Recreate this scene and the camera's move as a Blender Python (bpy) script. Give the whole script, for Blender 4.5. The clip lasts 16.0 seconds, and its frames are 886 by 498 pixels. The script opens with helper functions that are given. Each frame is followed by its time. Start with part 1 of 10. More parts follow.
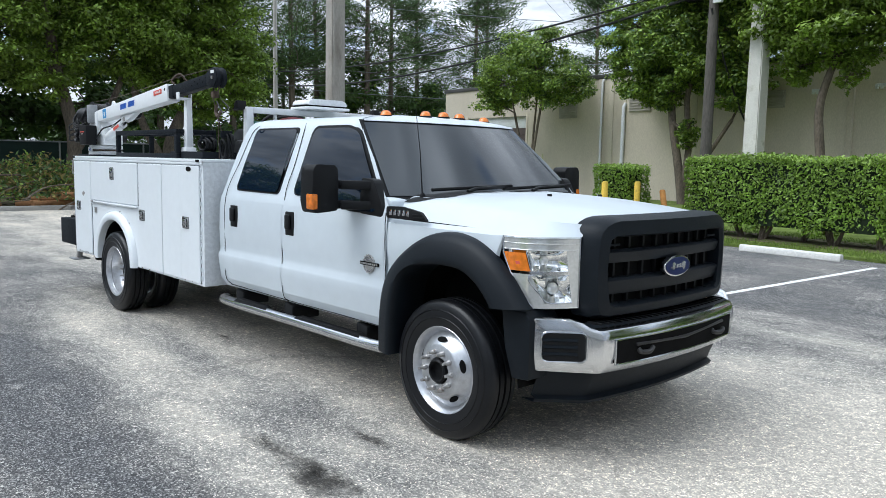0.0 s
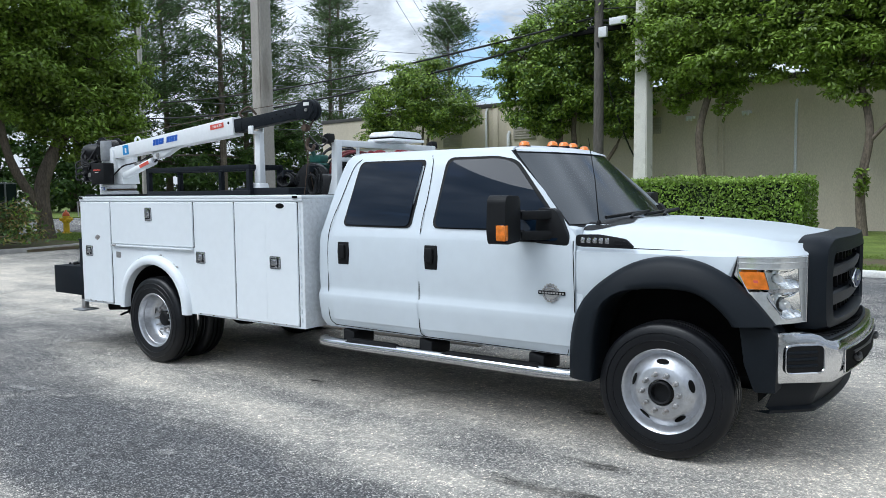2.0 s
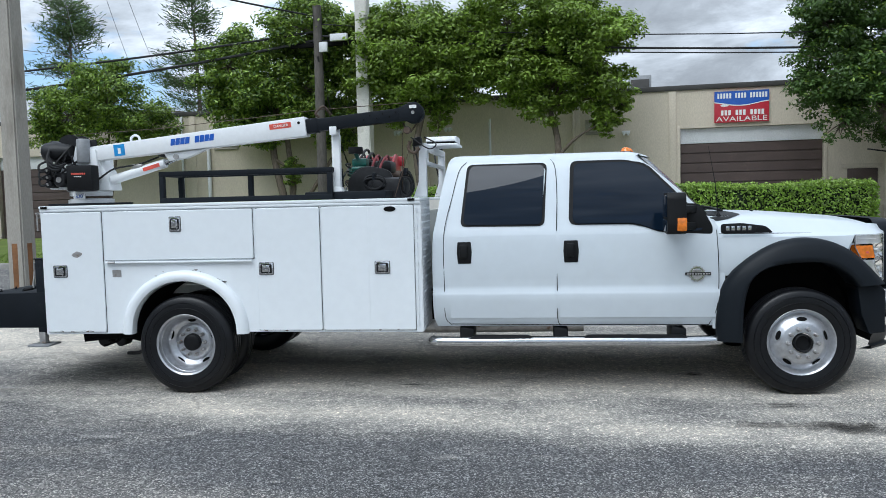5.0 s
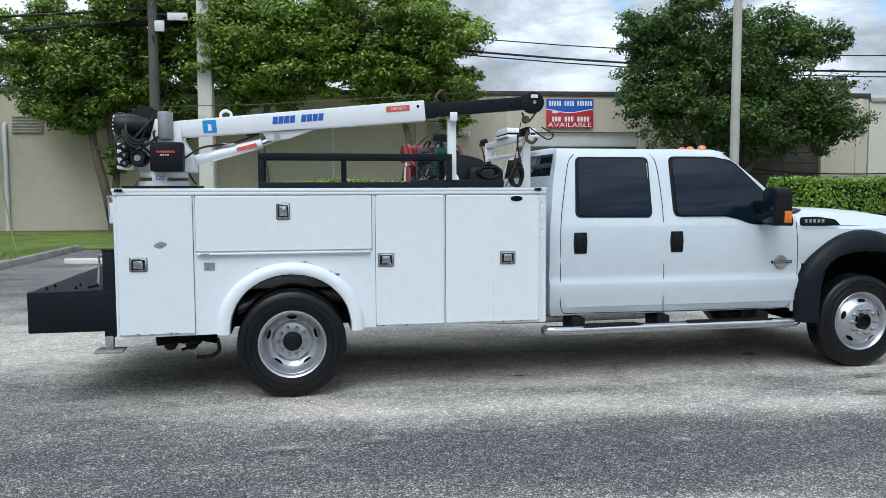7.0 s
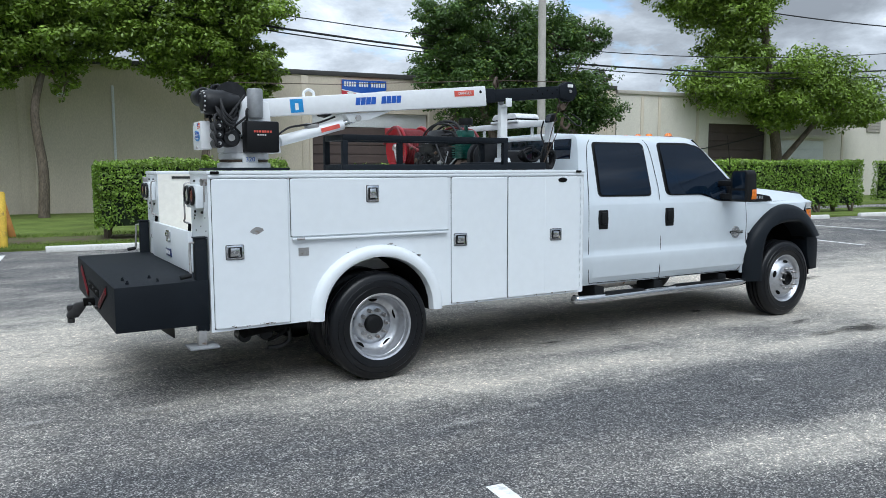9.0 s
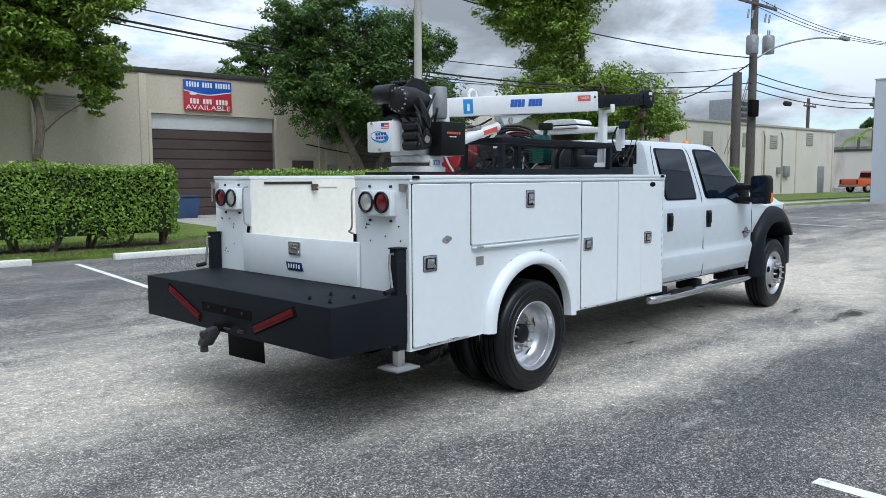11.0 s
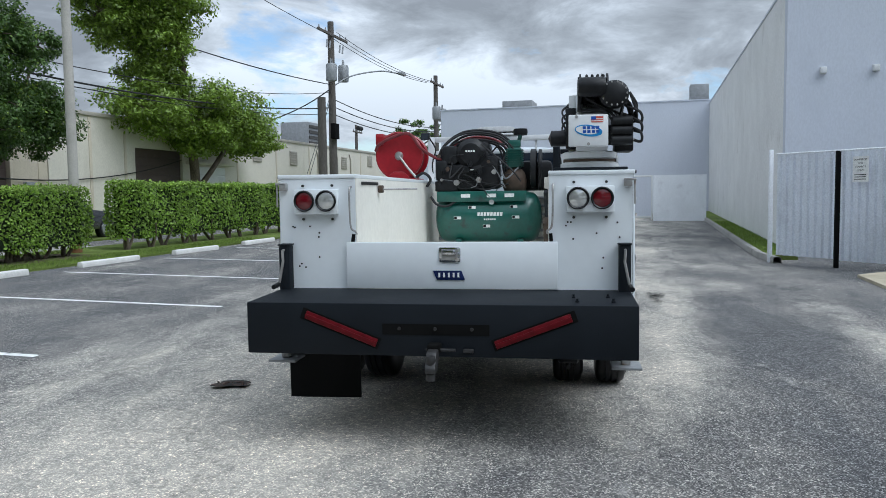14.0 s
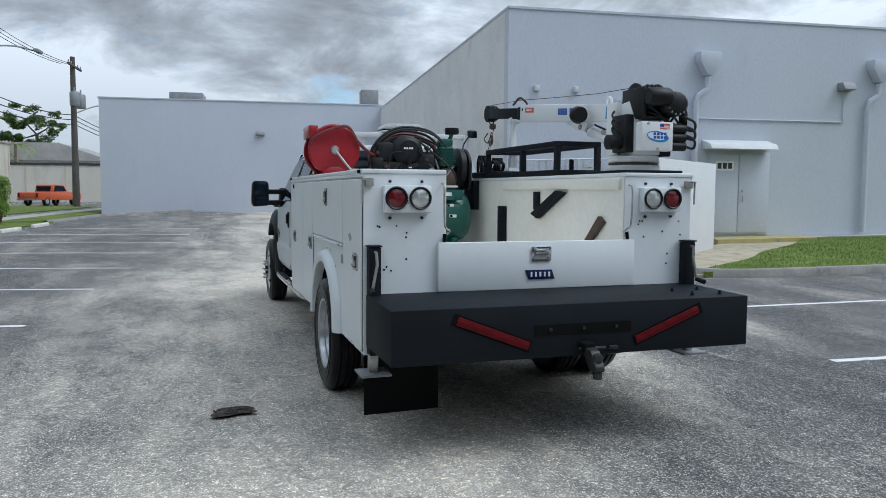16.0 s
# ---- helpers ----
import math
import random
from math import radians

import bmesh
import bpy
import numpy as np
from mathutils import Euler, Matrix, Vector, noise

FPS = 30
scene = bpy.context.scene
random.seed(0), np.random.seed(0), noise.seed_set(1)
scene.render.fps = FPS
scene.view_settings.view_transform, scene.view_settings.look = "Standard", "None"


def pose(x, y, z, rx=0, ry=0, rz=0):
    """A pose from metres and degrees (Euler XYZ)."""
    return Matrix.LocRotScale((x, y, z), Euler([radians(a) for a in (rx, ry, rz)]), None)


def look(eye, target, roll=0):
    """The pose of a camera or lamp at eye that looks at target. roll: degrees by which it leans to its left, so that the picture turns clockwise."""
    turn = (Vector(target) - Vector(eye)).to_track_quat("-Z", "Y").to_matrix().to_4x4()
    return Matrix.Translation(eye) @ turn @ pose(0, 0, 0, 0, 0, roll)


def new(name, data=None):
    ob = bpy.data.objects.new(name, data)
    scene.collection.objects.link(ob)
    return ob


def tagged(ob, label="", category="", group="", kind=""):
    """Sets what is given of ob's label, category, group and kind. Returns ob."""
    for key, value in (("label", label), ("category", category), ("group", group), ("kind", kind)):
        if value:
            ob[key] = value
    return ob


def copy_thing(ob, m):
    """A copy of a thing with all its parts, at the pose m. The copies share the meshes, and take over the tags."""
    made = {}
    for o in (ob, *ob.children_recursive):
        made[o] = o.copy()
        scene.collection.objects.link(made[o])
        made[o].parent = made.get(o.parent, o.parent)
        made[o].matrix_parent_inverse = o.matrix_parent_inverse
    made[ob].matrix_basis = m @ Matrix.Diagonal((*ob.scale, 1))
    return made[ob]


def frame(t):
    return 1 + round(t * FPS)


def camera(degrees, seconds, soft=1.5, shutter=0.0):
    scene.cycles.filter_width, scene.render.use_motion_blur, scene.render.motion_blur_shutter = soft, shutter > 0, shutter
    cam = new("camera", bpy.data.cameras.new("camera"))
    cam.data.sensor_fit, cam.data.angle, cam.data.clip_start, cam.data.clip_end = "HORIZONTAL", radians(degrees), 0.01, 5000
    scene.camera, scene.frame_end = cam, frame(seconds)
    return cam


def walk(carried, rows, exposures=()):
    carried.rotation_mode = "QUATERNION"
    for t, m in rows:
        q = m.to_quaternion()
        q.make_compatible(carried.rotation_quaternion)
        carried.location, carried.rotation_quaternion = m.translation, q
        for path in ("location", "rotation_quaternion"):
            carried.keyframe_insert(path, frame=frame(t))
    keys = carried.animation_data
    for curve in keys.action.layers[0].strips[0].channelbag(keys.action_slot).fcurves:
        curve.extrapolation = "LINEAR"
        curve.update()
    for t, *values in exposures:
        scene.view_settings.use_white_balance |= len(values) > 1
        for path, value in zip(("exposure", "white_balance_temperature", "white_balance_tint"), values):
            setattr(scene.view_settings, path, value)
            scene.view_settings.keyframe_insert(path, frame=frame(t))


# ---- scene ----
cam = camera(59.7, 16.0, soft=0.8)
PATH = [
    (0, (8.35, -4.15, 1.646), (6.893, -2.799, 1.417), 1.1),
    (0.5, (8.061, -4.5, 1.658), (6.662, -3.085, 1.452), 1.1),
    (1, (7.566, -4.763, 1.666), (6.241, -3.276, 1.485), 0.6),
    (1.5, (7.099, -5.242, 1.657), (5.857, -3.682, 1.495), -0.0),
    (2, (6.661, -5.634, 1.642), (5.505, -4.009, 1.49), -0.6),
    (2.5, (6.132, -6.033, 1.635), (5.101, -4.327, 1.478), -1.0),
    (3, (5.584, -6.446, 1.634), (4.713, -4.654, 1.468), -1.0),
    (3.2, (5.327, -6.549, 1.622), (4.527, -4.724, 1.449), -0.8),
    (5.3, (2.58, -7.43, 1.609), (2.421, -5.441, 1.472), -1.4),
    (5.5, (2.285, -7.405, 1.574), (2.181, -5.413, 1.433), -1.3),
    (6, (1.538, -7.413, 1.571), (1.581, -5.419, 1.43), -0.8),
    (6.5, (0.809, -7.329, 1.564), (1.009, -5.345, 1.418), -0.4),
    (7, (0.088, -7.218, 1.579), (0.449, -5.257, 1.432), -0.2),
    (7.5, (-0.601, -7.107, 1.602), (-0.074, -5.184, 1.446), -0.0),
    (8, (-1.273, -6.961, 1.606), (-0.581, -5.091, 1.441), -0.0),
    (8.2, (-1.569, -6.917, 1.606), (-0.808, -5.076, 1.429), 0.0),
    (10.3, (-3.981, -5.353, 1.615), (-2.656, -3.867, 1.426), -0.3),
    (10.5, (-4.203, -5.156, 1.616), (-2.84, -3.704, 1.429), -0.2),
    (11, (-4.655, -4.611, 1.603), (-3.205, -3.247, 1.416), -0.2),
    (11.5, (-5.109, -4.046, 1.592), (-3.563, -2.79, 1.401), -0.2),
    (12, (-5.43, -3.424, 1.567), (-3.782, -2.308, 1.378), -0.4),
    (12.5, (-5.74, -2.752, 1.545), (-3.99, -1.801, 1.365), -0.5),
    (13, (-5.969, -2.11, 1.552), (-4.126, -1.351, 1.386), -0.6),
    (13.5, (-6.073, -1.409, 1.526), (-4.155, -0.863, 1.375), -0.7),
    (14, (-6.2, -0.742, 1.473), (-4.231, -0.425, 1.332), -0.7),
    (14.5, (-6.19, -0.022, 1.462), (-4.196, 0.056, 1.321), -0.4),
    (15, (-6.174, 0.754, 1.45), (-4.186, 0.581, 1.306), -0.1),
    (15.5, (-6.006, 1.459, 1.451), (-4.052, 1.057, 1.307), 0.1),
    (16, (-5.803, 2.132, 1.477), (-3.908, 1.509, 1.33), 0.3),
]
walk(cam, [(t, look(eye, target, roll)) for t, eye, target, roll in PATH], exposures=[(0.0, 0.88, 5750, 7), (3.0, 0.73, 5680, 7), (7.0, 0.67, 5680, 6), (11.0, 0.63, 5680, 7), (13.0, 0.54, 5680, 7), (14.5, 0.47, 5620, 6), (16.0, 0.35, 5620, 6)])

# ---- world and light ----
SUN_EL, SUN_AZ = 54.0, -118.0  # elevation; azimuth anticlockwise from +x
world = bpy.data.worlds.new("world")
scene.world = world
world.use_nodes = True
wn, wl = world.node_tree.nodes, world.node_tree.links
wn.clear()


def wmath(op, a, b=None):
    n = wn.new("ShaderNodeMath")
    n.operation = op
    for i, v in enumerate((a, b)):
        if v is None:
            continue
        if isinstance(v, (int, float)):
            n.inputs[i].default_value = v
        else:
            wl.new(v, n.inputs[i])
    return n.outputs[0]


wout, wbg, wbg2, wmix = (wn.new("ShaderNode" + k) for k in ("OutputWorld", "Background", "Background", "MixShader"))
wsky = wn.new("ShaderNodeTexSky")
wsky.sky_type = "NISHITA"
wsky.sun_disc = False
wsky.sun_elevation = radians(SUN_EL)
wsky.sun_rotation = radians(90 - SUN_AZ)
wl.new(wsky.outputs[0], wbg.inputs[0])
wbg.inputs[1].default_value = 0.11
wco = wn.new("ShaderNodeTexCoord")
wsep = wn.new("ShaderNodeSeparateXYZ")
wl.new(wco.outputs["Generated"], wsep.inputs[0])
wcomb = wn.new("ShaderNodeCombineXYZ")
wl.new(wsep.outputs[0], wcomb.inputs[0])
wl.new(wsep.outputs[1], wcomb.inputs[1])
wl.new(wmath("MULTIPLY", wmath("MAXIMUM", wsep.outputs[2], 0.0), 2.6), wcomb.inputs[2])


def wnoise(scale, detail, rough, distort=0.0):
    n = wn.new("ShaderNodeTexNoise")
    n.inputs["Scale"].default_value, n.inputs["Detail"].default_value = scale, detail
    n.inputs["Roughness"].default_value, n.inputs["Distortion"].default_value = rough, distort
    wl.new(wcomb.outputs[0], n.inputs["Vector"])
    return n.outputs[0]


def wramp(fac, stops):
    n = wn.new("ShaderNodeValToRGB")
    e = n.color_ramp.elements
    while len(e) < len(stops):
        e.new(0.5)
    for el, (p, c) in zip(e, stops):
        el.position, el.color = p, (*c, 1)
    wl.new(fac, n.inputs[0])
    return n.outputs[0]


cover = wramp(wnoise(4.2, 8, 0.6, 0.2), [(0.35, (0, 0, 0)), (0.44, (1, 1, 1))])
billow = wmath("ADD", wmath("MULTIPLY", wnoise(1.9, 4, 0.5, 0.2), 0.58), wmath("MULTIPLY", wnoise(6.0, 12, 0.62, 0.3), 0.46))
# heavier, darker cloud bases higher up, brighter heaps of cloud low down
billow = wmath("ADD", billow, wmath("SUBTRACT", 0.02, wmath("MULTIPLY", wmath("MINIMUM", wmath("MAXIMUM", wsep.outputs[2], 0.0), 0.4), 0.15)))


def wclamp(v, a, b):
    """0 where v is a, 1 where it is b, and level beyond."""
    return wmath("MINIMUM", wmath("MAXIMUM", wmath("MULTIPLY", wmath("ADD", v, -a), 1 / (b - a)), 0.0), 1.0)


# a grey bank of cloud over the far end of the lot, and an even veil over the warehouse
bank = wmath("MULTIPLY", wclamp(wsep.outputs[0], 0.70, 0.93), wclamp(wsep.outputs[2], 0.11, 0.20))
veil = wclamp(wsep.outputs[1], 0.80, 0.95)
billow = wmath("SUBTRACT", billow, wmath("ADD", wmath("MULTIPLY", bank, 0.075), wmath("MULTIPLY", veil, 0.03)))
shade = wramp(billow, [(0.39, (0.27, 0.277, 0.288)), (0.46, (0.39, 0.40, 0.412)), (0.515, (0.57, 0.583, 0.60)), (0.575, (0.84, 0.85, 0.86))])
wl.new(shade, wbg2.inputs[0])
# an overcast sky grows brighter from the horizon to the zenith
low_sky = wmath("MINIMUM", wmath("MAXIMUM", wsep.outputs[2], 0.0), 0.18)
high_sky = wmath("MAXIMUM", wmath("SUBTRACT", wsep.outputs[2], 0.18), 0.0)
wl.new(wmath("ADD", wmath("ADD", wmath("MULTIPLY", low_sky, 2.1), 0.46), wmath("MULTIPLY", high_sky, 0.9)), wbg2.inputs[1])
wl.new(cover, wmix.inputs[0])
wl.new(wbg.outputs[0], wmix.inputs[1])
wl.new(wbg2.outputs[0], wmix.inputs[2])
wl.new(wmix.outputs[0], wout.inputs[0])

sun_data = bpy.data.lights.new("sun", "SUN")
sun_data.energy, sun_data.angle, sun_data.color = 1.25, radians(40), (1.0, 0.96, 0.9)
sun = new("sun", sun_data)
sun_way = Vector((math.cos(radians(SUN_AZ)) * math.cos(radians(SUN_EL)), math.sin(radians(SUN_AZ)) * math.cos(radians(SUN_EL)), math.sin(radians(SUN_EL))))
sun.matrix_world = look(sun_way * 60, (0, 0, 0))


# ---- materials ----
def material(name, base, rough=0.5, metal=0.0, var=0.12, scale=1.5, fine=30.0, fine_var=0.08, bump=0.0, bump_scale=80.0, coat=0.0,
             stain=None, stain_scale=2.0, stain_edge=(0.58, 0.7), island=0.0, per_object=0.0, stretch=(1, 1, 1), trans=0.0, emit=0.0, gloss=0.5):
    """A surface whose colour wanders at a broad and a fine scale, with optional stains, relief and per-piece change."""
    m = bpy.data.materials.new(name)
    m.use_nodes = True
    n, l = m.node_tree.nodes, m.node_tree.links
    p = n["Principled BSDF"]
    p.inputs["Roughness"].default_value, p.inputs["Metallic"].default_value = rough, metal
    p.inputs["Coat Weight"].default_value, p.inputs["Coat Roughness"].default_value = coat, 0.06
    p.inputs["Specular IOR Level"].default_value = gloss
    geo = n.new("ShaderNodeNewGeometry")
    vec = geo.outputs["Position"]
    if stretch != (1, 1, 1):
        mp = n.new("ShaderNodeMapping")
        mp.inputs["Scale"].default_value = stretch
        l.new(vec, mp.inputs[0])
        vec = mp.outputs[0]

    def noise_tex(sc, detail=4, rg=0.55):
        t = n.new("ShaderNodeTexNoise")
        t.inputs["Scale"].default_value, t.inputs["Detail"].default_value, t.inputs["Roughness"].default_value = sc, detail, rg
        l.new(vec, t.inputs["Vector"])
        return t.outputs[0]

    def mix(a, b, fac, kind="MIX"):
        x = n.new("ShaderNodeMix")
        x.data_type, x.blend_type = "RGBA", kind
        for v, slot in ((a, 6), (b, 7)):
            if isinstance(v, tuple):
                x.inputs[slot].default_value = (*v, 1)
            else:
                l.new(v, x.inputs[slot])
        if isinstance(fac, (int, float)):
            x.inputs[0].default_value = fac
        else:
            l.new(fac, x.inputs[0])
        return x.outputs[2]

    def spread(v, lo, hi):
        r = n.new("ShaderNodeMapRange")
        r.inputs[1].default_value, r.inputs[2].default_value = lo, hi
        l.new(v, r.inputs[0])
        return r.outputs[0]

    dark, light = tuple(c * (1 - var) for c in base), tuple(min(1, c * (1 + var)) for c in base)
    col = mix(dark, light, spread(noise_tex(scale), 0.3, 0.7))
    if fine_var:
        col = mix(col, mix((1 - fine_var,) * 3, (1 + fine_var,) * 3, spread(noise_tex(fine, 3), 0.35, 0.65)), 1.0, "MULTIPLY")
    if stain:
        col = mix(col, stain, spread(noise_tex(stain_scale, 6, 0.65), *stain_edge))
    if island or per_object:
        if island:
            rnd, amt = geo.outputs["Random Per Island"], island
        else:
            oi = n.new("ShaderNodeObjectInfo")
            rnd, amt = oi.outputs["Random"], per_object
        col = mix(col, mix((1 - amt,) * 3, (1 + amt, 1 + amt, 1 + 0.6 * amt), rnd), 1.0, "MULTIPLY")
    l.new(col, p.inputs["Base Color"])
    if bump:
        b = n.new("ShaderNodeBump")
        b.inputs["Strength"].default_value, b.inputs["Distance"].default_value = bump, 0.01
        l.new(noise_tex(bump_scale, 3), b.inputs["Height"])
        l.new(b.outputs[0], p.inputs["Normal"])
    if emit:
        l.new(col, p.inputs["Emission Color"])
        p.inputs["Emission Strength"].default_value = emit
    if trans:
        tr = n.new("ShaderNodeBsdfTranslucent")
        l.new(col, tr.inputs[0])
        ms = n.new("ShaderNodeMixShader")
        ms.inputs[0].default_value = trans
        l.new(p.outputs[0], ms.inputs[1])
        l.new(tr.outputs[0], ms.inputs[2])
        l.new(ms.outputs[0], n["Material Output"].inputs[0])
    return m


def asphalt_material():
    m = material("asphalt", (0.17, 0.172, 0.175), rough=0.9, var=0.2, scale=0.8, gloss=0.25)
    n, l = m.node_tree.nodes, m.node_tree.links
    p = n["Principled BSDF"]
    geo = n.new("ShaderNodeNewGeometry")

    def mapped(sc, turn=0.0):
        mp = n.new("ShaderNodeMapping")
        mp.inputs["Scale"].default_value = sc
        mp.inputs["Rotation"].default_value = (0, 0, radians(turn))
        l.new(geo.outputs["Position"], mp.inputs[0])
        return mp.outputs[0]

    def tex(vec, sc, detail, rg=0.6, distort=0.0):
        t = n.new("ShaderNodeTexNoise")
        t.inputs["Scale"].default_value, t.inputs["Detail"].default_value = sc, detail
        t.inputs["Roughness"].default_value, t.inputs["Distortion"].default_value = rg, distort
        l.new(vec, t.inputs["Vector"])
        return t.outputs[0]

    def ramp(fac, stops):
        r = n.new("ShaderNodeValToRGB")
        e = r.color_ramp.elements
        while len(e) < len(stops):
            e.new(0.5)
        for el, (pos, c) in zip(e, stops):
            el.position, el.color = pos, (*c, 1)
        l.new(fac, r.inputs[0])
        return r.outputs[0]

    def mix(a, b, fac, kind="MIX"):
        x = n.new("ShaderNodeMix")
        x.data_type, x.blend_type = "RGBA", kind
        for v, slot in ((a, 6), (b, 7)):
            if isinstance(v, tuple):
                x.inputs[slot].default_value = (*v, 1)
            else:
                l.new(v, x.inputs[slot])
        if isinstance(fac, (int, float)):
            x.inputs[0].default_value = fac
        else:
            l.new(fac, x.inputs[0])
        return x.outputs[2]

    lane = mapped((0.42, 0.95, 1), 4)      # drags along the drive lane
    plain = mapped((1, 1, 1))
    # dust lies along the drive lane and thins out towards the stalls
    sep = n.new("ShaderNodeSeparateXYZ")
    l.new(geo.outputs["Position"], sep.inputs[0])

    def sums(op, a, b):
        x = n.new("ShaderNodeMath")
        x.operation = op
        for i, v in enumerate((a, b)):
            if isinstance(v, (int, float)):
                x.inputs[i].default_value = v
            else:
                l.new(v, x.inputs[i])
        return x.outputs[0]
    across = sums("ADD", sep.outputs[1], sums("MULTIPLY", sep.outputs[0], 0.105))
    off = sums("ABSOLUTE", sums("ADD", across, -1.0), 0.0)
    dust_shade = sums("SUBTRACT", 0.125, sums("MULTIPLY", off, 0.043))
    dust_shade = sums("MAXIMUM", dust_shade, -0.065)
    # a spill of pale dust where vehicles swing out of the lane
    ex = sums("MULTIPLY", sums("ADD", sep.outputs[0], -6.8), 0.30)
    ey = sums("MULTIPLY", sums("ADD", sep.outputs[1], -0.2), 0.33)
    spill = sums("SUBTRACT", 1.0, sums("ADD", sums("MULTIPLY", ex, ex), sums("MULTIPLY", ey, ey)))
    dust_shade = sums("ADD", dust_shade, sums("MULTIPLY", sums("MAXIMUM", spill, 0.0), 0.10))

    def lobe(cx, cy, rx, ry, amount, slope=0.0):
        """A soft-edged bank of dust. Negative amounts are bare patches, and one painted shadow."""
        a = sums("MULTIPLY", sums("ADD", sep.outputs[0], -cx), 1 / rx)
        b = sums("ADD", sums("ADD", sep.outputs[1], -cy), sums("MULTIPLY", sums("ADD", sep.outputs[0], -cx), -slope))
        b = sums("MULTIPLY", b, 1 / ry)
        far = sums("SUBTRACT", 1.0, sums("ADD", sums("MULTIPLY", a, a), sums("MULTIPLY", b, b)))
        return sums("MULTIPLY", sums("MAXIMUM", far, 0.0), amount)

    # the lobe at (-2.3, -0.5) paints the lorry's shadow behind the bench bumper
    for bank in ((1.0, -1.57, 4.6, 0.42, 0.065, -0.145), (2.4, -2.78, 3.6, 0.85, -0.085, -0.06), (2.0, -3.85, 1.7, 0.36, 0.15, -0.06), (3.9, -3.95, 0.9, 0.35, 0.10, 0.0),
                 (5.2, -1.9, 1.6, 0.9, 0.02, 0.0), (-1.8, -2.4, 1.6, 1.1, -0.045, 0.0), (-4.2, -2.6, 3.0, 1.4, -0.03, 0.0), (-2.3, -0.5, 1.7, 1.3, -0.055, 0.0), (4.6, -1.5, 1.5, 0.7, -0.04, 0.0)):
        dust_shade = sums("ADD", dust_shade, lobe(*bank))
    # long drags left by tyres
    drag = tex(mapped((0.07, 1.1, 1), 6), 1.0, 4, 0.55, 0.1)
    dust_shade = sums("ADD", dust_shade, sums("MULTIPLY", sums("ADD", drag, -0.5), 0.22))
    wear = sums("ADD", sums("MULTIPLY", sums("ADD", tex(lane, 1.3, 11, 0.72, 0.15), -0.1), 0.45), sums("MULTIPLY", tex(plain, 0.4, 6, 0.6, 0.1), 0.24))
    wear = sums("ADD", wear, 0.192)
    wear = sums("ADD", wear, dust_shade)
    base = ramp(wear, [(0.38, (0.14, 0.141, 0.145)), (0.46, (0.220, 0.214, 0.207)), (0.53, (0.35, 0.335, 0.308)), (0.64, (0.60, 0.553, 0.483))])
    # single stones of the surface: most dark, some pale
    peb = n.new("ShaderNodeTexVoronoi")
    peb.inputs["Scale"].default_value = 130.0
    l.new(plain, peb.inputs["Vector"])
    stone = n.new("ShaderNodeSeparateColor")
    l.new(peb.outputs["Color"], stone.inputs[0])
    grit = ramp(stone.outputs[0], [(0.0, (0.26, 0.26, 0.27)), (0.45, (0.62, 0.62, 0.62)), (0.74, (0.98, 0.975, 0.96)), (0.86, (1.85, 1.83, 1.77)), (1.0, (3.0, 2.95, 2.82))])
    dusty = n.new("ShaderNodeMapRange")    # dust fills the gaps between the stones
    for slot, v in zip((1, 2, 3, 4), (0.44, 0.60, 1.0, 0.38)):
        dusty.inputs[slot].default_value = v
    l.new(wear, dusty.inputs[0])
    base = mix(base, grit, dusty.outputs[0], "MULTIPLY")
    grit2 = ramp(tex(plain, 22.0, 4, 0.72), [(0.37, (0.66, 0.66, 0.67)), (0.63, (1.34, 1.33, 1.31))])
    base = mix(base, grit2, 0.5, "MULTIPLY")
    # larger stones worn bare, here and there
    peb2 = n.new("ShaderNodeTexVoronoi")
    peb2.inputs["Scale"].default_value = 48.0
    l.new(plain, peb2.inputs["Vector"])
    stone2 = n.new("ShaderNodeSeparateColor")
    l.new(peb2.outputs["Color"], stone2.inputs[0])
    grit3 = ramp(stone2.outputs[1], [(0.0, (0.74, 0.74, 0.75)), (0.6, (0.95, 0.95, 0.95)), (0.86, (1.08, 1.07, 1.06)), (1.0, (2.1, 2.07, 2.0))])
    base = mix(base, grit3, 0.4, "MULTIPLY")
    vor = n.new("ShaderNodeTexVoronoi")
    vor.feature = "DISTANCE_TO_EDGE"
    vor.inputs["Scale"].default_value = 0.2
    wob = n.new("ShaderNodeVectorMath")
    wob.operation = "MULTIPLY_ADD"
    nz = n.new("ShaderNodeTexNoise")
    nz.inputs["Scale"].default_value, nz.inputs["Detail"].default_value = 1.6, 6
    l.new(plain, nz.inputs["Vector"])
    l.new(nz.outputs[1], wob.inputs[0])
    wob.inputs[1].default_value = (1.6, 1.6, 0)
    l.new(plain, wob.inputs[2])
    l.new(wob.outputs[0], vor.inputs["Vector"])
    crack = ramp(vor.outputs["Distance"], [(0.0, (0.45, 0.45, 0.45)), (0.006, (1, 1, 1))])
    base = mix(base, crack, 0.45, "MULTIPLY")
    oil = ramp(tex(plain, 0.9, 3, 0.5), [(0.70, (1, 1, 1)), (0.80, (0.55, 0.53, 0.52))])
    base = mix(base, oil, 0.8, "MULTIPLY")
    l.new(base, p.inputs["Base Color"])
    b = n.new("ShaderNodeBump")
    b.inputs["Strength"].default_value, b.inputs["Distance"].default_value = 0.9, 0.012
    l.new(tex(plain, 75.0, 3, 0.7), b.inputs["Height"])
    l.new(b.outputs[0], p.inputs["Normal"])
    return m


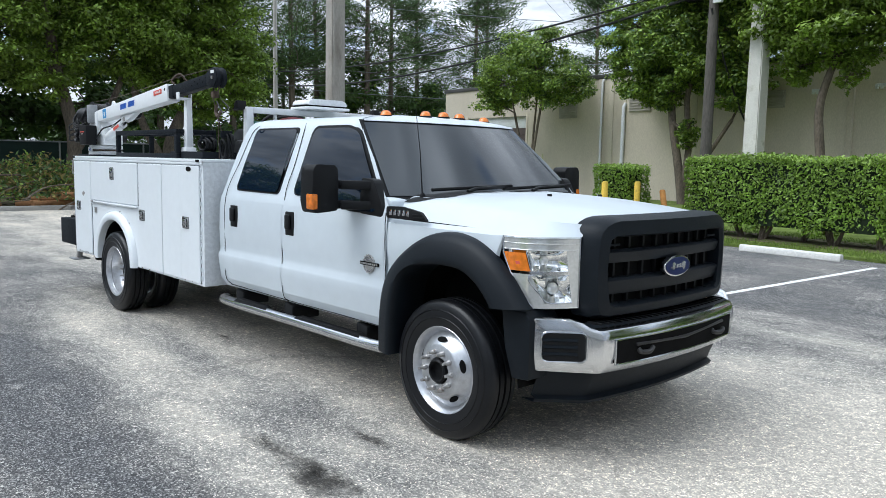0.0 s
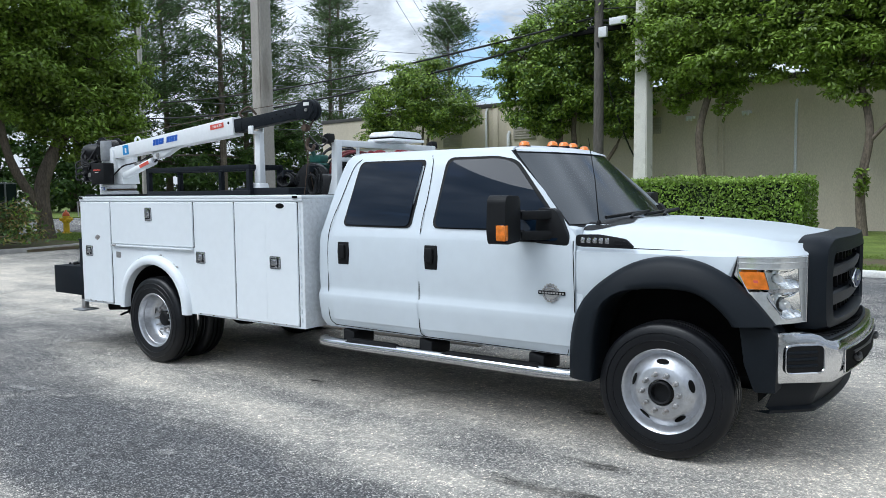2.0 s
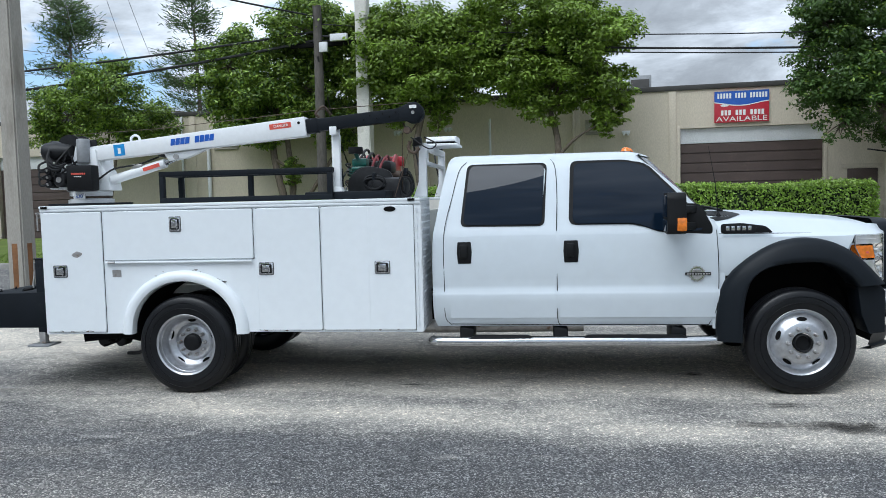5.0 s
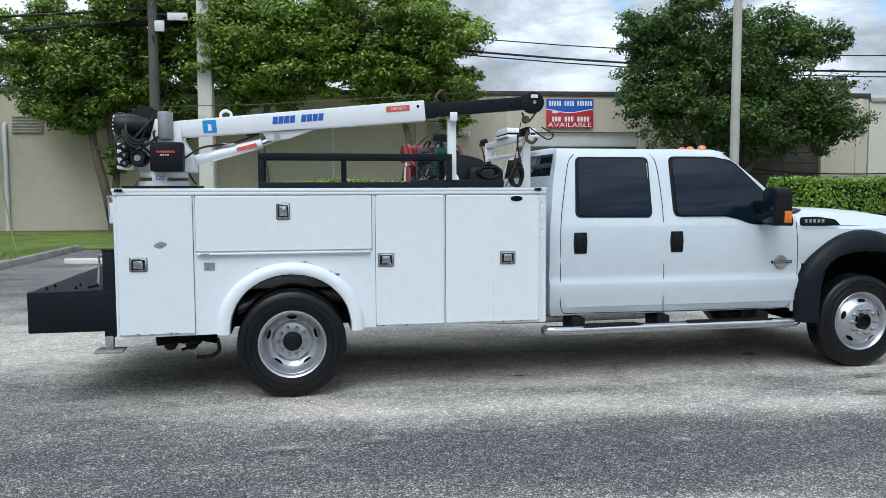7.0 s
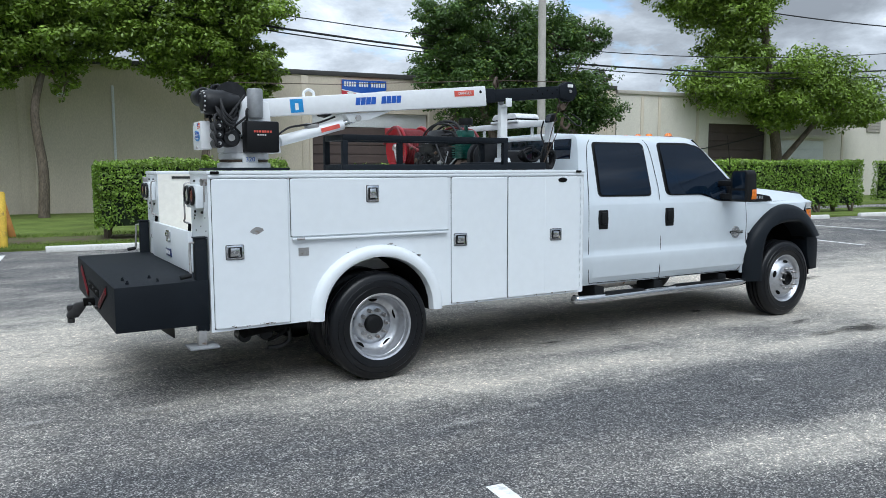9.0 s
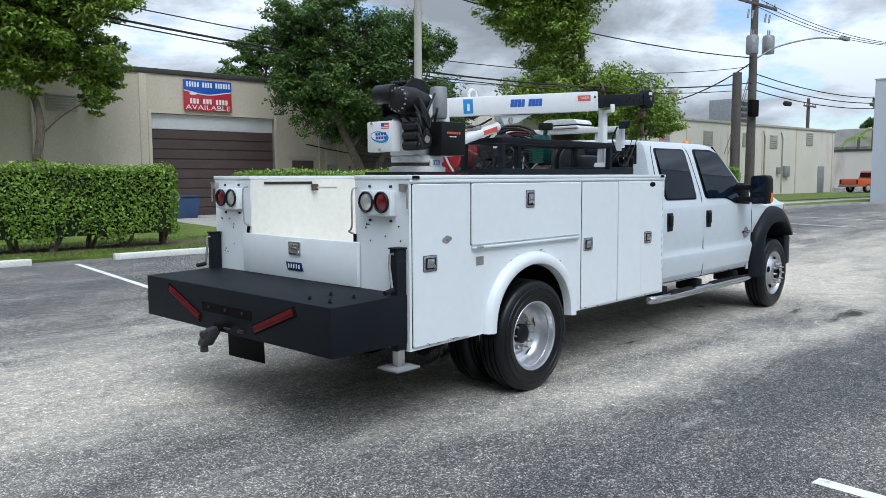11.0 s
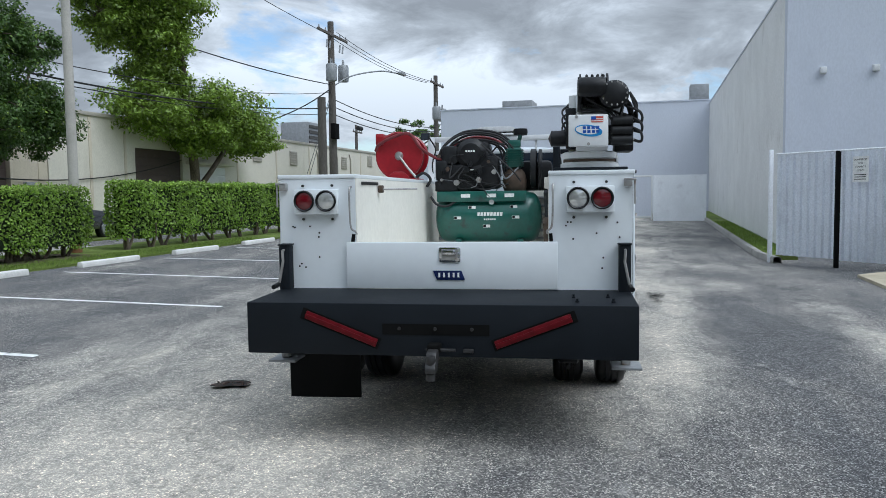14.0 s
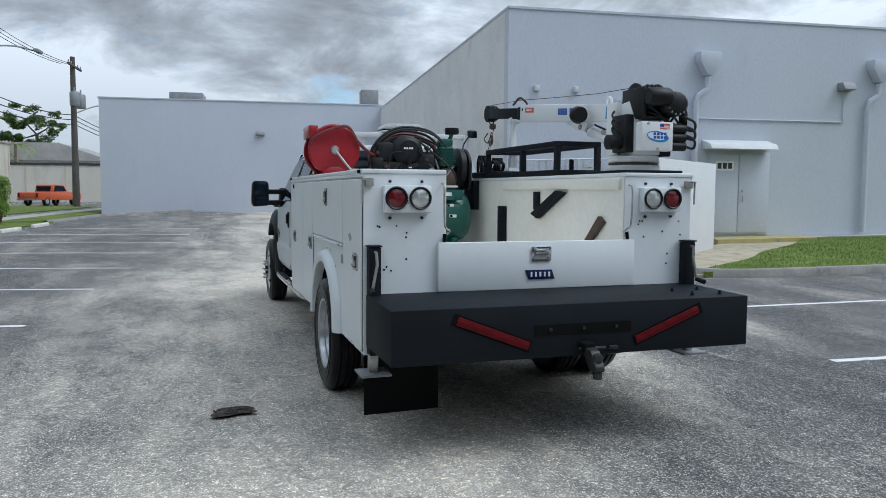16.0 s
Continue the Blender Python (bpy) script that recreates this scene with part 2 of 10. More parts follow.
M = {}
M["asphalt"] = asphalt_material()
M["paint"] = material("white_paint", (0.61, 0.66, 0.70), rough=0.32, var=0.02, scale=2.0, fine=9, fine_var=0.015, coat=0.06, bump=0.02, bump_scale=6)
M["body_paint"] = material("worn_white_paint", (0.785, 0.82, 0.845), rough=0.38, var=0.015, scale=1.2, fine=14, fine_var=0.012, coat=0.15, bump=0.02, bump_scale=4,
                           stain=(0.42, 0.40, 0.37), stain_scale=7.0, stain_edge=(0.765, 0.79))
M["bed_paint"] = material("scuffed_cream_paint", (0.84, 0.82, 0.755), rough=0.5, var=0.03, scale=3, fine=25, fine_var=0.03, stain=(0.48, 0.41, 0.33), stain_scale=5, stain_edge=(0.70, 0.76))
M["tread"] = material("tread_plate", (0.70, 0.72, 0.74), rough=0.4, var=0.05, scale=4, bump=0.25, bump_scale=30)
M["black_plastic"] = material("black_plastic", (0.010, 0.0105, 0.0115), rough=0.5, var=0.15, scale=4, fine=200, bump=0.08, bump_scale=300, gloss=0.18)
M["flare"] = material("flare_plastic", (0.0075, 0.0102, 0.0138), rough=0.46, var=0.12, scale=3, fine=150, bump=0.06, bump_scale=400, gloss=0.18)
# black of underbody parts, also painted where holes would be in shade
M["dark"] = material("underbody_and_shade_black", (0.006, 0.006, 0.006), rough=0.9, var=0.3, scale=5, gloss=0.1)
M["rubber"] = material("tyre_rubber", (0.0055, 0.006, 0.0075), rough=0.36, var=0.2, scale=7, fine=60, stain=(0.018, 0.0175, 0.017), stain_scale=6, stain_edge=(0.64, 0.85), gloss=0.32)
M["chrome"] = material("chrome", (0.60, 0.61, 0.625), rough=0.15, metal=1.0, var=0.03, scale=6, fine_var=0.03)
M["steel"] = material("galvanised_steel", (0.42, 0.41, 0.40), rough=0.45, metal=0.7, var=0.2, scale=12, stain=(0.22, 0.14, 0.09), stain_scale=14)
M["alloy"] = material("painted_wheel_silver", (0.54, 0.55, 0.575), rough=0.32, metal=0.8, var=0.07, scale=10, stain=(0.36, 0.34, 0.32), stain_scale=12, stain_edge=(0.62, 0.8))
M["glass"] = material("tinted_glass", (0.005, 0.011, 0.022), rough=0.0, var=0.05, fine_var=0.0, gloss=0.28)
M["screen"] = material("windscreen_glass", (0.012, 0.018, 0.024), rough=0.11, var=0.1, fine_var=0.0, gloss=0.8)
M["amber"] = material("amber_lens", (0.85, 0.23, 0.02), rough=0.2, var=0.1, scale=30, coat=0.6, trans=0.15)
M["red_lens"] = material("red_lens", (0.13, 0.004, 0.010), rough=0.2, var=0.15, scale=40, coat=0.5)
M["dark_red_lens"] = material("dull_red_lens", (0.105, 0.005, 0.009), rough=0.45, var=0.2, scale=30, gloss=0.15)
M["clear_lens"] = material("clear_lens", (0.62, 0.63, 0.62), rough=0.08, metal=0.5, var=0.08, scale=12, fine=60, fine_var=0.06, coat=0.6, bump=0.06, bump_scale=24)
M["reflector"] = material("reflector_chrome", (0.88, 0.89, 0.88), rough=0.05, metal=1.0, var=0.05, scale=10, fine=40, fine_var=0.04, bump=0.10, bump_scale=14)
M["blue"] = material("blue_decal", (0.02, 0.10, 0.46), rough=0.35, var=0.08, scale=12, coat=0.2)
M["emblem_blue"] = material("emblem_enamel", (0.008, 0.018, 0.085), rough=0.3, var=0.1, scale=20, gloss=0.3)
M["sky_blue"] = material("light_blue_decal", (0.03, 0.27, 0.62), rough=0.35, var=0.12, scale=20)
M["sign_red"] = material("sign_red", (0.52, 0.035, 0.055), rough=0.4, var=0.08, scale=3)
M["red_decal"] = material("red_decal", (0.66, 0.10, 0.07), rough=0.4, var=0.1, scale=20)
M["white_decal"] = material("white_decal", (0.82, 0.82, 0.80), rough=0.4, var=0.04, scale=20)
M["bench"] = material("dark_grey_bedliner", (0.0085, 0.0112, 0.0152), rough=0.6, var=0.16, scale=3, fine=180, fine_var=0.2, bump=0.18, bump_scale=220, stain=(0.024, 0.025, 0.028), stain_scale=3.5, stain_edge=(0.6, 0.75), gloss=0.16)
M["green"] = material("green_enamel", (0.012, 0.10, 0.078), rough=0.32, var=0.12, scale=6, coat=0.3, stain=(0.02, 0.05, 0.045), stain_scale=9)
M["reel_red"] = material("red_enamel", (0.30, 0.008, 0.016), rough=0.35, var=0.12, scale=8, coat=0.3)
M["hose_red"] = material("red_hose", (0.16, 0.02, 0.024), rough=0.6, var=0.25, scale=20)
M["cast"] = material("cast_iron_brown", (0.075, 0.05, 0.034), rough=0.7, var=0.3, scale=20)
M["engine"] = material("engine_black", (0.013, 0.0135, 0.015), rough=0.45, var=0.4, scale=16, fine=60, gloss=0.3)
M["crane_white"] = material("crane_white", (0.80, 0.815, 0.825), rough=0.4, var=0.015, scale=4, fine_var=0.02, stain=(0.45, 0.42, 0.38), stain_scale=11, stain_edge=(0.75, 0.80))
M["line_paint"] = material("road_paint", (0.80, 0.80, 0.78), rough=0.8, var=0.08, scale=2, stain=(0.32, 0.32, 0.31), stain_scale=7, stain_edge=(0.56, 0.72))
M["stop_paint"] = material("white_concrete", (0.68, 0.67, 0.64), rough=0.85, var=0.08, scale=3, stain=(0.4, 0.38, 0.34), stain_scale=5, stain_edge=(0.6, 0.8), bump=0.2)
M["concrete"] = material("concrete", (0.40, 0.385, 0.355), rough=0.9, var=0.15, scale=1.5, fine=40, bump=0.2, stain=(0.25, 0.235, 0.21), stain_scale=1.7)
M["curb"] = material("kerb_concrete", (0.30, 0.29, 0.27), rough=0.92, var=0.25, scale=2.5, bump=0.3, stain=(0.14, 0.135, 0.12), stain_scale=2)
M["grass"] = material("grass", (0.13, 0.175, 0.04), rough=0.95, var=0.3, scale=1.2, fine=50, fine_var=0.35, bump=0.8, bump_scale=60, stain=(0.16, 0.16, 0.06), stain_scale=1.5, stain_edge=(0.58, 0.8), gloss=0.2)
M["blade"] = material("grass_blades", (0.16, 0.23, 0.05), rough=0.8, var=0.2, scale=1.5, island=0.35, trans=0.25, gloss=0.2)
M["soil"] = material("leaf_litter_soil", (0.13, 0.10, 0.065), rough=0.95, var=0.3, scale=2, fine=30, fine_var=0.3, bump=0.6, stain=(0.09, 0.12, 0.03), stain_scale=2, stain_edge=(0.45, 0.62))
M["sand"] = material("sandy_concrete", (0.42, 0.37, 0.27), rough=0.95, var=0.2, scale=2.5, fine=40, bump=0.3, stain=(0.26, 0.23, 0.16), stain_scale=2.2)
M["landing"] = material("worn_yellow_paint", (0.46, 0.40, 0.17), rough=0.9, var=0.15, scale=2.5, fine=30, stain=(0.30, 0.27, 0.18), stain_scale=2.5, stain_edge=(0.5, 0.65))
M["stake"] = material("bamboo_stake", (0.30, 0.32, 0.14), rough=0.8, var=0.2, scale=6)
M["purple"] = material("purple_print", (0.09, 0.05, 0.20), rough=0.6, var=0.1, scale=10)
M["leaf"] = material("leaves", (0.185, 0.275, 0.036), rough=0.45, var=0.25, scale=0.6, island=0.5, trans=0.42, fine_var=0, gloss=0.6)
M["dry_leaf"] = material("dry_leaves", (0.20, 0.165, 0.065), rough=0.7, var=0.3, scale=0.8, island=0.5, trans=0.2, fine_var=0, gloss=0.2)
# leaf_light and leaf_dark are lit and shaded copies of the leaf colour
M["leaf_light"] = material("sunlit_leaves", (0.30, 0.43, 0.085), rough=0.5, var=0.25, scale=0.7, island=0.4, trans=0.35, fine_var=0, gloss=0.6)
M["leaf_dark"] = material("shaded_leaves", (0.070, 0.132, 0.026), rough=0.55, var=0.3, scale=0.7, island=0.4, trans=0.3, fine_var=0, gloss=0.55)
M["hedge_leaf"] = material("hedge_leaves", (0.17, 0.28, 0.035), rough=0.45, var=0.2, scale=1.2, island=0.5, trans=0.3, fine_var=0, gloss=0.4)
M["hedge_core"] = material("hedge_inner_shade", (0.012, 0.022, 0.008), rough=1.0, var=0.3, scale=8)
M["needle"] = material("pine_needles", (0.085, 0.135, 0.05), rough=0.7, var=0.3, scale=0.3, island=0.4, trans=0.3, fine_var=0)
M["bark"] = material("bark", (0.13, 0.105, 0.08), rough=0.95, var=0.3, scale=4, fine=30, fine_var=0.3, bump=0.8, bump_scale=25, stretch=(1, 1, 0.3))
M["stucco"] = material("beige_stucco", (0.58, 0.515, 0.415), rough=0.92, var=0.06, scale=0.5, fine=40, bump=0.25, bump_scale=60, stain=(0.45, 0.395, 0.315), stain_scale=0.6, stain_edge=(0.55, 0.8), stretch=(1, 1, 0.35))
M["stucco2"] = material("pale_beige_stucco", (0.66, 0.62, 0.54), rough=0.92, var=0.05, scale=0.5, fine=40, bump=0.2, stain=(0.44, 0.40, 0.33), stain_scale=0.5, stain_edge=(0.55, 0.8), stretch=(1, 1, 0.35))
M["stucco_patch"] = material("repainted_beige", (0.50, 0.44, 0.355), rough=0.9, var=0.06, scale=1)
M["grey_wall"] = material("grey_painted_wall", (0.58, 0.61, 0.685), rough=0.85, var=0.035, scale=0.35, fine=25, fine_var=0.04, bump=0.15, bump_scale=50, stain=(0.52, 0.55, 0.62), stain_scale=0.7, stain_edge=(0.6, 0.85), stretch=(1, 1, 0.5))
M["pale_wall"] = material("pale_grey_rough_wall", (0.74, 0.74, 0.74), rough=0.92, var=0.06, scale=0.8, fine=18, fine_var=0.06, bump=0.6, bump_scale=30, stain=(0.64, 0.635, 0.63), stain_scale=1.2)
M["white_wall"] = material("white_painted_wall", (0.72, 0.73, 0.75), rough=0.85, var=0.04, scale=0.8, bump=0.2, stain=(0.5, 0.48, 0.46), stain_scale=1.5, stain_edge=(0.66, 0.85))
M["gate_paint"] = material("lilac_grey_metal", (0.82, 0.845, 0.885), rough=0.5, var=0.05, scale=1.5, stain=(0.68, 0.69, 0.73), stain_scale=2)
M["roof_edge"] = material("dark_fascia", (0.05, 0.048, 0.045), rough=0.7, var=0.2, scale=3)
M["roof"] = material("roof_membrane", (0.35, 0.34, 0.33), rough=0.9, var=0.15, scale=0.8)
M["brown_door"] = material("brown_steel_door", (0.075, 0.052, 0.045), rough=0.55, var=0.12, scale=1.5, stain=(0.12, 0.085, 0.07), stain_scale=3, stain_edge=(0.6, 0.8))
M["white_trim"] = material("white_trim", (0.68, 0.69, 0.70), rough=0.6, var=0.05, scale=2)
M["pole_concrete"] = material("pole_concrete", (0.33, 0.31, 0.275), rough=0.9, var=0.12, scale=1.2, fine=50, bump=0.3, stain=(0.22, 0.20, 0.17), stain_scale=1.2, stretch=(1, 1, 0.3))
M["pole_wood"] = material("pole_wood", (0.10, 0.09, 0.08), rough=0.95, var=0.2, scale=3, fine=40, fine_var=0.25, bump=0.5, bump_scale=40, stretch=(1, 1, 0.12))
M["pole_pale"] = material("pale_post", (0.62, 0.60, 0.55), rough=0.85, var=0.08, scale=1.5, stain=(0.45, 0.43, 0.37), stain_scale=1.5)
M["pole_grey"] = material("grey_light_pole", (0.42, 0.40, 0.36), rough=0.75, var=0.12, scale=1.5, stain=(0.31, 0.29, 0.25), stain_scale=2.5)
M["rust"] = material("rust", (0.20, 0.095, 0.04), rough=0.9, var=0.25, scale=4)
M["yellow"] = material("yellow_bollard", (0.62, 0.42, 0.05), rough=0.7, var=0.2, scale=4, stain=(0.3, 0.2, 0.06), stain_scale=6)
M["orange_paint"] = material("orange_car_paint", (0.62, 0.11, 0.025), rough=0.3, var=0.05, coat=0.5)
M["black_paint"] = material("black_car_paint", (0.012, 0.012, 0.014), rough=0.25, var=0.1, coat=0.5)
M["hydrant_yellow"] = material("hydrant_yellow", (0.72, 0.46, 0.02), rough=0.5, var=0.12, scale=6)
M["wire"] = material("black_cable", (0.015, 0.015, 0.016), rough=0.7, var=0.1)
M["wire_pale"] = material("pale_cable", (0.20, 0.21, 0.22), rough=0.6, var=0.1)
M["grey_metal"] = material("grey_equipment", (0.27, 0.28, 0.29), rough=0.55, metal=0.3, var=0.15, scale=5)
M["bin_blue"] = material("blue_bin", (0.03, 0.06, 0.14), rough=0.5, var=0.1)
M["fence_green"] = material("green_fence_screen", (0.012, 0.03, 0.026), rough=0.9, var=0.2, scale=2)
M["log"] = material("cut_wood", (0.30, 0.15, 0.065), rough=0.9, var=0.3, scale=5)
M["iron"] = material("dark_iron", (0.035, 0.034, 0.034), rough=0.5, metal=0.3, var=0.3, scale=14)
M["bollard_orange"] = material("faded_orange_paint", (0.46, 0.21, 0.05), rough=0.75, var=0.2, scale=5, stain=(0.25, 0.11, 0.04), stain_scale=6)
M["pit"] = material("pothole_shade_and_rust", (0.012, 0.011, 0.010), rough=0.9, var=0.5, scale=14, stain=(0.085, 0.052, 0.040), stain_scale=13, stain_edge=(0.50, 0.56), bump=0.8, bump_scale=40)
M["oil"] = material("oil_stain", (0.05, 0.045, 0.038), rough=0.75, var=0.4, scale=6)


def soak(m, strength=0.85):
    """Let a stain fade out raggedly towards its rim."""
    n, l = m.node_tree.nodes, m.node_tree.links
    tc = n.new("ShaderNodeTexCoord")
    gr = n.new("ShaderNodeVectorMath")
    gr.operation = "MULTIPLY_ADD"
    gr.inputs[1].default_value, gr.inputs[2].default_value = (2, 2, 0), (-1, -1, 0)
    l.new(tc.outputs["Generated"], gr.inputs[0])
    ln = n.new("ShaderNodeVectorMath")
    ln.operation = "LENGTH"
    l.new(gr.outputs[0], ln.inputs[0])
    geo = n.new("ShaderNodeNewGeometry")
    nz = n.new("ShaderNodeTexNoise")
    nz.inputs["Scale"].default_value, nz.inputs["Detail"].default_value, nz.inputs["Roughness"].default_value = 9.0, 9, 0.75
    l.new(geo.outputs["Position"], nz.inputs["Vector"])
    a = n.new("ShaderNodeMath")
    a.operation = "MULTIPLY_ADD"
    a.inputs[1].default_value = 2.6
    l.new(nz.outputs[0], a.inputs[0])
    l.new(ln.outputs["Value"], a.inputs[2])
    r = n.new("ShaderNodeMapRange")
    r.inputs[1].default_value, r.inputs[2].default_value, r.inputs[3].default_value, r.inputs[4].default_value = 1.35, 2.0, strength, 0.0
    l.new(a.outputs[0], r.inputs[0])
    l.new(r.outputs[0], n["Principled BSDF"].inputs["Alpha"])


M["crumb"] = material("rusty_crumbs", (0.085, 0.055, 0.045), rough=0.9, var=0.4, scale=20)
M["chalk"] = material("dry_dust", (0.40, 0.385, 0.36), rough=0.95, var=0.15, scale=8, fine=60, fine_var=0.3)
soak(M["oil"])
soak(M["chalk"], 0.5)
M["vent"] = material("vent_metal", (0.40, 0.37, 0.32), rough=0.7, var=0.1, scale=3)


# ---- building blocks ----
def thing(name, at=(0, 0, 0), label="", category="", group="", kind=""):
    ob = new(name)
    ob.location = at
    ob.empty_display_size = 0.2
    return tagged(ob, label, category, group, kind)


def finish(bm, me, smooth=40.0):
    bmesh.ops.recalc_face_normals(bm, faces=bm.faces)
    bm.to_mesh(me)
    bm.free()
    for p in me.polygons:
        p.use_smooth = True
    me.set_sharp_from_angle(angle=radians(smooth))


def part(name, bm, mat, parent=None, label="", smooth=40.0):
    me = bpy.data.meshes.new(name)
    finish(bm, me, smooth)
    me.materials.append(M[mat])
    ob = new(name, me)
    if parent is not None:
        ob.parent = parent
        if parent.parent is None:
            ob.matrix_parent_inverse = Matrix.Translation(-parent.location)
    if label:
        ob["label"] = label
    return ob


def box(bm, x0, x1, y0, y1, z0, z1, m=None):
    t = Matrix.Translation(((x0 + x1) / 2, (y0 + y1) / 2, (z0 + z1) / 2)) @ Matrix.Diagonal((abs(x1 - x0), abs(y1 - y0), abs(z1 - z0), 1))
    return bmesh.ops.create_cube(bm, size=1, matrix=(m @ t) if m else t)


def boxes(*spans, bevel=0.0, seg=2, m=None):
    bm = bmesh.new()
    for s in spans:
        box(bm, *s, m=m)
    if bevel:
        bmesh.ops.bevel(bm, geom=list(bm.edges), offset=bevel, segments=seg, profile=0.5, affect="EDGES", clamp_overlap=True)
    return bm


def prism(outline, axis, a, b, bevel=0.0, seg=2):
    """A flat outline pushed from a to b along an axis; outline holds the two other coordinates in x, y, z order."""
    bm = bmesh.new()

    def put(p, d):
        q = list(p)
        q.insert(axis, d)
        return bm.verts.new(q)
    one, two = [put(p, a) for p in outline], [put(p, b) for p in outline]
    bm.faces.new(one)
    bm.faces.new(two[::-1])
    n = len(one)
    for i in range(n):
        bm.faces.new((one[i], two[i], two[(i + 1) % n], one[(i + 1) % n]))
    bmesh.ops.recalc_face_normals(bm, faces=bm.faces)
    if bevel:
        bmesh.ops.bevel(bm, geom=list(bm.edges), offset=bevel, segments=seg, profile=0.5, affect="EDGES", clamp_overlap=True)
    return bm


def tube(points, radius, sides=10, bm=None, cap=True):
    """A round bar along points; radius is one number or one for each point."""
    bm = bm or bmesh.new()
    pts = [Vector(p) for p in points]
    rad = radius if isinstance(radius, (list, tuple)) else [radius] * len(pts)
    rings, side = [], None
    for i, p in enumerate(pts):
        d = (pts[min(i + 1, len(pts) - 1)] - pts[max(i - 1, 0)]).normalized()
        if side is None:
            side = d.orthogonal().normalized()
        side = (side - d * side.dot(d)).normalized()
        other = d.cross(side)
        rings.append([bm.verts.new(p + (side * math.cos(a) + other * math.sin(a)) * rad[i]) for a in (2 * math.pi * k / sides for k in range(sides))])
    for a, b in zip(rings, rings[1:]):
        for k in range(sides):
            bm.faces.new((a[k], a[(k + 1) % sides], b[(k + 1) % sides], b[k]))
    if cap:
        bm.faces.new(rings[0][::-1])
        bm.faces.new(rings[-1])
    return bm


def lathe(profile, centre, axis=1, steps=48, bm=None, closed=False):
    """Turn (radius, along) pairs about an axis through centre."""
    bm = bm or bmesh.new()
    c = Vector(centre)
    i, j = [k for k in range(3) if k != axis]
    rings = []
    for s in range(steps):
        a = 2 * math.pi * s / steps
        ring = []
        for r, h in profile:
            q = [0, 0, 0]
            q[axis], q[i], q[j] = h, r * math.cos(a), r * math.sin(a)
            ring.append(bm.verts.new(c + Vector(q)))
        rings.append(ring)
    n = len(profile)
    for s in range(steps):
        a, b = rings[s], rings[(s + 1) % steps]
        for k in range(n if closed else n - 1):
            bm.faces.new((a[k], a[(k + 1) % n], b[(k + 1) % n], b[k]))
    bmesh.ops.remove_doubles(bm, verts=bm.verts, dist=1e-5)
    return bm


def disc(centre, r, axis, depth, steps=24, bm=None):
    bm = bm or bmesh.new()
    return lathe([(0, -depth / 2), (r, -depth / 2), (r, depth / 2), (0, depth / 2)], centre, axis, steps, bm)


def skin(rows, bm=None, close=False):
    """A sheet through rows of points."""
    bm = bm or bmesh.new()
    vs = [[bm.verts.new(p) for p in row] for row in rows]
    for a, b in zip(vs, vs[1:]):
        n = len(a)
        for k in range(n if close else n - 1):
            q = (a[k], a[(k + 1) % n], b[(k + 1) % n], b[k])
            bm.faces.new(q)
    return bm


def curve_points(pts, n=8):
    """A smooth line through points."""
    p = [Vector(q) for q in pts]
    p = [p[0] * 2 - p[1]] + p + [p[-1] * 2 - p[-2]]
    out = []
    for i in range(1, len(p) - 2):
        for k in range(n):
            t = k / n
            out.append(0.5 * (2 * p[i] + (p[i + 1] - p[i - 1]) * t + (2 * p[i - 1] - 5 * p[i] + 4 * p[i + 1] - p[i + 2]) * t * t + (3 * p[i] - p[i - 1] - 3 * p[i + 1] + p[i + 2]) * t ** 3))
    out.append(p[-2])
    return out


def words(text, size, m, mat, parent, name="lettering", label=""):
    """Lettering with the built-in font, laid on the plane of m."""
    cu = bpy.data.curves.new(name, "FONT")
    cu.body, cu.size, cu.align_x, cu.align_y, cu.extrude = text, size, "CENTER", "CENTER", 0.001
    tmp = new("tmp_text", cu)
    me = bpy.data.meshes.new_from_object(tmp.evaluated_get(bpy.context.evaluated_depsgraph_get()))
    bpy.data.objects.remove(tmp)
    bm = bmesh.new()
    bm.from_mesh(me)
    bm.transform(m)
    bpy.data.meshes.remove(me)
    return part(name, bm, mat, parent, label)


def quads(name, corners, mats, parent=None, which=None):
    """Many loose four-cornered leaves in one mesh; corners is (n, 4, 3)."""
    n = len(corners)
    me = bpy.data.meshes.new(name)
    me.vertices.add(4 * n)
    me.loops.add(4 * n)
    me.polygons.add(n)
    me.vertices.foreach_set("co", corners.reshape(-1))
    me.loops.foreach_set("vertex_index", np.arange(4 * n))
    me.polygons.foreach_set("loop_start", np.arange(0, 4 * n, 4))
    for mat in mats:
        me.materials.append(M[mat])
    if which is not None:
        me.polygons.foreach_set("material_index", which.astype(np.int32))
    me.update(calc_edges=True)
    me.validate()
    ob = new(name, me)
    if parent is not None:
        ob.parent = parent
        ob.matrix_parent_inverse = Matrix.Translation(-parent.location)
    return ob


def leaf_quads(rng, pos, normal, length, width):
    n = len(pos)
    normal = normal / np.linalg.norm(normal, axis=1, keepdims=True)
    t = rng.normal(size=(n, 3))
    t -= normal * np.sum(t * normal, axis=1, keepdims=True)
    t /= np.linalg.norm(t, axis=1, keepdims=True)
    b = np.cross(normal, t)
    l = (length * rng.uniform(0.6, 1.3, n))[:, None]
    w = (width * rng.uniform(0.6, 1.3, n))[:, None]
    return np.stack([pos - t * l, pos - b * w, pos + t * l, pos + b * w], axis=1)


# ---- the lot: its own axes are turned against the lorry ----
LOT = Matrix.Rotation(radians(-6.0), 4, "Z")


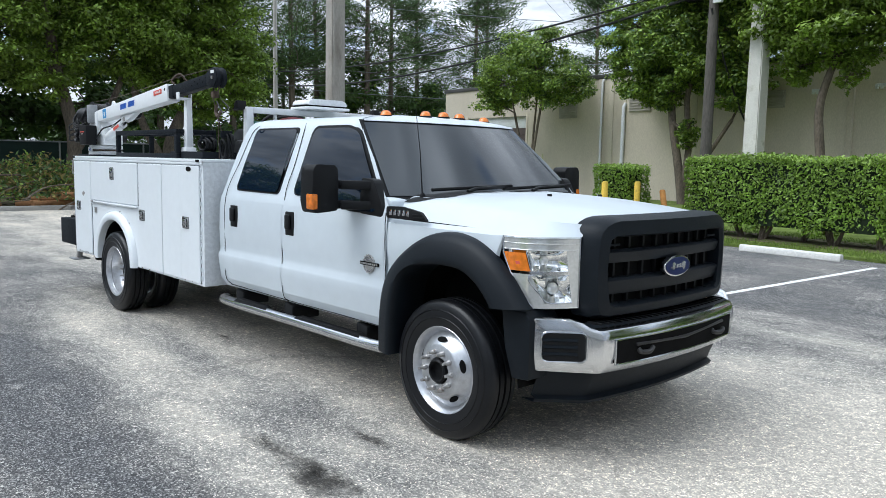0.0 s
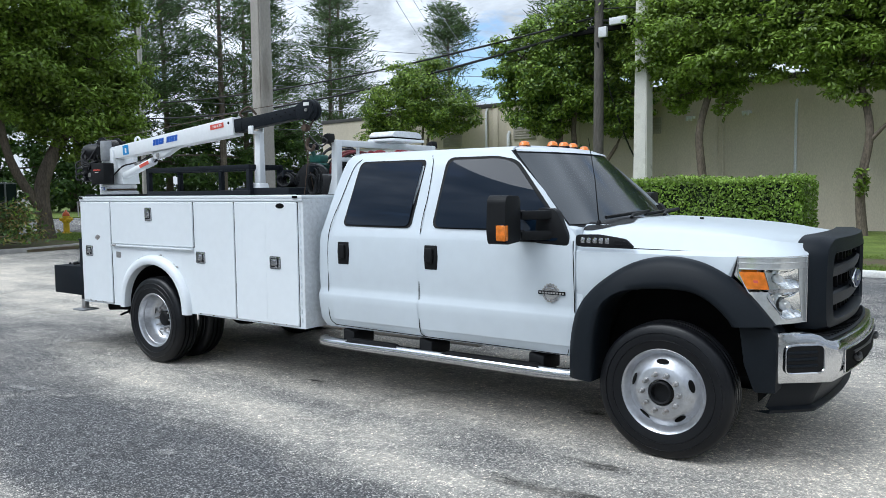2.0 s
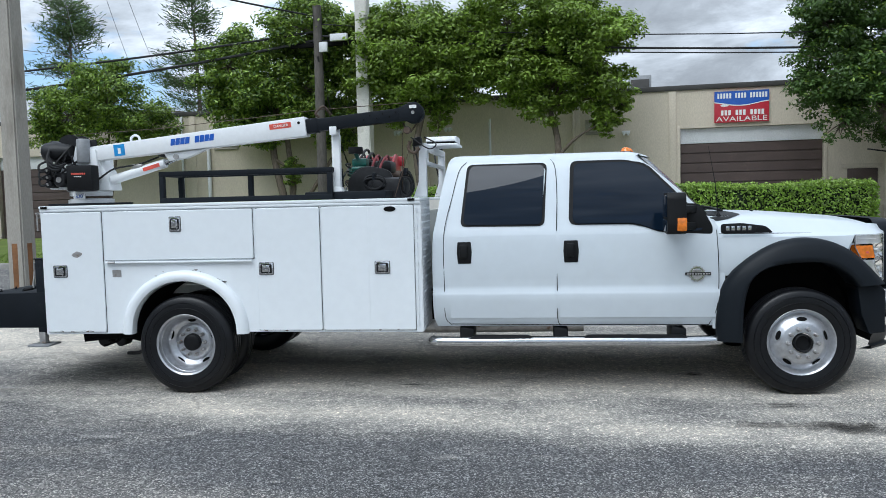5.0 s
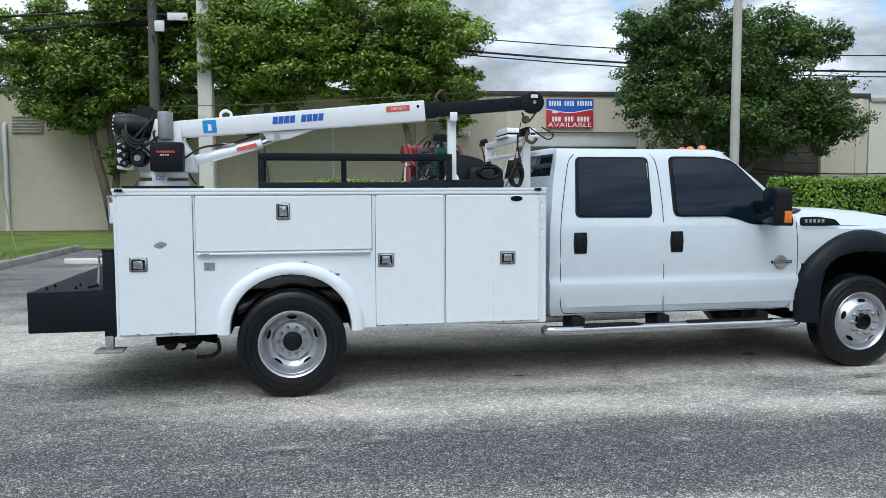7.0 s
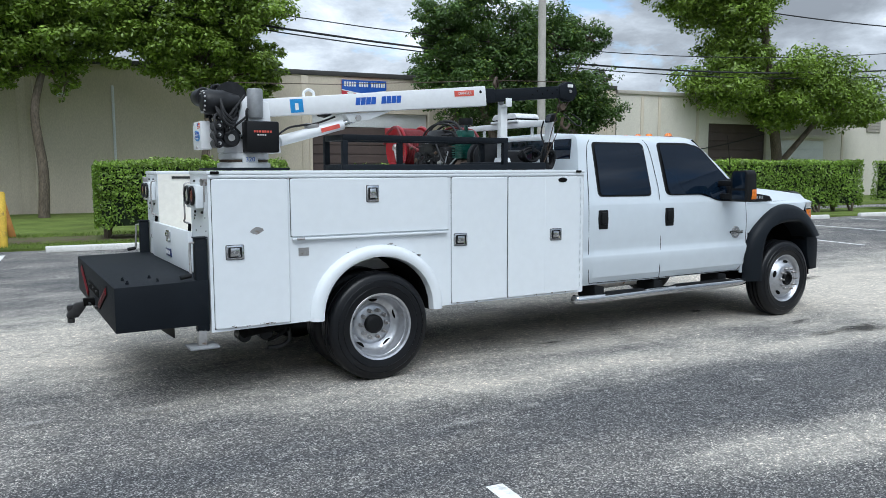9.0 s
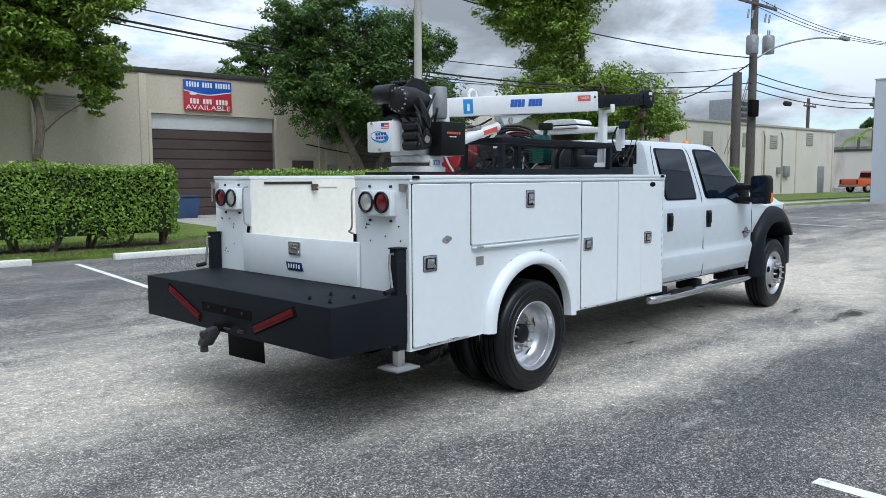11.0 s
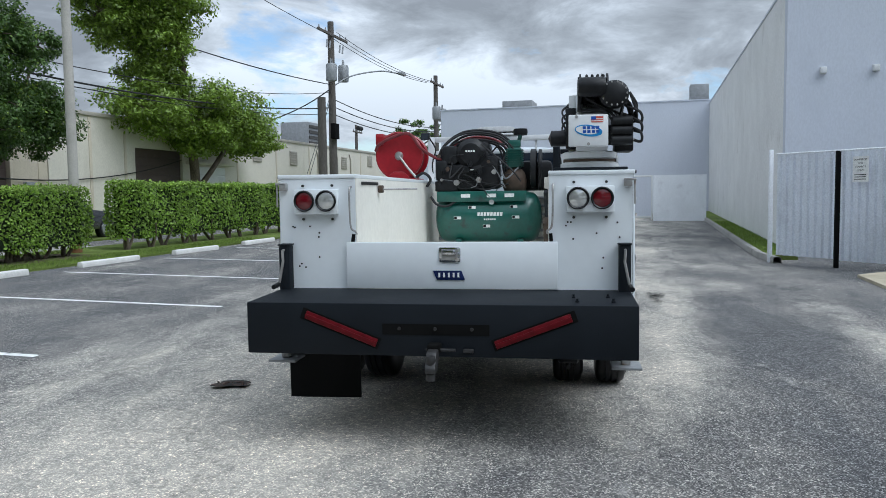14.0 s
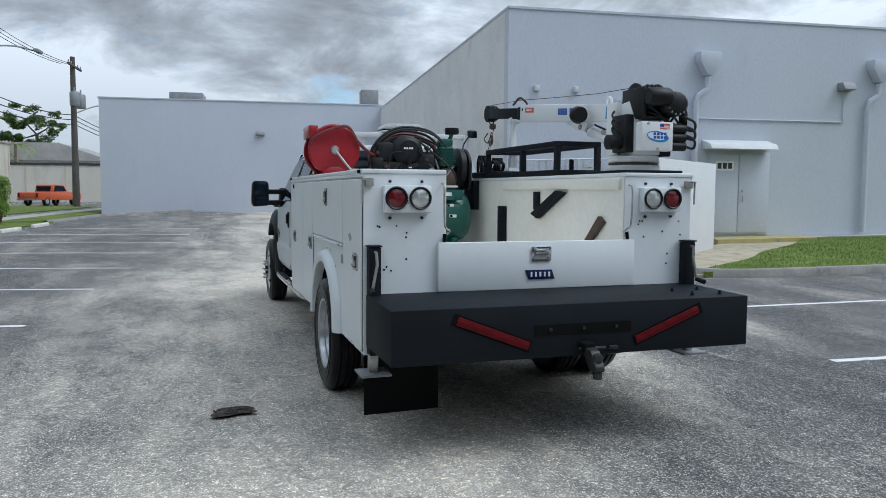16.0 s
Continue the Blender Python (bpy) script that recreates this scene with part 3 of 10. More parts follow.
def ground_z(u, v):
    """Height of the ground in the lot's axes: nearly level, rising to the verge, to the far end and to the grey building."""
    z = -0.018 + 0.0125 * max(0.0, min(v - 3.0, 16.0))
    z += 0.0115 * max(0.0, min(u - 10.0, 30.0)) * max(0.0, min((14.0 - v) / 8.0, 1.0))
    z += 0.014 * max(0.0, min(-3.5 - v, 14.0))
    return z


def P(u, v, z=0.0):
    """A point of the lot, z above the ground there."""
    return LOT @ Vector((u, v, ground_z(u, v) + z))


def at_height(u, v, z):
    return LOT @ Vector((u, v, z))


# ---- ground ----
def spaced(near, far, step):
    a = list(np.arange(-near, near + 1e-6, step))
    d, x = step, near
    while x < far:
        d *= 1.5
        x += d
        a = [-x] + a + [x]
    return a


def ground():
    us, vs = spaced(46.0, 900.0, 1.0), spaced(30.0, 900.0, 1.0)
    bm = skin([[P(u, v) for u in us] for v in vs])
    return tagged(part("ground", bm, "asphalt", smooth=180), "weathered grey asphalt lot with pale dusty drive lane", "ground", kind="structure")


ground()


def lpart(name, bm, mat, parent=None, label=""):
    bm.transform(LOT)
    return part(name, bm, mat, parent, label)


def patch(name, outline, mat, rise=0.02, kind="structure", label="", category="", step=1.2):
    """A flat area of ground laid over the sheet, following its height; outline is (u0, u1, v0, v1)."""
    u0, u1, v0, v1 = outline
    nu, nv = max(2, int((u1 - u0) / step) + 1), max(2, int((v1 - v0) / step) + 1)
    rows = [[P(u0 + (u1 - u0) * i / (nu - 1), v0 + (v1 - v0) * j / (nv - 1), rise) for i in range(nu)] for j in range(nv)]
    low = [[p - Vector((0, 0, rise + 0.05)) for p in row] for row in (rows[0], rows[-1])]
    bm = skin(rows)
    skin([low[0], rows[0]], bm)
    skin([rows[-1], low[1]], bm)
    skin([[r[0] for r in rows], [r[0] - Vector((0, 0, rise + 0.05)) for r in rows]], bm)
    skin([[r[-1] for r in rows], [r[-1] - Vector((0, 0, rise + 0.05)) for r in rows]], bm)
    return tagged(part(name, bm, mat, smooth=180), label, category, kind=kind)


def curb(name, pts, label="weathered concrete kerb at the lot's edge", width=0.16, high=0.13):
    rows = []
    for (u, v) in pts:
        i = pts.index((u, v))
        d = Vector((*pts[min(i + 1, len(pts) - 1)], 0)) - Vector((*pts[max(i - 1, 0)], 0))
        s = Vector((-d.y, d.x, 0)).normalized() * width / 2
        c = Vector((u, v, ground_z(u, v)))
        rows.append([LOT @ (c + q) for q in (-s + Vector((0, 0, -0.08)), -s + Vector((0, 0, high - 0.03)), -s * 0.7 + Vector((0, 0, high)), s * 0.7 + Vector((0, 0, high)), s + Vector((0, 0, high - 0.03)), s + Vector((0, 0, -0.08)))])
    return tagged(part(name, skin(rows), "curb", smooth=50), label, "kerb", kind="structure")


# verge with hedges along the stalls
patch("verge_1", (-5.6, 27.5, 10.25, 13.4), "grass", 0.05, label="mown grass verge under the hedges", category="grass verge")
patch("verge_2", (-24.5, 5.3, 13.4, 22.0), "grass", 0.045, label="mown grass strip below the warehouse wall", category="grass verge")
patch("verge_3", (-21.5, -7.0, 9.6, 13.4), "grass", 0.05, label="grass island behind a low kerb", category="grass verge")
patch("litter", (-5.0, 9.4, 11.1, 12.6), "soil", 0.06, label="bare soil with leaf litter under the hedge", category="soil")
patch("drive_1", (5.3, 12.0, 13.4, 22.0), "concrete", 0.05, label="pale concrete apron before the roller door", category="concrete apron")
patch("verge_4", (12.2, 60.0, 15.5, 21.9), "grass", 0.05, label="grass strip beside the far warehouse", category="grass verge")
patch("drive_2", (27.5, 70.0, 12.6, 14.2), "concrete", 0.06, label="concrete pavement beside the far lot", category="pavement")
patch("verge_5", (27.5, 62.0, 10.8, 12.6), "grass", 0.07, label="grass strip before the grey building", category="grass verge")
curb("curb_island", [(-6.9, 8.2), (-6.9, 9.6), (-6.95, 11.0), (-7.0, 13.4)], high=0.14)
curb("curb_island_front", [(-6.95, 9.6), (-9.0, 9.55), (-14, 9.5), (-20.5, 9.5), (-21.5, 10.2), (-21.6, 13.4)])
curb("curb_far", [(27.0, 10.4), (30.0, 10.2), (34.0, 9.9), (36.5, 8.6), (38.0, 6.0)], high=0.12)
# brush area at the lot's end
patch("verge_brush", (-24.6, -16.2, -12.0, 6.0), "soil", 0.08, label="ground covered with leaf litter and weeds", category="soil")
patch("verge_hydrant", (-24.6, -18.0, 6.0, 8.5), "grass", 0.07, label="mown grass corner round the hydrant", category="grass verge")
patch("verge_far", (-90.0, -42.0, -10.0, 70.0), "grass", 0.06, step=6.0, label="grass beyond the side street", category="grass verge")
curb("curb_brush", [(-16.1, -12.0), (-16.1, -5.0), (-16.1, 1.0), (-16.3, 4.0), (-17.0, 6.2), (-18.6, 8.0), (-21.0, 8.6), (-24.6, 8.7)])
# grey building's side
patch("verge_side", (11.4, 37.5, -4.35, -3.75), "grass", 0.1, label="narrow grass strip along the pale wall", category="grass verge")
curb("curb_side", [(10.7, -3.85), (12.0, -3.68), (16.0, -3.66), (22.0, -3.66), (30.0, -3.66), (36.0, -3.66)])
patch("path_door", (13.0, 13.4, -30.0, -12.9), "concrete", 0.125, label="concrete strip at the wall's foot", category="path")


def lawn_edge(u):
    """The lawn's slanting side, along the trodden path to the door."""
    return -5.75 if u < 6.4 else -5.95 - 1.08 * (u - 6.4) + 0.12 * math.sin(2.1 * u)


def strip(name, u0, u1, low, high, mat, rise, label, category, step=0.4):
    """A piece of ground between two lines v = low(u) and v = high(u)."""
    n = int((u1 - u0) / step) + 1
    us = [u0 + (u1 - u0) * k / n for k in range(n + 1)]
    rows = [[P(u, low(u) + (high(u) - low(u)) * j / 12, rise) for j in range(13)] for u in us]
    bm = skin(rows)
    for line in (rows[0], rows[-1], [r[0] for r in rows], [r[-1] for r in rows]):
        skin([line, [p - Vector((0, 0, rise + 0.05)) for p in line]], bm)
    return tagged(part(name, bm, mat, smooth=180), label, category, kind="structure")


strip("verge_door", 6.1, 13.0, lambda u: -30.0, lawn_edge, "grass", 0.10, "bright lawn before the grey building", "lawn")
strip("path_enclosure", 6.15, 13.3, lambda u: lawn_edge(u) - 0.15, lambda u: -4.72 if u < 8.2 else -4.72 - 1.25 * (u - 8.2), "sand", 0.05, "sandy concrete path beside the enclosure", "path")
patch("landing", (12.4, 13.34, -12.9, -9.9), "landing", 0.16, label="worn yellow painted step before the doors", category="step")
curb("curb_door", [(6.35, -5.75), (6.05, -6.1), (5.9, -6.6), (5.88, -7.5), (5.95, -9.5), (6.0, -12.0), (6.0, -20.0), (6.0, -30.0)], high=0.15)


def parking_line(u, v0, v1):
    n = 12
    rows = [[P(u + s, v0 + (v1 - v0) * k / n, 0.004) for s in (-0.05, 0.05)] for k in range(n + 1)]
    return tagged(part("parking_line", skin(rows), "line_paint", smooth=180), "worn white painted stall line on asphalt", "parking line", "stall lines", "structure")


for k in range(-1, 8):
    parking_line(-0.15 + 3.25 * k, 4.2, 9.6)
parking_line(3.0, -10.5, -4.2)
parking_line(-0.05, -8.5, -3.35)
parking_line(-3.1, -8.5, -3.5)


def wheel_stop():
    prof = [(-0.075, 0.0), (0.075, 0.0), (0.06, 0.10), (0.04, 0.12), (-0.04, 0.12), (-0.06, 0.10)]
    bm = prism(prof, 0, -0.93, 0.93, bevel=0.012)
    return tagged(part("wheel_stop", bm, "stop_paint"), "white painted concrete wheel stop at a stall's head", "wheel stop", "wheel stops")


first_stop = wheel_stop()
for k in range(-2, 8):
    u = 1.5 + 3.26 * k
    m = LOT @ pose(u, 9.85, ground_z(u, 9.85) + 0.002, 0, 0, [1.2, -0.8, 0.5, -1.5, 0.9][k % 5])
    if k == -2:
        first_stop.matrix_basis = m
    else:
        copy_thing(first_stop, m)


def rough_stain(name, c, rx, ry, seed, mat="oil", label="dark oil stain soaked into the asphalt", rise=0.003):
    rng = random.Random(seed)
    ph = [rng.uniform(0, 6.28) for _ in range(5)]
    bm = bmesh.new()
    vs = []
    for k in range(36):
        a = 2 * math.pi * k / 36
        r = 1 + sum(0.13 / (i + 1) * math.sin((i + 2) * a + ph[i]) * 2 for i in range(5))
        vs.append(bm.verts.new((c[0] + rx * r * math.cos(a), c[1] + ry * r * math.sin(a), rise)))
    bm.faces.new(vs)
    return tagged(part(name, bm, mat), label, "stain", "ground stains")


for c, rx, ry, seed in (((4.45, -1.95), 0.24, 0.10, 2), ((4.95, -1.96), 0.46, 0.15, 3), ((5.18, -2.02), 0.34, 0.20, 14), ((4.80, -1.45), 0.30, 0.05, 15),
                        ((4.33, -0.48), 0.17, 0.10, 5), ((1.91, -0.90), 0.13, 0.05, 16), ((8.0, 0.6), 0.30, 0.16, 8), ((14.0, 1.2), 0.55, 0.30, 12)):
    rough_stain("oil_stain", c, rx, ry, seed)
for c, rx, ry, seed in (((0.02, -2.45), 0.26, 0.10, 21), ((1.48, -3.21), 0.07, 0.05, 22), ((1.60, -3.14), 0.06, 0.03, 23), ((2.44, -2.75), 0.16, 0.06, 24), ((3.02, -2.69), 0.13, 0.02, 25),
                        ((0.55, -2.36), 0.20, 0.09, 26), ((-1.71, -1.10), 0.26, 0.10, 27), ((-2.44, -1.02), 0.22, 0.09, 28)):
    rough_stain("dust_scuff", c, rx, ry, seed, "chalk", "pale dusty scuff on the asphalt", 0.0032)
# flat patch: the pit's inner shade is put into its colour, beside rust
pothole = tagged(rough_stain("pothole", (-0.53, 1.87), 0.085, 0.175, 7, "pit", "small ragged flat patch, pothole shade painted in, with rusty crumbs", 0.004), category="pothole")
rng = random.Random(31)
for k in range(14):
    a, r = rng.uniform(0, 6.28), rng.uniform(0.2, 0.85)
    x, y, w = -0.53 + 0.075 * r * math.cos(a), 1.87 + 0.17 * r * math.sin(a), rng.uniform(0.008, 0.02)
    bm = bmesh.new()
    bmesh.ops.create_icosphere(bm, subdivisions=1, radius=w, matrix=pose(x, y, 0.006, rng.uniform(0, 90), 0, rng.uniform(0, 180)) @ Matrix.Diagonal((1, rng.uniform(0.6, 1.3), 0.5, 1)))
    part("crumb", bm, "crumb", pothole)


# ---- warehouses ----
def roller_door(host, u0, u1, v, z0, z1, header, mat="brown_door", name="roller_door", parts=9):
    """A sectional steel door set back in the wall's plane v."""
    d = lpart(name, boxes((u0, u1, v - 0.06, v - 0.01, z0, z1 - header)), mat, host, "dark brown sectional steel door" if mat == "brown_door" else "pale sectional door")
    h = (z1 - header - z0) / parts
    for k in range(parts):
        lpart("panel", boxes((u0 + 0.02, u1 - 0.02, v - 0.095, v - 0.06, z0 + k * h + 0.02, z0 + (k + 1) * h - 0.02), bevel=0.012, seg=1), mat, d)
    if header:
        lpart("header", boxes((u0, u1, v - 0.09, v - 0.01, z1 - header + 0.01, z1 - 0.01), bevel=0.01), "white_trim", d, "white header panel")
    return d


def louvre(host, u0, u1, v, z0, z1, name="vent"):
    f = lpart(name, boxes((u0, u1, v - 0.05, v - 0.012, z0, z1), bevel=0.008), "vent", host, "beige metal wall vent")
    n = 6
    for k in range(n):
        zz = z0 + (z1 - z0) * (k + 0.5) / n
        lpart("slat", boxes((u0 + 0.05, u1 - 0.05, v - 0.085, v - 0.05, zz - 0.03, zz + 0.02), bevel=0.006, seg=1), "vent", f)
    return f


WV = 22.1   # street face of the warehouse
wh = thing("warehouse", at_height(-2.0, 24, 0.2), "long beige stucco warehouse with brown roller doors", "warehouse")


def wall_with_holes(u0, u1, v0, v1, z0, z1, holes):
    """A wall slab with rectangular openings (u0, u1, z0, z1) sorted along u."""
    spans, u = [], u0
    for a, b, c, d in holes:
        spans.append((u, a, v0, v1, z0, z1))
        if d < z1:
            spans.append((a, b, v0, v1, d, z1))
        if c > z0:
            spans.append((a, b, v0, v1, z0, c))
        u = b
    spans.append((u, u1, v0, v1, z0, z1))
    return [boxes(sp) for sp in spans]


for piece in wall_with_holes(-25.1, 19.9, WV, WV + 0.3, -0.5, 5.2, [(-23.1, -18.7, -0.5, 3.8), (5.9, 10.65, -0.5, 3.85), (14.3, 18.0, -0.5, 3.9)]):
    lpart("wall", piece, "stucco", wh)
lpart("end_wall", boxes((-25.1, -24.8, WV + 0.3, 46, -0.5, 5.2)), "stucco", wh)
lpart("roof", boxes((-25.0, 19.8, WV + 0.3, 46, 4.9, 5.15)), "roof", wh)
lpart("fascia", boxes((-25.15, 19.95, WV - 0.06, WV + 0.34, 5.2, 5.38), bevel=0.02), "roof_edge", wh, "dark metal roof edge")
lpart("back_wall", boxes((-25.0, 19.8, 45.7, 46, -0.5, 4.9)), "stucco", wh)
for u0, u1, zt in ((-23.1, -18.7, 3.8), (5.9, 10.65, 3.85), (14.3, 18.0, 3.9)):
    roller_door(wh, u0, u1, WV + 0.24, 0.15, zt, 0.55 if u0 < 10 else 0.0)
    for j0, j1 in ((u0 - 0.12, u0), (u1, u1 + 0.12)):
        lpart("jamb", boxes((j0, j1, WV - 0.03, WV + 0.25, -0.3, zt + 0.1), bevel=0.01), "stucco", wh)
for a in (-14.2, -13.6, -9.5, -3.9, 2.1, 5.5, 12.9, 19.4):
    lpart("pilaster", boxes((a, a + 0.26, WV - 0.035, WV - 0.002, -0.3, 5.19), bevel=0.01), "stucco", wh)
lpart("soffit_patch", boxes((11.2, 12.5, WV - 0.03, WV - 0.004, 2.28, 2.42)), "stucco_patch", wh)
dr = lpart("side_door", boxes((11.4, 12.35, WV - 0.05, WV - 0.004, 0.1, 2.25), bevel=0.01), "brown_door", wh, "dark brown steel door")
lpart("handle", boxes((12.2, 12.26, WV - 0.09, WV - 0.05, 1.1, 1.25), bevel=0.01), "steel", dr)
dr = lpart("side_door", boxes((-23.9, -23.3, WV - 0.05, WV - 0.004, 0.1, 2.0), bevel=0.01), "brown_door", wh, "dark brown steel door")
for a, b, c, d in ((-16.5, -15.4, 3.6, 4.25), (2.55, 3.5, 3.75, 4.3), (-12.5, -11.4, 3.75, 4.4), (-6.5, -5.75, 3.65, 4.25), (13.2, 13.9, 3.3, 4.0), (19.1, 19.75, 3.75, 4.3)):
    louvre(wh, a, b, WV, c, d)
for u, r, z0, z1 in ((-13.93, 0.05, 0.2, 5.2), (-12.73, 0.08, 0.2, 4.1), (-3.42, 0.03, 0.2, 4.6), (-1.0, 0.045, 0.2, 4.5), (2.12, 0.035, 0.2, 5.2), (12.6, 0.035, 0.2, 3.2), (13.5, 0.03, 0.2, 3.6)):
    lpart("downpipe", tube([(u, WV - 0.09, z0), (u, WV - 0.09, z1 - 0.15), (u, WV + 0.02, z1)], r), "white_trim" if r > 0.04 else "stucco", wh, "painted downpipe")
for u, z in ((-4.6, 4.1), (4.0, 3.75), (-2.6, 4.15), (12.95, 3.45)):
    lpart("flood_lamp", boxes((u - 0.14, u + 0.14, WV - 0.24, WV - 0.004, z, z + 0.09), (u - 0.11, u - 0.03, WV - 0.3, WV - 0.2, z - 0.08, z + 0.04), (u + 0.03, u + 0.11, WV - 0.3, WV - 0.2, z - 0.08, z + 0.04), bevel=0.015), "white_trim", wh, "small twin flood lamp")
for u, z in ((12.75, 2.9), (13.0, 1.55), (14.05, 1.5), (18.6, 1.6)):
    lpart("meter_box", boxes((u, u + 0.42, WV - 0.2, WV - 0.004, z, z + 0.55), bevel=0.02), "grey_metal", wh, "grey electric meter box")
hv = lpart("roof_unit", boxes((4.2, 5.2, 29.5, 30.5, 5.15, 6.9), bevel=0.03), "grey_metal", wh, "grey rooftop air unit")
lpart("grille", boxes((4.3, 5.1, 29.42, 29.49, 5.6, 6.7), bevel=0.01), "roof_edge", hv)

# hoarding over the roller door
sg = thing("sign_board", at_height(8.0, WV - 0.08, 4.6), "blue and red letting sign fixed above the roller door", "sign")
S0, S1, SZ0, SZ1 = 7.05, 8.86, 3.99, 5.08
lpart("panel", boxes((S0, S1, WV - 0.1, WV - 0.065, SZ0, SZ1), bevel=0.006), "sign_red", sg, "red lower field")
wave = [(S0, SZ1), (S1, SZ1)] + [(S1 - (S1 - S0) * k / 14, SZ1 - 0.42 + 0.07 * math.sin(2.2 + 5.2 * (1 - k / 14))) for k in range(15)]
lpart("blue_field", prism(wave, 1, WV - 0.105, WV - 0.101), "blue", sg, "blue upper field")
edge = [(S1 - (S1 - S0) * k / 14, SZ1 - 0.42 + 0.07 * math.sin(2.2 + 5.2 * (1 - k / 14))) for k in range(15)]
lpart("white_band", prism(edge + [(u, z - 0.035) for u, z in edge[::-1]], 1, WV - 0.109, WV - 0.102), "white_decal", sg, "white wavy band")
for k in range(17):
    if k in (5, 10):
        continue
    u = S0 + 0.1 + k * 0.099
    lpart("letter_bar", boxes((u, u + 0.065, WV - 0.109, WV - 0.106, SZ1 - 0.25, SZ1 - 0.07)), "white_decal", sg)
for k in range(12):
    if k in (3, 7):
        continue
    u = S0 + 0.22 + k * 0.122
    lpart("letter_bar", boxes((u, u + 0.085, WV - 0.106, WV - 0.101, SZ0 + 0.25, SZ0 + 0.43)), "white_decal", sg)
lpart("badge_bar", prism([(S0 + 0.34 + 0.14 * math.cos(a), SZ0 + 0.6 + 0.045 * math.sin(a)) for a in [k * 0.39 for k in range(16)]], 1, WV - 0.106, WV - 0.101), "white_decal", sg)
words("AVAILABLE", 0.24, LOT @ pose((S0 + S1) / 2, WV - 0.108, SZ0 + 0.115, 90, 0, 0) @ Matrix.Diagonal((1.45, 1, 1, 1)), "white_decal", sg, label="white capital lettering")

# second, paler warehouse further on
wb = thing("warehouse", at_height(40, 24, 0.2), "long pale beige warehouse with wall vents", "warehouse")
for piece in wall_with_holes(19.95, 61.3, WV - 0.02, WV + 0.3, -0.5, 5.05, [(25.4, 29.2, -0.5, 3.85)]):
    lpart("wall", piece, "stucco2", wb)
lpart("end_wall", boxes((61.0, 61.3, WV + 0.3, 46, -0.5, 5.05)), "stucco2", wb)
lpart("roof", boxes((20.0, 61.2, WV + 0.3, 46, 4.8, 5.0)), "roof", wb)
lpart("fascia", boxes((19.97, 61.4, WV - 0.1, WV + 0.34, 5.05, 5.22), bevel=0.02), "vent", wb, "beige roof edge")
roller_door(wb, 25.4, 29.2, WV + 0.2, 0.1, 3.85, 0.0)
roller_door(wb, 29.9, 33.2, WV - 0.02, 0.1, 3.1, 0.0, "white_trim", "pale_door", 7)
lpart("canopy", boxes((29.5, 33.6, WV - 0.5, WV - 0.03, 3.2, 3.36), bevel=0.02), "stucco2", wb)
for a in (21.3, 22.3, 24.6, 34.6, 39.5, 44.5, 49.3, 54.5, 60.9):
    lpart("pilaster", boxes((a, a + 0.16, WV - 0.06, WV - 0.024, -0.3, 5.0), bevel=0.01), "stucco", wb)
for u, z in ((36.5, 3.6), (41.5, 3.55), (46.5, 3.6), (50.4, 3.55), (56.2, 3.9)):
    louvre(wb, u, u + 1.1, WV - 0.02, z, z + 0.95)
for u in (46.0, 49.6, 52.3):
    lpart("conduit", tube([(u, WV - 0.08, 0.3), (u, WV - 0.08, 4.3), (u - 0.25, WV - 0.06, 4.75)], 0.05), "vent", wb)
lpart("meter_box", boxes((52.5, 53.3, WV - 0.22, WV - 0.03, 1.5, 2.3), bevel=0.02), "grey_metal", wb, "grey electric meter box")
lpart("meter_box", boxes((51.5, 51.9, WV - 0.2, WV - 0.03, 1.7, 2.2), bevel=0.02), "grey_metal", wb, "grey electric meter box")
dr = lpart("side_door", boxes((58.4, 59.5, WV - 0.07, WV - 0.024, 0.1, 2.3), bevel=0.01), "grey_metal", wb, "grey steel door")
ru = lpart("roof_unit", boxes((53.0, 55.6, 26, 28.5, 5.0, 7.6), bevel=0.04), "grey_metal", wb, "grey rooftop air unit")
for k in range(5):
    lpart("slat", boxes((53.1, 55.5, 25.9, 25.99, 5.3 + k * 0.45, 5.55 + k * 0.45), bevel=0.01, seg=1), "roof_edge", ru)
lpart("vent_stack", tube([(45.5, 27, 5.0), (45.5, 27, 7.8)], 0.35), "vent", wb, "round roof vent")

# low buildings at the street's far end
wc = thing("warehouse", at_height(90, 30, 0.2), "low cream building across the far street", "warehouse")
lpart("wall", boxes((86, 86.3, 12, 60, -0.5, 4.2)), "stucco2", wc)
lpart("fascia", boxes((85.9, 86.4, 12, 60, 4.2, 4.45)), "roof_edge", wc)
lpart("back_block", boxes((86.3, 100, 12, 60, -0.5, 4.1)), "stucco2", wc)
for a in (16, 20, 24, 28, 33, 38):
    lpart("pilaster", boxes((85.94, 85.99, a, a + 0.2, -0.3, 4.15)), "stucco", wc)
wd = thing("house", at_height(112, 36, 0.2), "far low house with a pale sloping roof", "house")
lpart("wall", boxes((104, 118, 24, 44, -0.5, 5.4)), "white_trim", wd)
lpart("roof", prism([(22.5, 5.3), (45.5, 5.3), (39, 7.6), (29, 7.6)], 0, 103, 119), "roof", wd)
lpart("window", boxes((103.92, 103.98, 28, 33, 3.2, 4.9)), "glass", wd)

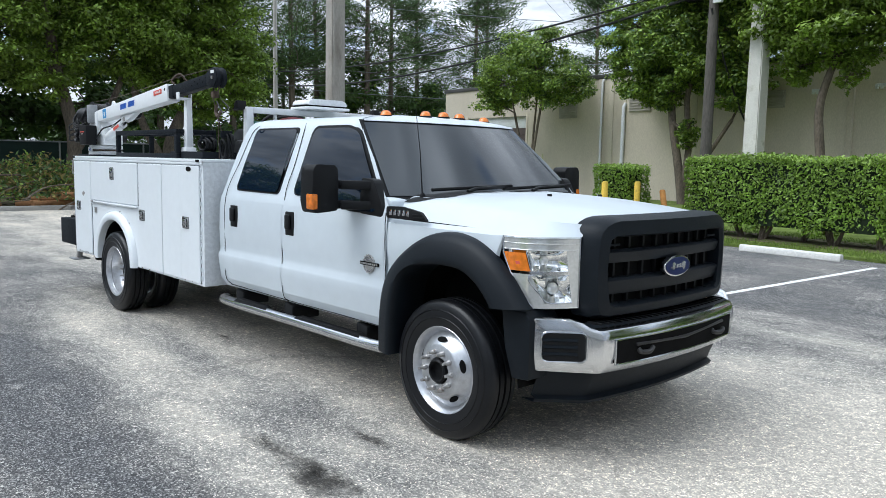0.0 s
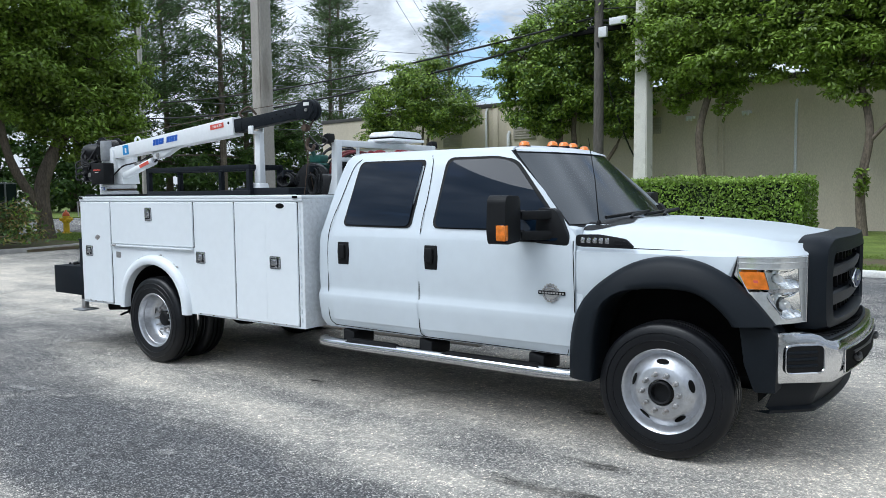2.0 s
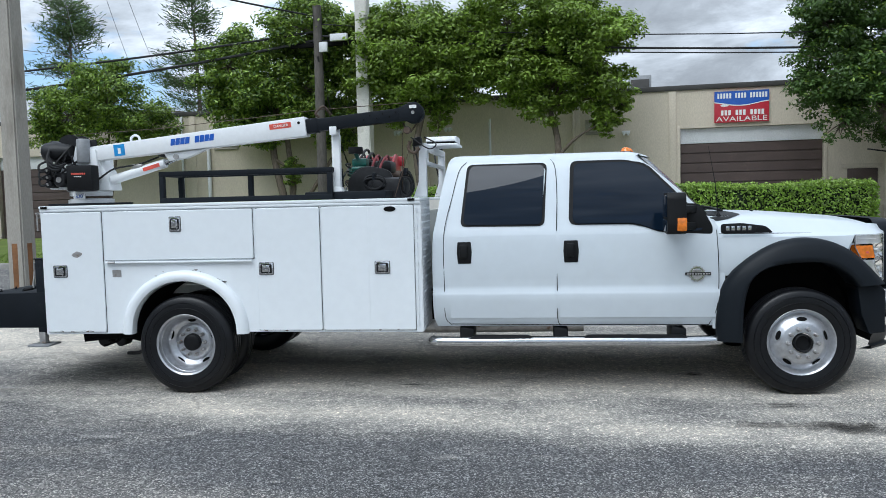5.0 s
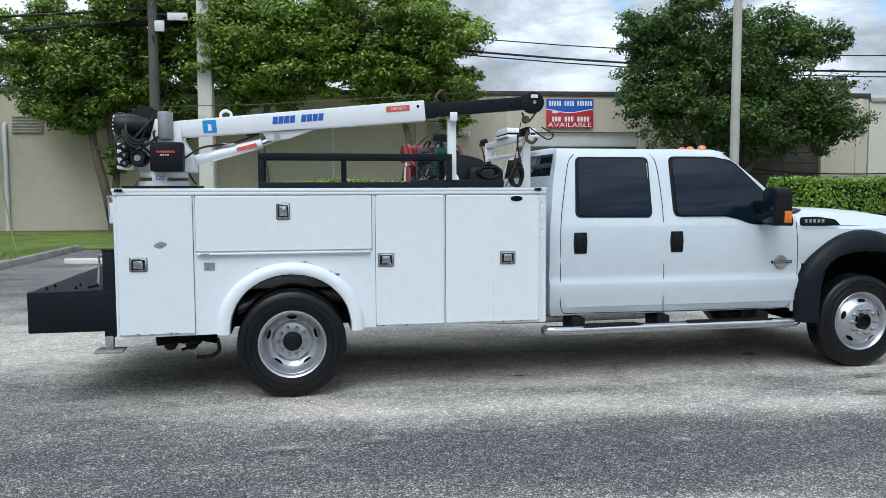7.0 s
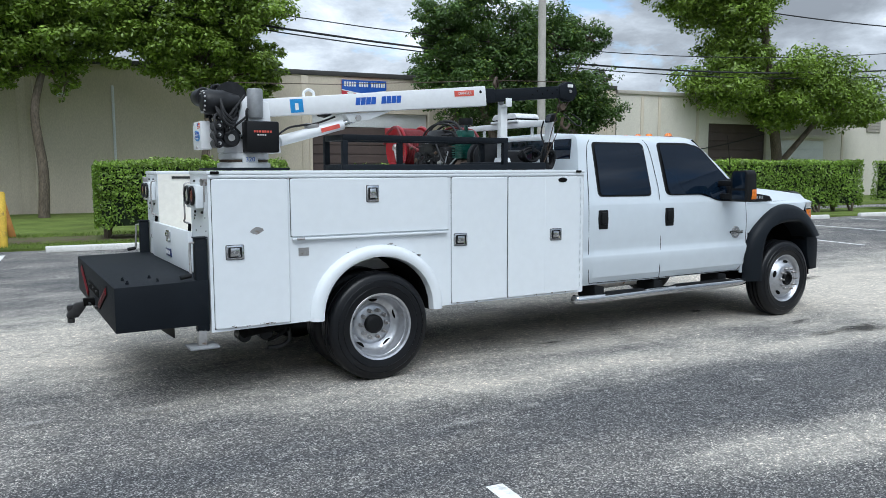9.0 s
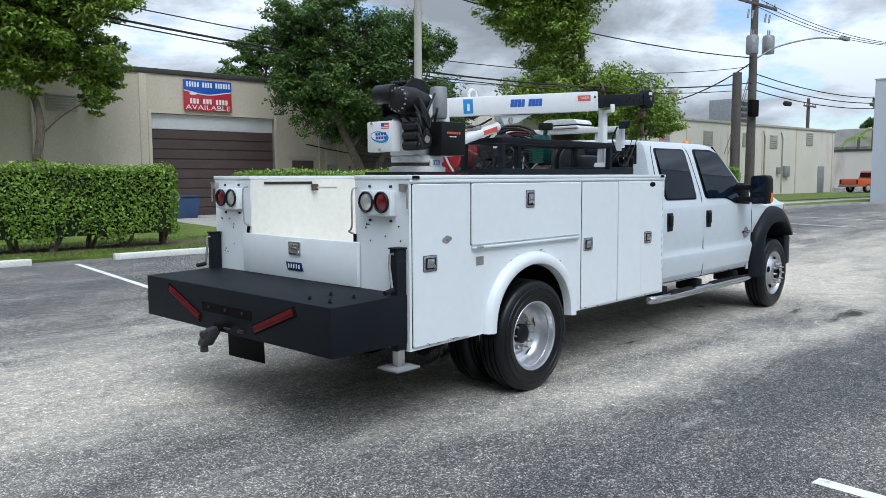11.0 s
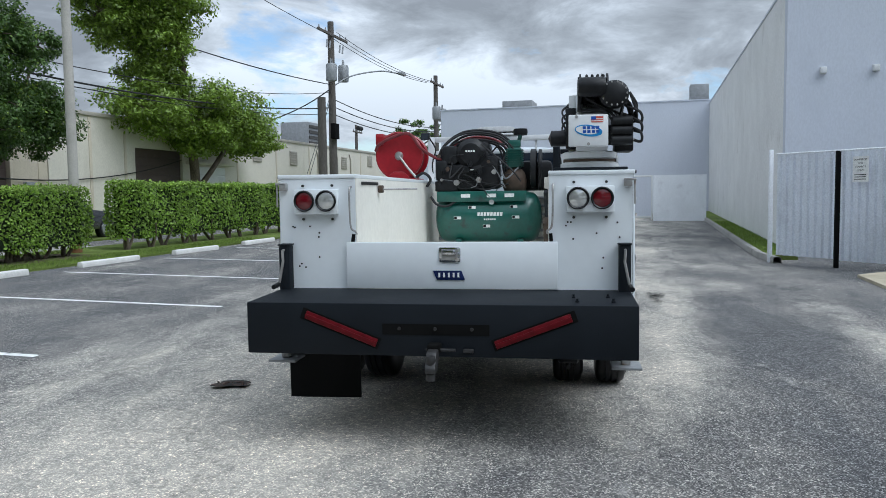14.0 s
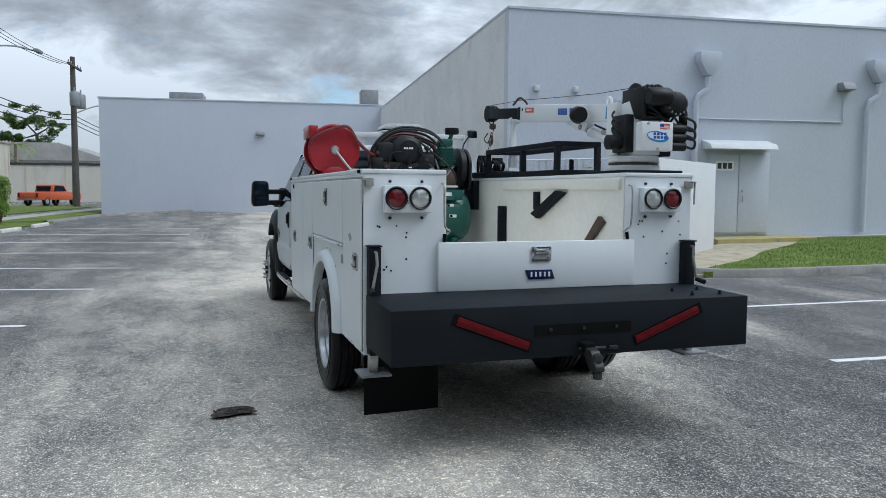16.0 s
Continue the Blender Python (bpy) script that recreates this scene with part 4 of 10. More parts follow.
# ---- grey building on the other side ----
GU, GV = 13.35, -4.36
gb = thing("building", at_height(18, -15, 0.2), "tall plain grey painted commercial building", "building")
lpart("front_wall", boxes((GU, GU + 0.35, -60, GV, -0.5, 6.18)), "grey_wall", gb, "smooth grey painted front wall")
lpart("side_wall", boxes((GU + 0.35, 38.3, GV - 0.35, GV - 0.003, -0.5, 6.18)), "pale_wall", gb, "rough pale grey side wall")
lpart("roof", boxes((GU + 0.35, 60, -60, GV - 0.35, 5.7, 5.9)), "roof", gb)
lpart("coping", boxes((GU - 0.03, GU + 0.4, -60, GV + 0.02, 6.18, 6.24), (GU + 0.4, 38.3, GV - 0.38, GV + 0.02, 6.18, 6.24)), "grey_wall", gb)
dr = lpart("door", boxes((GU - 0.05, GU - 0.004, -12.0, -10.1, 0.35, 2.6), bevel=0.01), "grey_wall", gb, "pair of grey painted doors")
lpart("leaf", boxes((GU - 0.085, GU - 0.05, -11.0, -10.16, 0.4, 2.54), bevel=0.008), "grey_wall", dr)
lpart("leaf", boxes((GU - 0.085, GU - 0.05, -11.94, -11.03, 0.4, 2.54), bevel=0.008), "grey_wall", dr)
lpart("handle", tube([(GU - 0.14, -11.12, 1.25), (GU - 0.14, -11.12, 1.42)], 0.018), "steel", dr)
lpart("lock", disc((GU - 0.1, -11.13, 1.55), 0.03, 0, 0.03), "steel", dr)
lpart("number_plate_bars", boxes(*[(GU - 0.1, GU - 0.086, -10.47 - k * 0.16, -10.36 - k * 0.16, 2.16, 2.32) for k in range(3)]), "roof_edge", dr, "dark number bars")
lpart("number_plate", boxes((GU - 0.09, GU - 0.0855, -10.86, -10.3, 2.11, 2.37)), "white_decal", dr)
lpart("awning", prism([(GU - 0.55, 2.68), (GU - 0.004, 2.68), (GU - 0.004, 2.95), (GU - 0.45, 2.82)], 1, -11.92, -9.9, bevel=0.01), "white_trim", gb, "small white door awning")


def scupper(v):
    s = lpart("rain_head", prism([(v - 0.31, 5.28), (v + 0.31, 5.28), (v + 0.31, 5.02), (v + 0.09, 4.66), (v - 0.09, 4.66), (v - 0.31, 5.02)], 0, GU - 0.3, GU - 0.004, bevel=0.012), "grey_wall", gb, "grey rain collector box")
    lpart("downpipe", tube([(GU - 0.14, v, 4.62), (GU - 0.14, v, 4.3), (GU - 0.14, v + 0.3, 4.1), (GU - 0.12, v + 0.32, 3.9), (GU - 0.12, v + 0.32, 0.4)], 0.08), "grey_wall", s)


scupper(-9.95)
scupper(-15.35)
scupper(-26.0)
for v in (-14.3, -22.0):
    lm = lpart("wall_lamp", prism([(GU - 0.32, 4.42), (GU - 0.004, 4.38), (GU - 0.004, 4.62), (GU - 0.22, 4.62)], 1, v - 0.2, v + 0.2, bevel=0.012), "grey_metal", gb, "grey wedge wall lamp")
    lpart("conduit", tube([(GU - 0.03, v, 4.38), (GU - 0.03, v, 3.52)], 0.018), "grey_wall", lm)
lpart("conduit", tube([(GU - 0.03, -14.3, 3.52), (GU - 0.03, -9.75, 3.52)], 0.02), "grey_wall", gb)
for v in (-5.12, -6.2):
    lpart("eye_lamp", boxes((GU - 0.12, GU - 0.004, v - 0.07, v + 0.07, 4.1, 4.25), bevel=0.02), "white_trim", gb, "small square wall light")
lpart("pipe_loop", tube([(GU - 0.06, -7.35, 2.0), (GU - 0.06, -7.35, 3.95), (GU - 0.06, -7.75, 3.95)], 0.035), "grey_wall", gb)
lpart("signband", boxes((GU - 0.03, GU - 0.004, -9.2, -7.9, 2.25, 2.95)), "grey_wall", gb)

fb = thing("building", at_height(45, 3, 0.2), "plain grey flat-fronted building closing the lot's far end", "building")
lpart("front_wall", boxes((38.32, 38.7, -4.7, 10.66, -0.5, 6.38)), "grey_wall", fb)
lpart("side_wall", boxes((38.7, 62, 10.3, 10.655, -0.5, 6.38)), "grey_wall", fb)
lpart("roof", boxes((38.7, 62, -30, 10.3, 5.9, 6.1)), "roof", fb)
lpart("coping", boxes((38.28, 38.74, -4.7, 10.7, 6.38, 6.44)), "grey_wall", fb)
lpart("wall_lamp", prism([(38.0, 4.58), (38.316, 4.54), (38.316, 4.76), (38.08, 4.76)], 1, 2.1, 2.55, bevel=0.012), "grey_metal", fb, "grey wedge wall lamp")
lpart("roof_unit", boxes((40, 42, 5.5, 7.3, 6.1, 7.0), bevel=0.03), "grey_metal", fb, "grey rooftop air unit")
lpart("roof_unit", boxes((39.4, 40.5, -4.4, -3.4, 6.1, 7.4), bevel=0.03), "grey_metal", fb, "grey rooftop air unit")
# low wall and pedestrian gate at the far corner
lw = thing("yard_wall", at_height(29, -3, 0.3), "low pale grey yard wall with a metal gate", "wall")
lpart("wall", boxes((28.9, 29.15, -3.65, -1.45, -0.2, 2.2)), "gate_paint", lw)
gt = lpart("gate_frame", boxes((28.9, 28.96, -1.42, -1.36, 0.3, 2.2), (28.9, 28.96, -0.1, -0.04, 0.3, 2.2), (28.9, 28.96, -1.36, -0.1, 2.12, 2.2), (28.9, 28.96, -1.36, -0.1, 0.35, 0.43), bevel=0.008), "white_trim", lw)
lpart("gate_panel", boxes((28.91, 28.95, -1.36, -0.75, 0.43, 2.12)), "grey_wall", gt)
lpart("brace", tube([(28.93, -0.75, 1.2), (28.93, -0.1, 1.6)], 0.03), "white_trim", gt)
lpart("brace", tube([(28.93, -0.75, 1.2), (28.93, -0.1, 0.8)], 0.03), "white_trim", gt)

# ---- bin enclosure set slantwise before the grey building ----
EA, EB, EC = Vector((10.5, -4.86, 0)), Vector((7.85, -6.85, 0)), Vector((10.17, -10.15, 0))
en = thing("bin_enclosure", (9.5, -7.5, 0.1), "bin enclosure with corrugated lilac-grey metal gates", "enclosure")


def corrugated(a, b, z0, z1, n, parent, label):
    d = (b - a)
    s = Vector((-d.y, d.x, 0)).normalized()
    pts = []
    for k in range(n):
        for f, o in ((0.0, 0.0), (0.3, 0.0), (0.42, 0.05), (0.78, 0.05), (0.9, 0.0)):
            pts.append(a + d * ((k + f) / n) + s * o)
    pts.append(b)
    bm = skin([[p + Vector((0, 0, z)) for p in pts] for z in (z0, z1)])
    bmesh.ops.solidify(bm, geom=bm.faces[:], thickness=0.012)
    return part("gate", bm, "gate_paint", parent, label, smooth=20)


run = EB - EA
side = Vector((-run.y, run.x, 0)).normalized()
corrugated(EA + run * 0.045, EA + run * 0.436, 0.16, 2.2, 8, en, "corrugated metal gate leaf")
corrugated(EA + run * 0.468, EA + run * 0.93, 0.14, 2.2, 10, en, "corrugated metal gate leaf")
for f, h in ((0.0, 2.3), (0.45, 2.2), (0.985, 2.32)):
    c = EA + run * f
    w = 0.04 if f < 0.5 else 0.07
    part("post", boxes((c.x - w, c.x + w, c.y - w, c.y + w, -0.1, h), bevel=0.01), "gate_paint" if f == 0 else ("dark" if f == 0.45 else "gate_paint"), en)
part("top_rail", tube([EA + run * 0.04 + Vector((0, 0, 2.2)), EA + run * 0.93 + Vector((0, 0, 2.2))], 0.018), "gate_paint", en)


def slab(a, b, z0, z1, t, mat, parent, name="wall", label=""):
    d = (b - a)
    s = Vector((-d.y, d.x, 0)).normalized() * t
    out = [a, b, b + s, a + s]
    bm = prism([(p.x, p.y) for p in out], 2, z0, z1, bevel=0.012)
    return part(name, bm, mat, parent, label)


slab(EB + run.normalized() * 0.05, EC, -0.3, 2.2, 0.22, "white_wall", en, label="smooth white masonry wall")
sgn = part("notice", prism([(-0.15, -0.23), (0.15, -0.23), (0.15, 0.23), (-0.15, 0.23)], 1, -0.008, 0.008), "white_decal", en, "small white notice plate")
ang = math.degrees(math.atan2(run.y, run.x))
nm = Matrix.Translation(EA + run * 0.60 + Vector((0, 0, 1.84))) @ Matrix.Rotation(radians(ang), 4, "Z")
sgn.data.transform(nm @ Matrix.Translation((0, -0.075, 0)))
for k, text in enumerate(("DUMPSTERS", "FOR", "TENANTS", "ONLY")):
    words(text, 0.048, nm @ pose(0, -0.085, 0.17 - 0.065 * k, 90, 0, 0), "roof_edge", en, "notice_lettering", "dark lettering")
for k in range(3):
    part("letter_bar", prism([(-0.11, -0.11 - k * 0.04), (0.11, -0.11 - k * 0.04), (0.11, -0.095 - k * 0.04), (-0.11, -0.095 - k * 0.04)], 1, -0.086, -0.083), "roof_edge", en).data.transform(nm)


# ---- poles and cables ----
def pole(name, u, v, h, r0, r1, mat, label, category="utility pole", group="", square=False, lean=(0, 0), foot=None):
    t = thing(name, P(u, v), label, category, group)
    b = P(u, v, -0.2)
    top = P(u + lean[0], v + lean[1], h)
    if square:
        rows = []
        for z, r in ((0, r0), (1, r1)):
            c = b.lerp(top, z)
            rows.append([c + LOT.to_3x3() @ Vector(q) * r for q in ((-1, -1, 0), (1, -1, 0), (1, 1, 0), (-1, 1, 0))])
        bm = skin(rows, close=True)
        bmesh.ops.contextual_create(bm, geom=[e for e in bm.edges if e.is_boundary and e.verts[0].co.z > 1])
        bmesh.ops.bevel(bm, geom=[e for e in bm.edges if abs(e.verts[0].co.z - e.verts[1].co.z) > 1], offset=0.03, segments=2, affect="EDGES")
    else:
        bm = tube([b.lerp(top, k / 8) for k in range(9)], [r0 + (r1 - r0) * k / 8 for k in range(9)], 16)
    part("shaft", bm, mat, t)
    if foot:
        part("base_paint", tube([P(u, v, 0.02), P(u, v, foot[0])], r0 * 1.06, 16), foot[1], t, "rust-stained foot")
    return t


pole("utility_pole", -7.55, 5.7, 14.0, 0.185, 0.145, "pole_concrete", "thick square tan concrete utility pole", square=True, foot=(0.9, "rust"))
pole("lamp_post", 9.95, 12.35, 11.0, 0.125, 0.095, "pole_grey", "tall plain grey metal post beside the hedge", "post", foot=(0.95, "rust"))
pole("utility_pole", -4.9, 18.95, 12.0, 0.25, 0.19, "pole_pale", "pale square concrete post before the warehouse", square=True)
wood = pole("utility_pole", -6.5, 18.8, 8.2, 0.19, 0.15, "pole_wood", "weathered wooden pole with meter boxes")
for du, dz, w, hh in ((0.28, 6.8, 0.3, 0.34), (0.85, 7.1, 0.62, 0.24)):
    lpart("meter_box", boxes((-6.5 + du - w / 2, -6.5 + du + w / 2, 18.52, 18.66, dz - hh / 2 + 0.1, dz + hh / 2 + 0.1), bevel=0.02), "white_trim", wood, "white equipment box")
lpart("cross_arm", boxes((-7.5, -4.9, 18.7, 18.85, 6.95, 7.1), bevel=0.02), "dark", wood)
pole("utility_pole", -29.0, 14.0, 12.0, 0.12, 0.1, "pole_grey", "slim grey pole among far trees")
pole("utility_pole", 39.55, 18.8, 7.5, 0.3, 0.26, "pole_wood", "short wooden stub pole", group="street poles")
up = pole("utility_pole", 41.95, 19.1, 12.7, 0.3, 0.2, "pole_wood", "tall wooden utility pole with transformers", group="street poles")


def crossarm(host, u, v, z, half):
    lpart("cross_arm", boxes((u - half, u + half, v - 0.22, v - 0.08, z - 0.08, z + 0.08), bevel=0.015), "pole_wood", host)
    for s in (-0.92, -0.5, 0.5, 0.92):
        lpart("insulator", tube([(u + s * half, v - 0.15, z + 0.08), (u + s * half, v - 0.15, z + 0.3)], [0.06, 0.03], 8), "grey_metal", host)


def transformer(host, u, v, z):
    c = lpart("transformer", lathe([(0, 0), (0.33, 0.0), (0.36, 0.06), (0.36, 1.0), (0.3, 1.1), (0, 1.12)], (u, v, z), 2, 20), "grey_metal", host, "grey pole-mounted transformer")
    for s in (-0.12, 0.12):
        lpart("bushing", tube([(u + s, v, z + 1.1), (u + s, v, z + 1.45)], [0.05, 0.03], 8), "grey_metal", c)


crossarm(up, 41.95, 19.1, 12.0, 2.4)
transformer(up, 41.0, 18.7, 8.9)
transformer(up, 43.0, 18.7, 9.1)
for s in (-1.4, -0.9, 0.7, 1.2):
    lpart("fuse", tube([(41.95 + s, 18.8, 11.0), (41.95 + s + 0.12, 18.8, 11.5)], 0.06, 8), "grey_metal", up)
lpart("lamp_arm", tube(curve_points([(41.95, 19.0, 8.7), (43.2, 18.2, 9.5), (45.5, 17.0, 10.1), (47.2, 16.2, 10.15)]), 0.05, 8), "grey_metal", up)
lpart("lamp_head", boxes((46.9, 48.0, 15.85, 16.15, 10.05, 10.25), bevel=0.05), "grey_metal", up, "cobra-head street lamp")
lpart("control_box", boxes((41.1, 41.9, 18.6, 18.9, 5.2, 6.2), bevel=0.03), "dark", up)
p2 = pole("utility_pole", 59.3, 16.8, 11.6, 0.28, 0.18, "pole_wood", "wooden utility pole further down the street", group="street poles")
crossarm(p2, 59.3, 16.8, 11.0, 2.0)
transformer(p2, 58.4, 16.5, 7.9)
transformer(p2, 60.3, 16.5, 7.9)
lpart("lamp_arm", tube(curve_points([(59.3, 16.8, 7.4), (61.0, 15.5, 8.2), (63.0, 14.5, 8.4)]), 0.05, 8), "grey_metal", p2)
p3 = pole("utility_pole", 74.0, 30.0, 9.0, 0.2, 0.15, "pole_wood", "far wooden utility pole", group="street poles")
crossarm(p3, 74.0, 30.0, 8.4, 1.3)


def cable(pts, r=0.018, mat="wire", label="black overhead cable sagging between poles", sag=0.0):
    """A cable between two points of the lot, sagging in the middle."""
    a, b = Vector(pts[0]), Vector(pts[-1])
    line = []
    for k in range(19):
        t = k / 18
        q = a.lerp(b, t)
        q.z -= sag * 4 * t * (1 - t)
        line.append(LOT @ q)
    return tagged(part("cable", tube(line, r, 6), mat), label, "cable", "overhead cables")


cable([(-6.5, 18.8, 7.35), (41.95, 19.1, 7.3)], 0.035, sag=1.6)
cable([(-6.5, 18.8, 7.75), (41.95, 19.1, 8.3)], 0.018, sag=1.75)
cable([(-6.5, 18.8, 7.2), (41.95, 19.1, 6.9)], 0.02, sag=1.5)
cable([(-6.5, 18.8, 7.2), (-52.0, 23.0, 7.6)], 0.05, sag=1.2)
cable([(-6.5, 18.8, 7.5), (-52.0, 23.0, 8.6)], 0.04, sag=0.9)
cable([(-6.5, 18.8, 8.0), (-30.0, -6.0, 13.0)], 0.03, sag=0.7)
for k in range(4):
    cable([(-7.5, 5.7, 13.2 - 0.5 * k), (-26.0 - 2 * k, 40.0, 9.5 + 0.4 * k)], 0.012, "wire_pale", "thin pale service wire", 0.8)
for k in range(5):
    cable([(-60.0, 8.0 + k, 8.5 + 1.9 * k), (-44.0, 60.0, 7.5 + 2.0 * k)], 0.03, "wire_pale", "pale power line before the far trees", 0.6)
for k in range(3):
    cable([(41.95, 19.1, 6.9 + 0.5 * k), (59.3, 16.8, 6.6 + 0.35 * k)], 0.03, sag=0.5)
    cable([(59.3, 16.8, 6.6 + 0.35 * k), (95.0, 14.0, 7.0 + 0.3 * k)], 0.03, sag=0.9)
    cable([(41.95, 19.1 - 0.4 + 0.4 * k, 12.2), (59.3, 16.8 + 0.4 * k, 11.2)], 0.02, sag=0.5)
cable([(41.95, 19.1, 8.6), (35.0, 22.3, 5.6)], 0.04, sag=0.5)
cable([(41.95, 19.1, 8.8), (20.0, 24.0, 10.5)], 0.03, sag=0.5)
cable([(41.95, 19.1, 12.0), (9.95, 19.0, 14.0)], 0.02, sag=0.5)
for s in (0.4, 0.9):
    cable([(41.95 + s * 0.2, 19.0, 9.0), (43.4 + s, 21.9, 3.0)], 0.02, "wire_pale", "thin pale service wire", 0.15)
cable([(12.0, 22.0, 2.9), (29.0, 22.0, 3.4)], 0.025, sag=0.9)
cable([(-6.45, 18.6, 6.6), (-6.0, 22.0, 1.9)], 0.03, sag=0.9)
tagged(lpart("cable_splice", lathe([(0, -0.35), (0.16, -0.3), (0.16, 0.3), (0, 0.35)], (45.6, 18.6, 6.2), 0, 12), "wire"), "black splice case hung on a cable", "cable splice")


# ---- planting ----
def limb(bm, a, b, r0, r1, rng, bend=0.25):
    a, b = Vector(a), Vector(b)
    mid = a.lerp(b, 0.5) + Vector((rng.uniform(-1, 1), rng.uniform(-1, 1), rng.uniform(-0.2, 0.4))) * (b - a).length * bend * 0.5
    pts = curve_points([a, mid, b], 4)
    tube(pts, [r0 + (r1 - r0) * k / (len(pts) - 1) for k in range(len(pts))], 8, bm)


def crown_points(rng, clumps, n, shell=0.5, gap=0.0):
    """Leaf places and outward ways over a set of clumps (centre, radii), with gaps."""
    c = np.array([k[0] for k in clumps], float)
    r = np.array([k[1] for k in clumps], float)
    wgt = r[:, 0] * r[:, 1] + r[:, 0] * r[:, 2]
    pick = rng.choice(len(clumps), size=n, p=wgt / wgt.sum())
    d = rng.normal(size=(n, 3))
    d /= np.linalg.norm(d, axis=1, keepdims=True)
    rad = shell + (1 - shell) * rng.uniform(0, 1, n) ** 0.6
    pos = c[pick] + d * rad[:, None] * r[pick] * (1 + 0.12 * rng.normal(size=(n, 1)))
    f = np.sin(pos[:, 0] * 2.3 + 1.3) * np.sin(pos[:, 1] * 2.1 + 0.4) + np.sin(pos[:, 2] * 2.9 + pos[:, 0] * 1.1) * 0.7 + 0.5 * np.sin(pos[:, 1] * 5.1 + pos[:, 2] * 4.3)
    keep = f > gap - 1.2 * rng.uniform(0, 1, n)
    return pos[keep], d[keep], rad[keep]


def tree(u, v, stems, blobs, label, n=16000, size=0.085, seed=1, small=56, light=0.25, gap=-0.5, name="tree", group="", bushy=1.12, wide=1.0, lift=0.0, fine=2.4):
    """A broad-leaved tree: stems are ((du, dv, z) ...) lists with a foot radius; blobs are (du, dv, z, r, rz)."""
    rng, nrg = random.Random(seed), np.random.default_rng(seed)
    t = thing(name, P(u, v), label, "tree", group)
    base = P(u, v)
    bm = bmesh.new()

    def at(p):
        return base + LOT.to_3x3() @ Vector(p)
    ends = []
    for radius, pts in stems:
        line = curve_points([at((pts[0][0], pts[0][1], -0.15))] + [at(p) for p in pts], 5)
        tube(line, [radius * (1.25 if k < 2 else 1) * (1 - 0.5 * k / len(line)) for k in range(len(line))], 12, bm)
        ends.append((line[-1], radius * 0.5))
        ends.append((line[len(line) * 2 // 3], radius * 0.55))
    clumps = []
    for du, dv, z, r, rz in blobs:
        r *= wide
        c = at((du * wide, dv, z + (lift if 2.0 < z < 5.8 else 0.0)))
        e = min(ends, key=lambda q: (q[0] - c).length)
        limb(bm, e[0], c, e[1] * 0.7, 0.025, rng)
        for k in range(small):
            w = Vector((rng.gauss(0, 1), rng.gauss(0, 1), rng.gauss(0, 1))).normalized()
            q = c + Vector((w.x * r, w.y * r, w.z * rz)) * rng.uniform(0.45, 0.98)
            s = r * rng.uniform(0.16, 0.36) * bushy
            clumps.append((q, (s, s, s * rng.uniform(0.4, 0.7))))
            if k % 4 == 0:
                limb(bm, c, q, 0.03, 0.01, rng)
    part("trunk", bm, "bark", t)
    pos, d, rad = crown_points(nrg, clumps, int(n * fine), 0.25, gap)
    nor = d * 0.8 + np.array([0, 0, 0.75]) + 0.5 * nrg.normal(size=d.shape)
    size *= 0.84 if fine > 1.6 else 1.0
    qd = leaf_quads(nrg, pos, nor, size, size * 0.46)
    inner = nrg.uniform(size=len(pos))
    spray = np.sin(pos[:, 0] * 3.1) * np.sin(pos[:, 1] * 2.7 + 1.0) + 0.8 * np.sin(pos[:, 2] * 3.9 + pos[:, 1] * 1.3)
    # sunlight is put into the colour: lighter leaves on each clump's upper outside
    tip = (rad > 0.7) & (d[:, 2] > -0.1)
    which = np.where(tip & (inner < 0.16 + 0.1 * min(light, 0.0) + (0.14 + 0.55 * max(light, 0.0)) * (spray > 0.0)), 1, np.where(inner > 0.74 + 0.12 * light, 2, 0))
    # light below 0 builds the crown mostly from the shaded copy
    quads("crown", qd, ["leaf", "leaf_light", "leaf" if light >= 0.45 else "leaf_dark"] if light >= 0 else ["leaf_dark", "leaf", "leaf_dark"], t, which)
    return t


tree(-16.3, 19.8, [(0.10, [(0, 0, 0), (-0.2, 0.1, 1.6), (-0.9, 0.2, 3.6)]), (0.09, [(0.25, 0, 0), (0.5, 0.1, 2.0), (0.9, 0.1, 4.0)]), (0.07, [(0.1, 0.2, 0), (0.1, 0.4, 2.2), (0.2, 0.5, 4.4)])],
     [(-1.2, 0, 5.0, 1.6, 1.3), (0.6, 0, 5.3, 1.9, 1.5), (1.9, 0.2, 4.6, 1.3, 1.0), (0.2, 0.3, 6.5, 1.5, 1.0), (-2.0, 0, 4.3, 1.0, 0.8)], "slender multi-stemmed broadleaf tree by the warehouse", 17000, 0.09, 11)
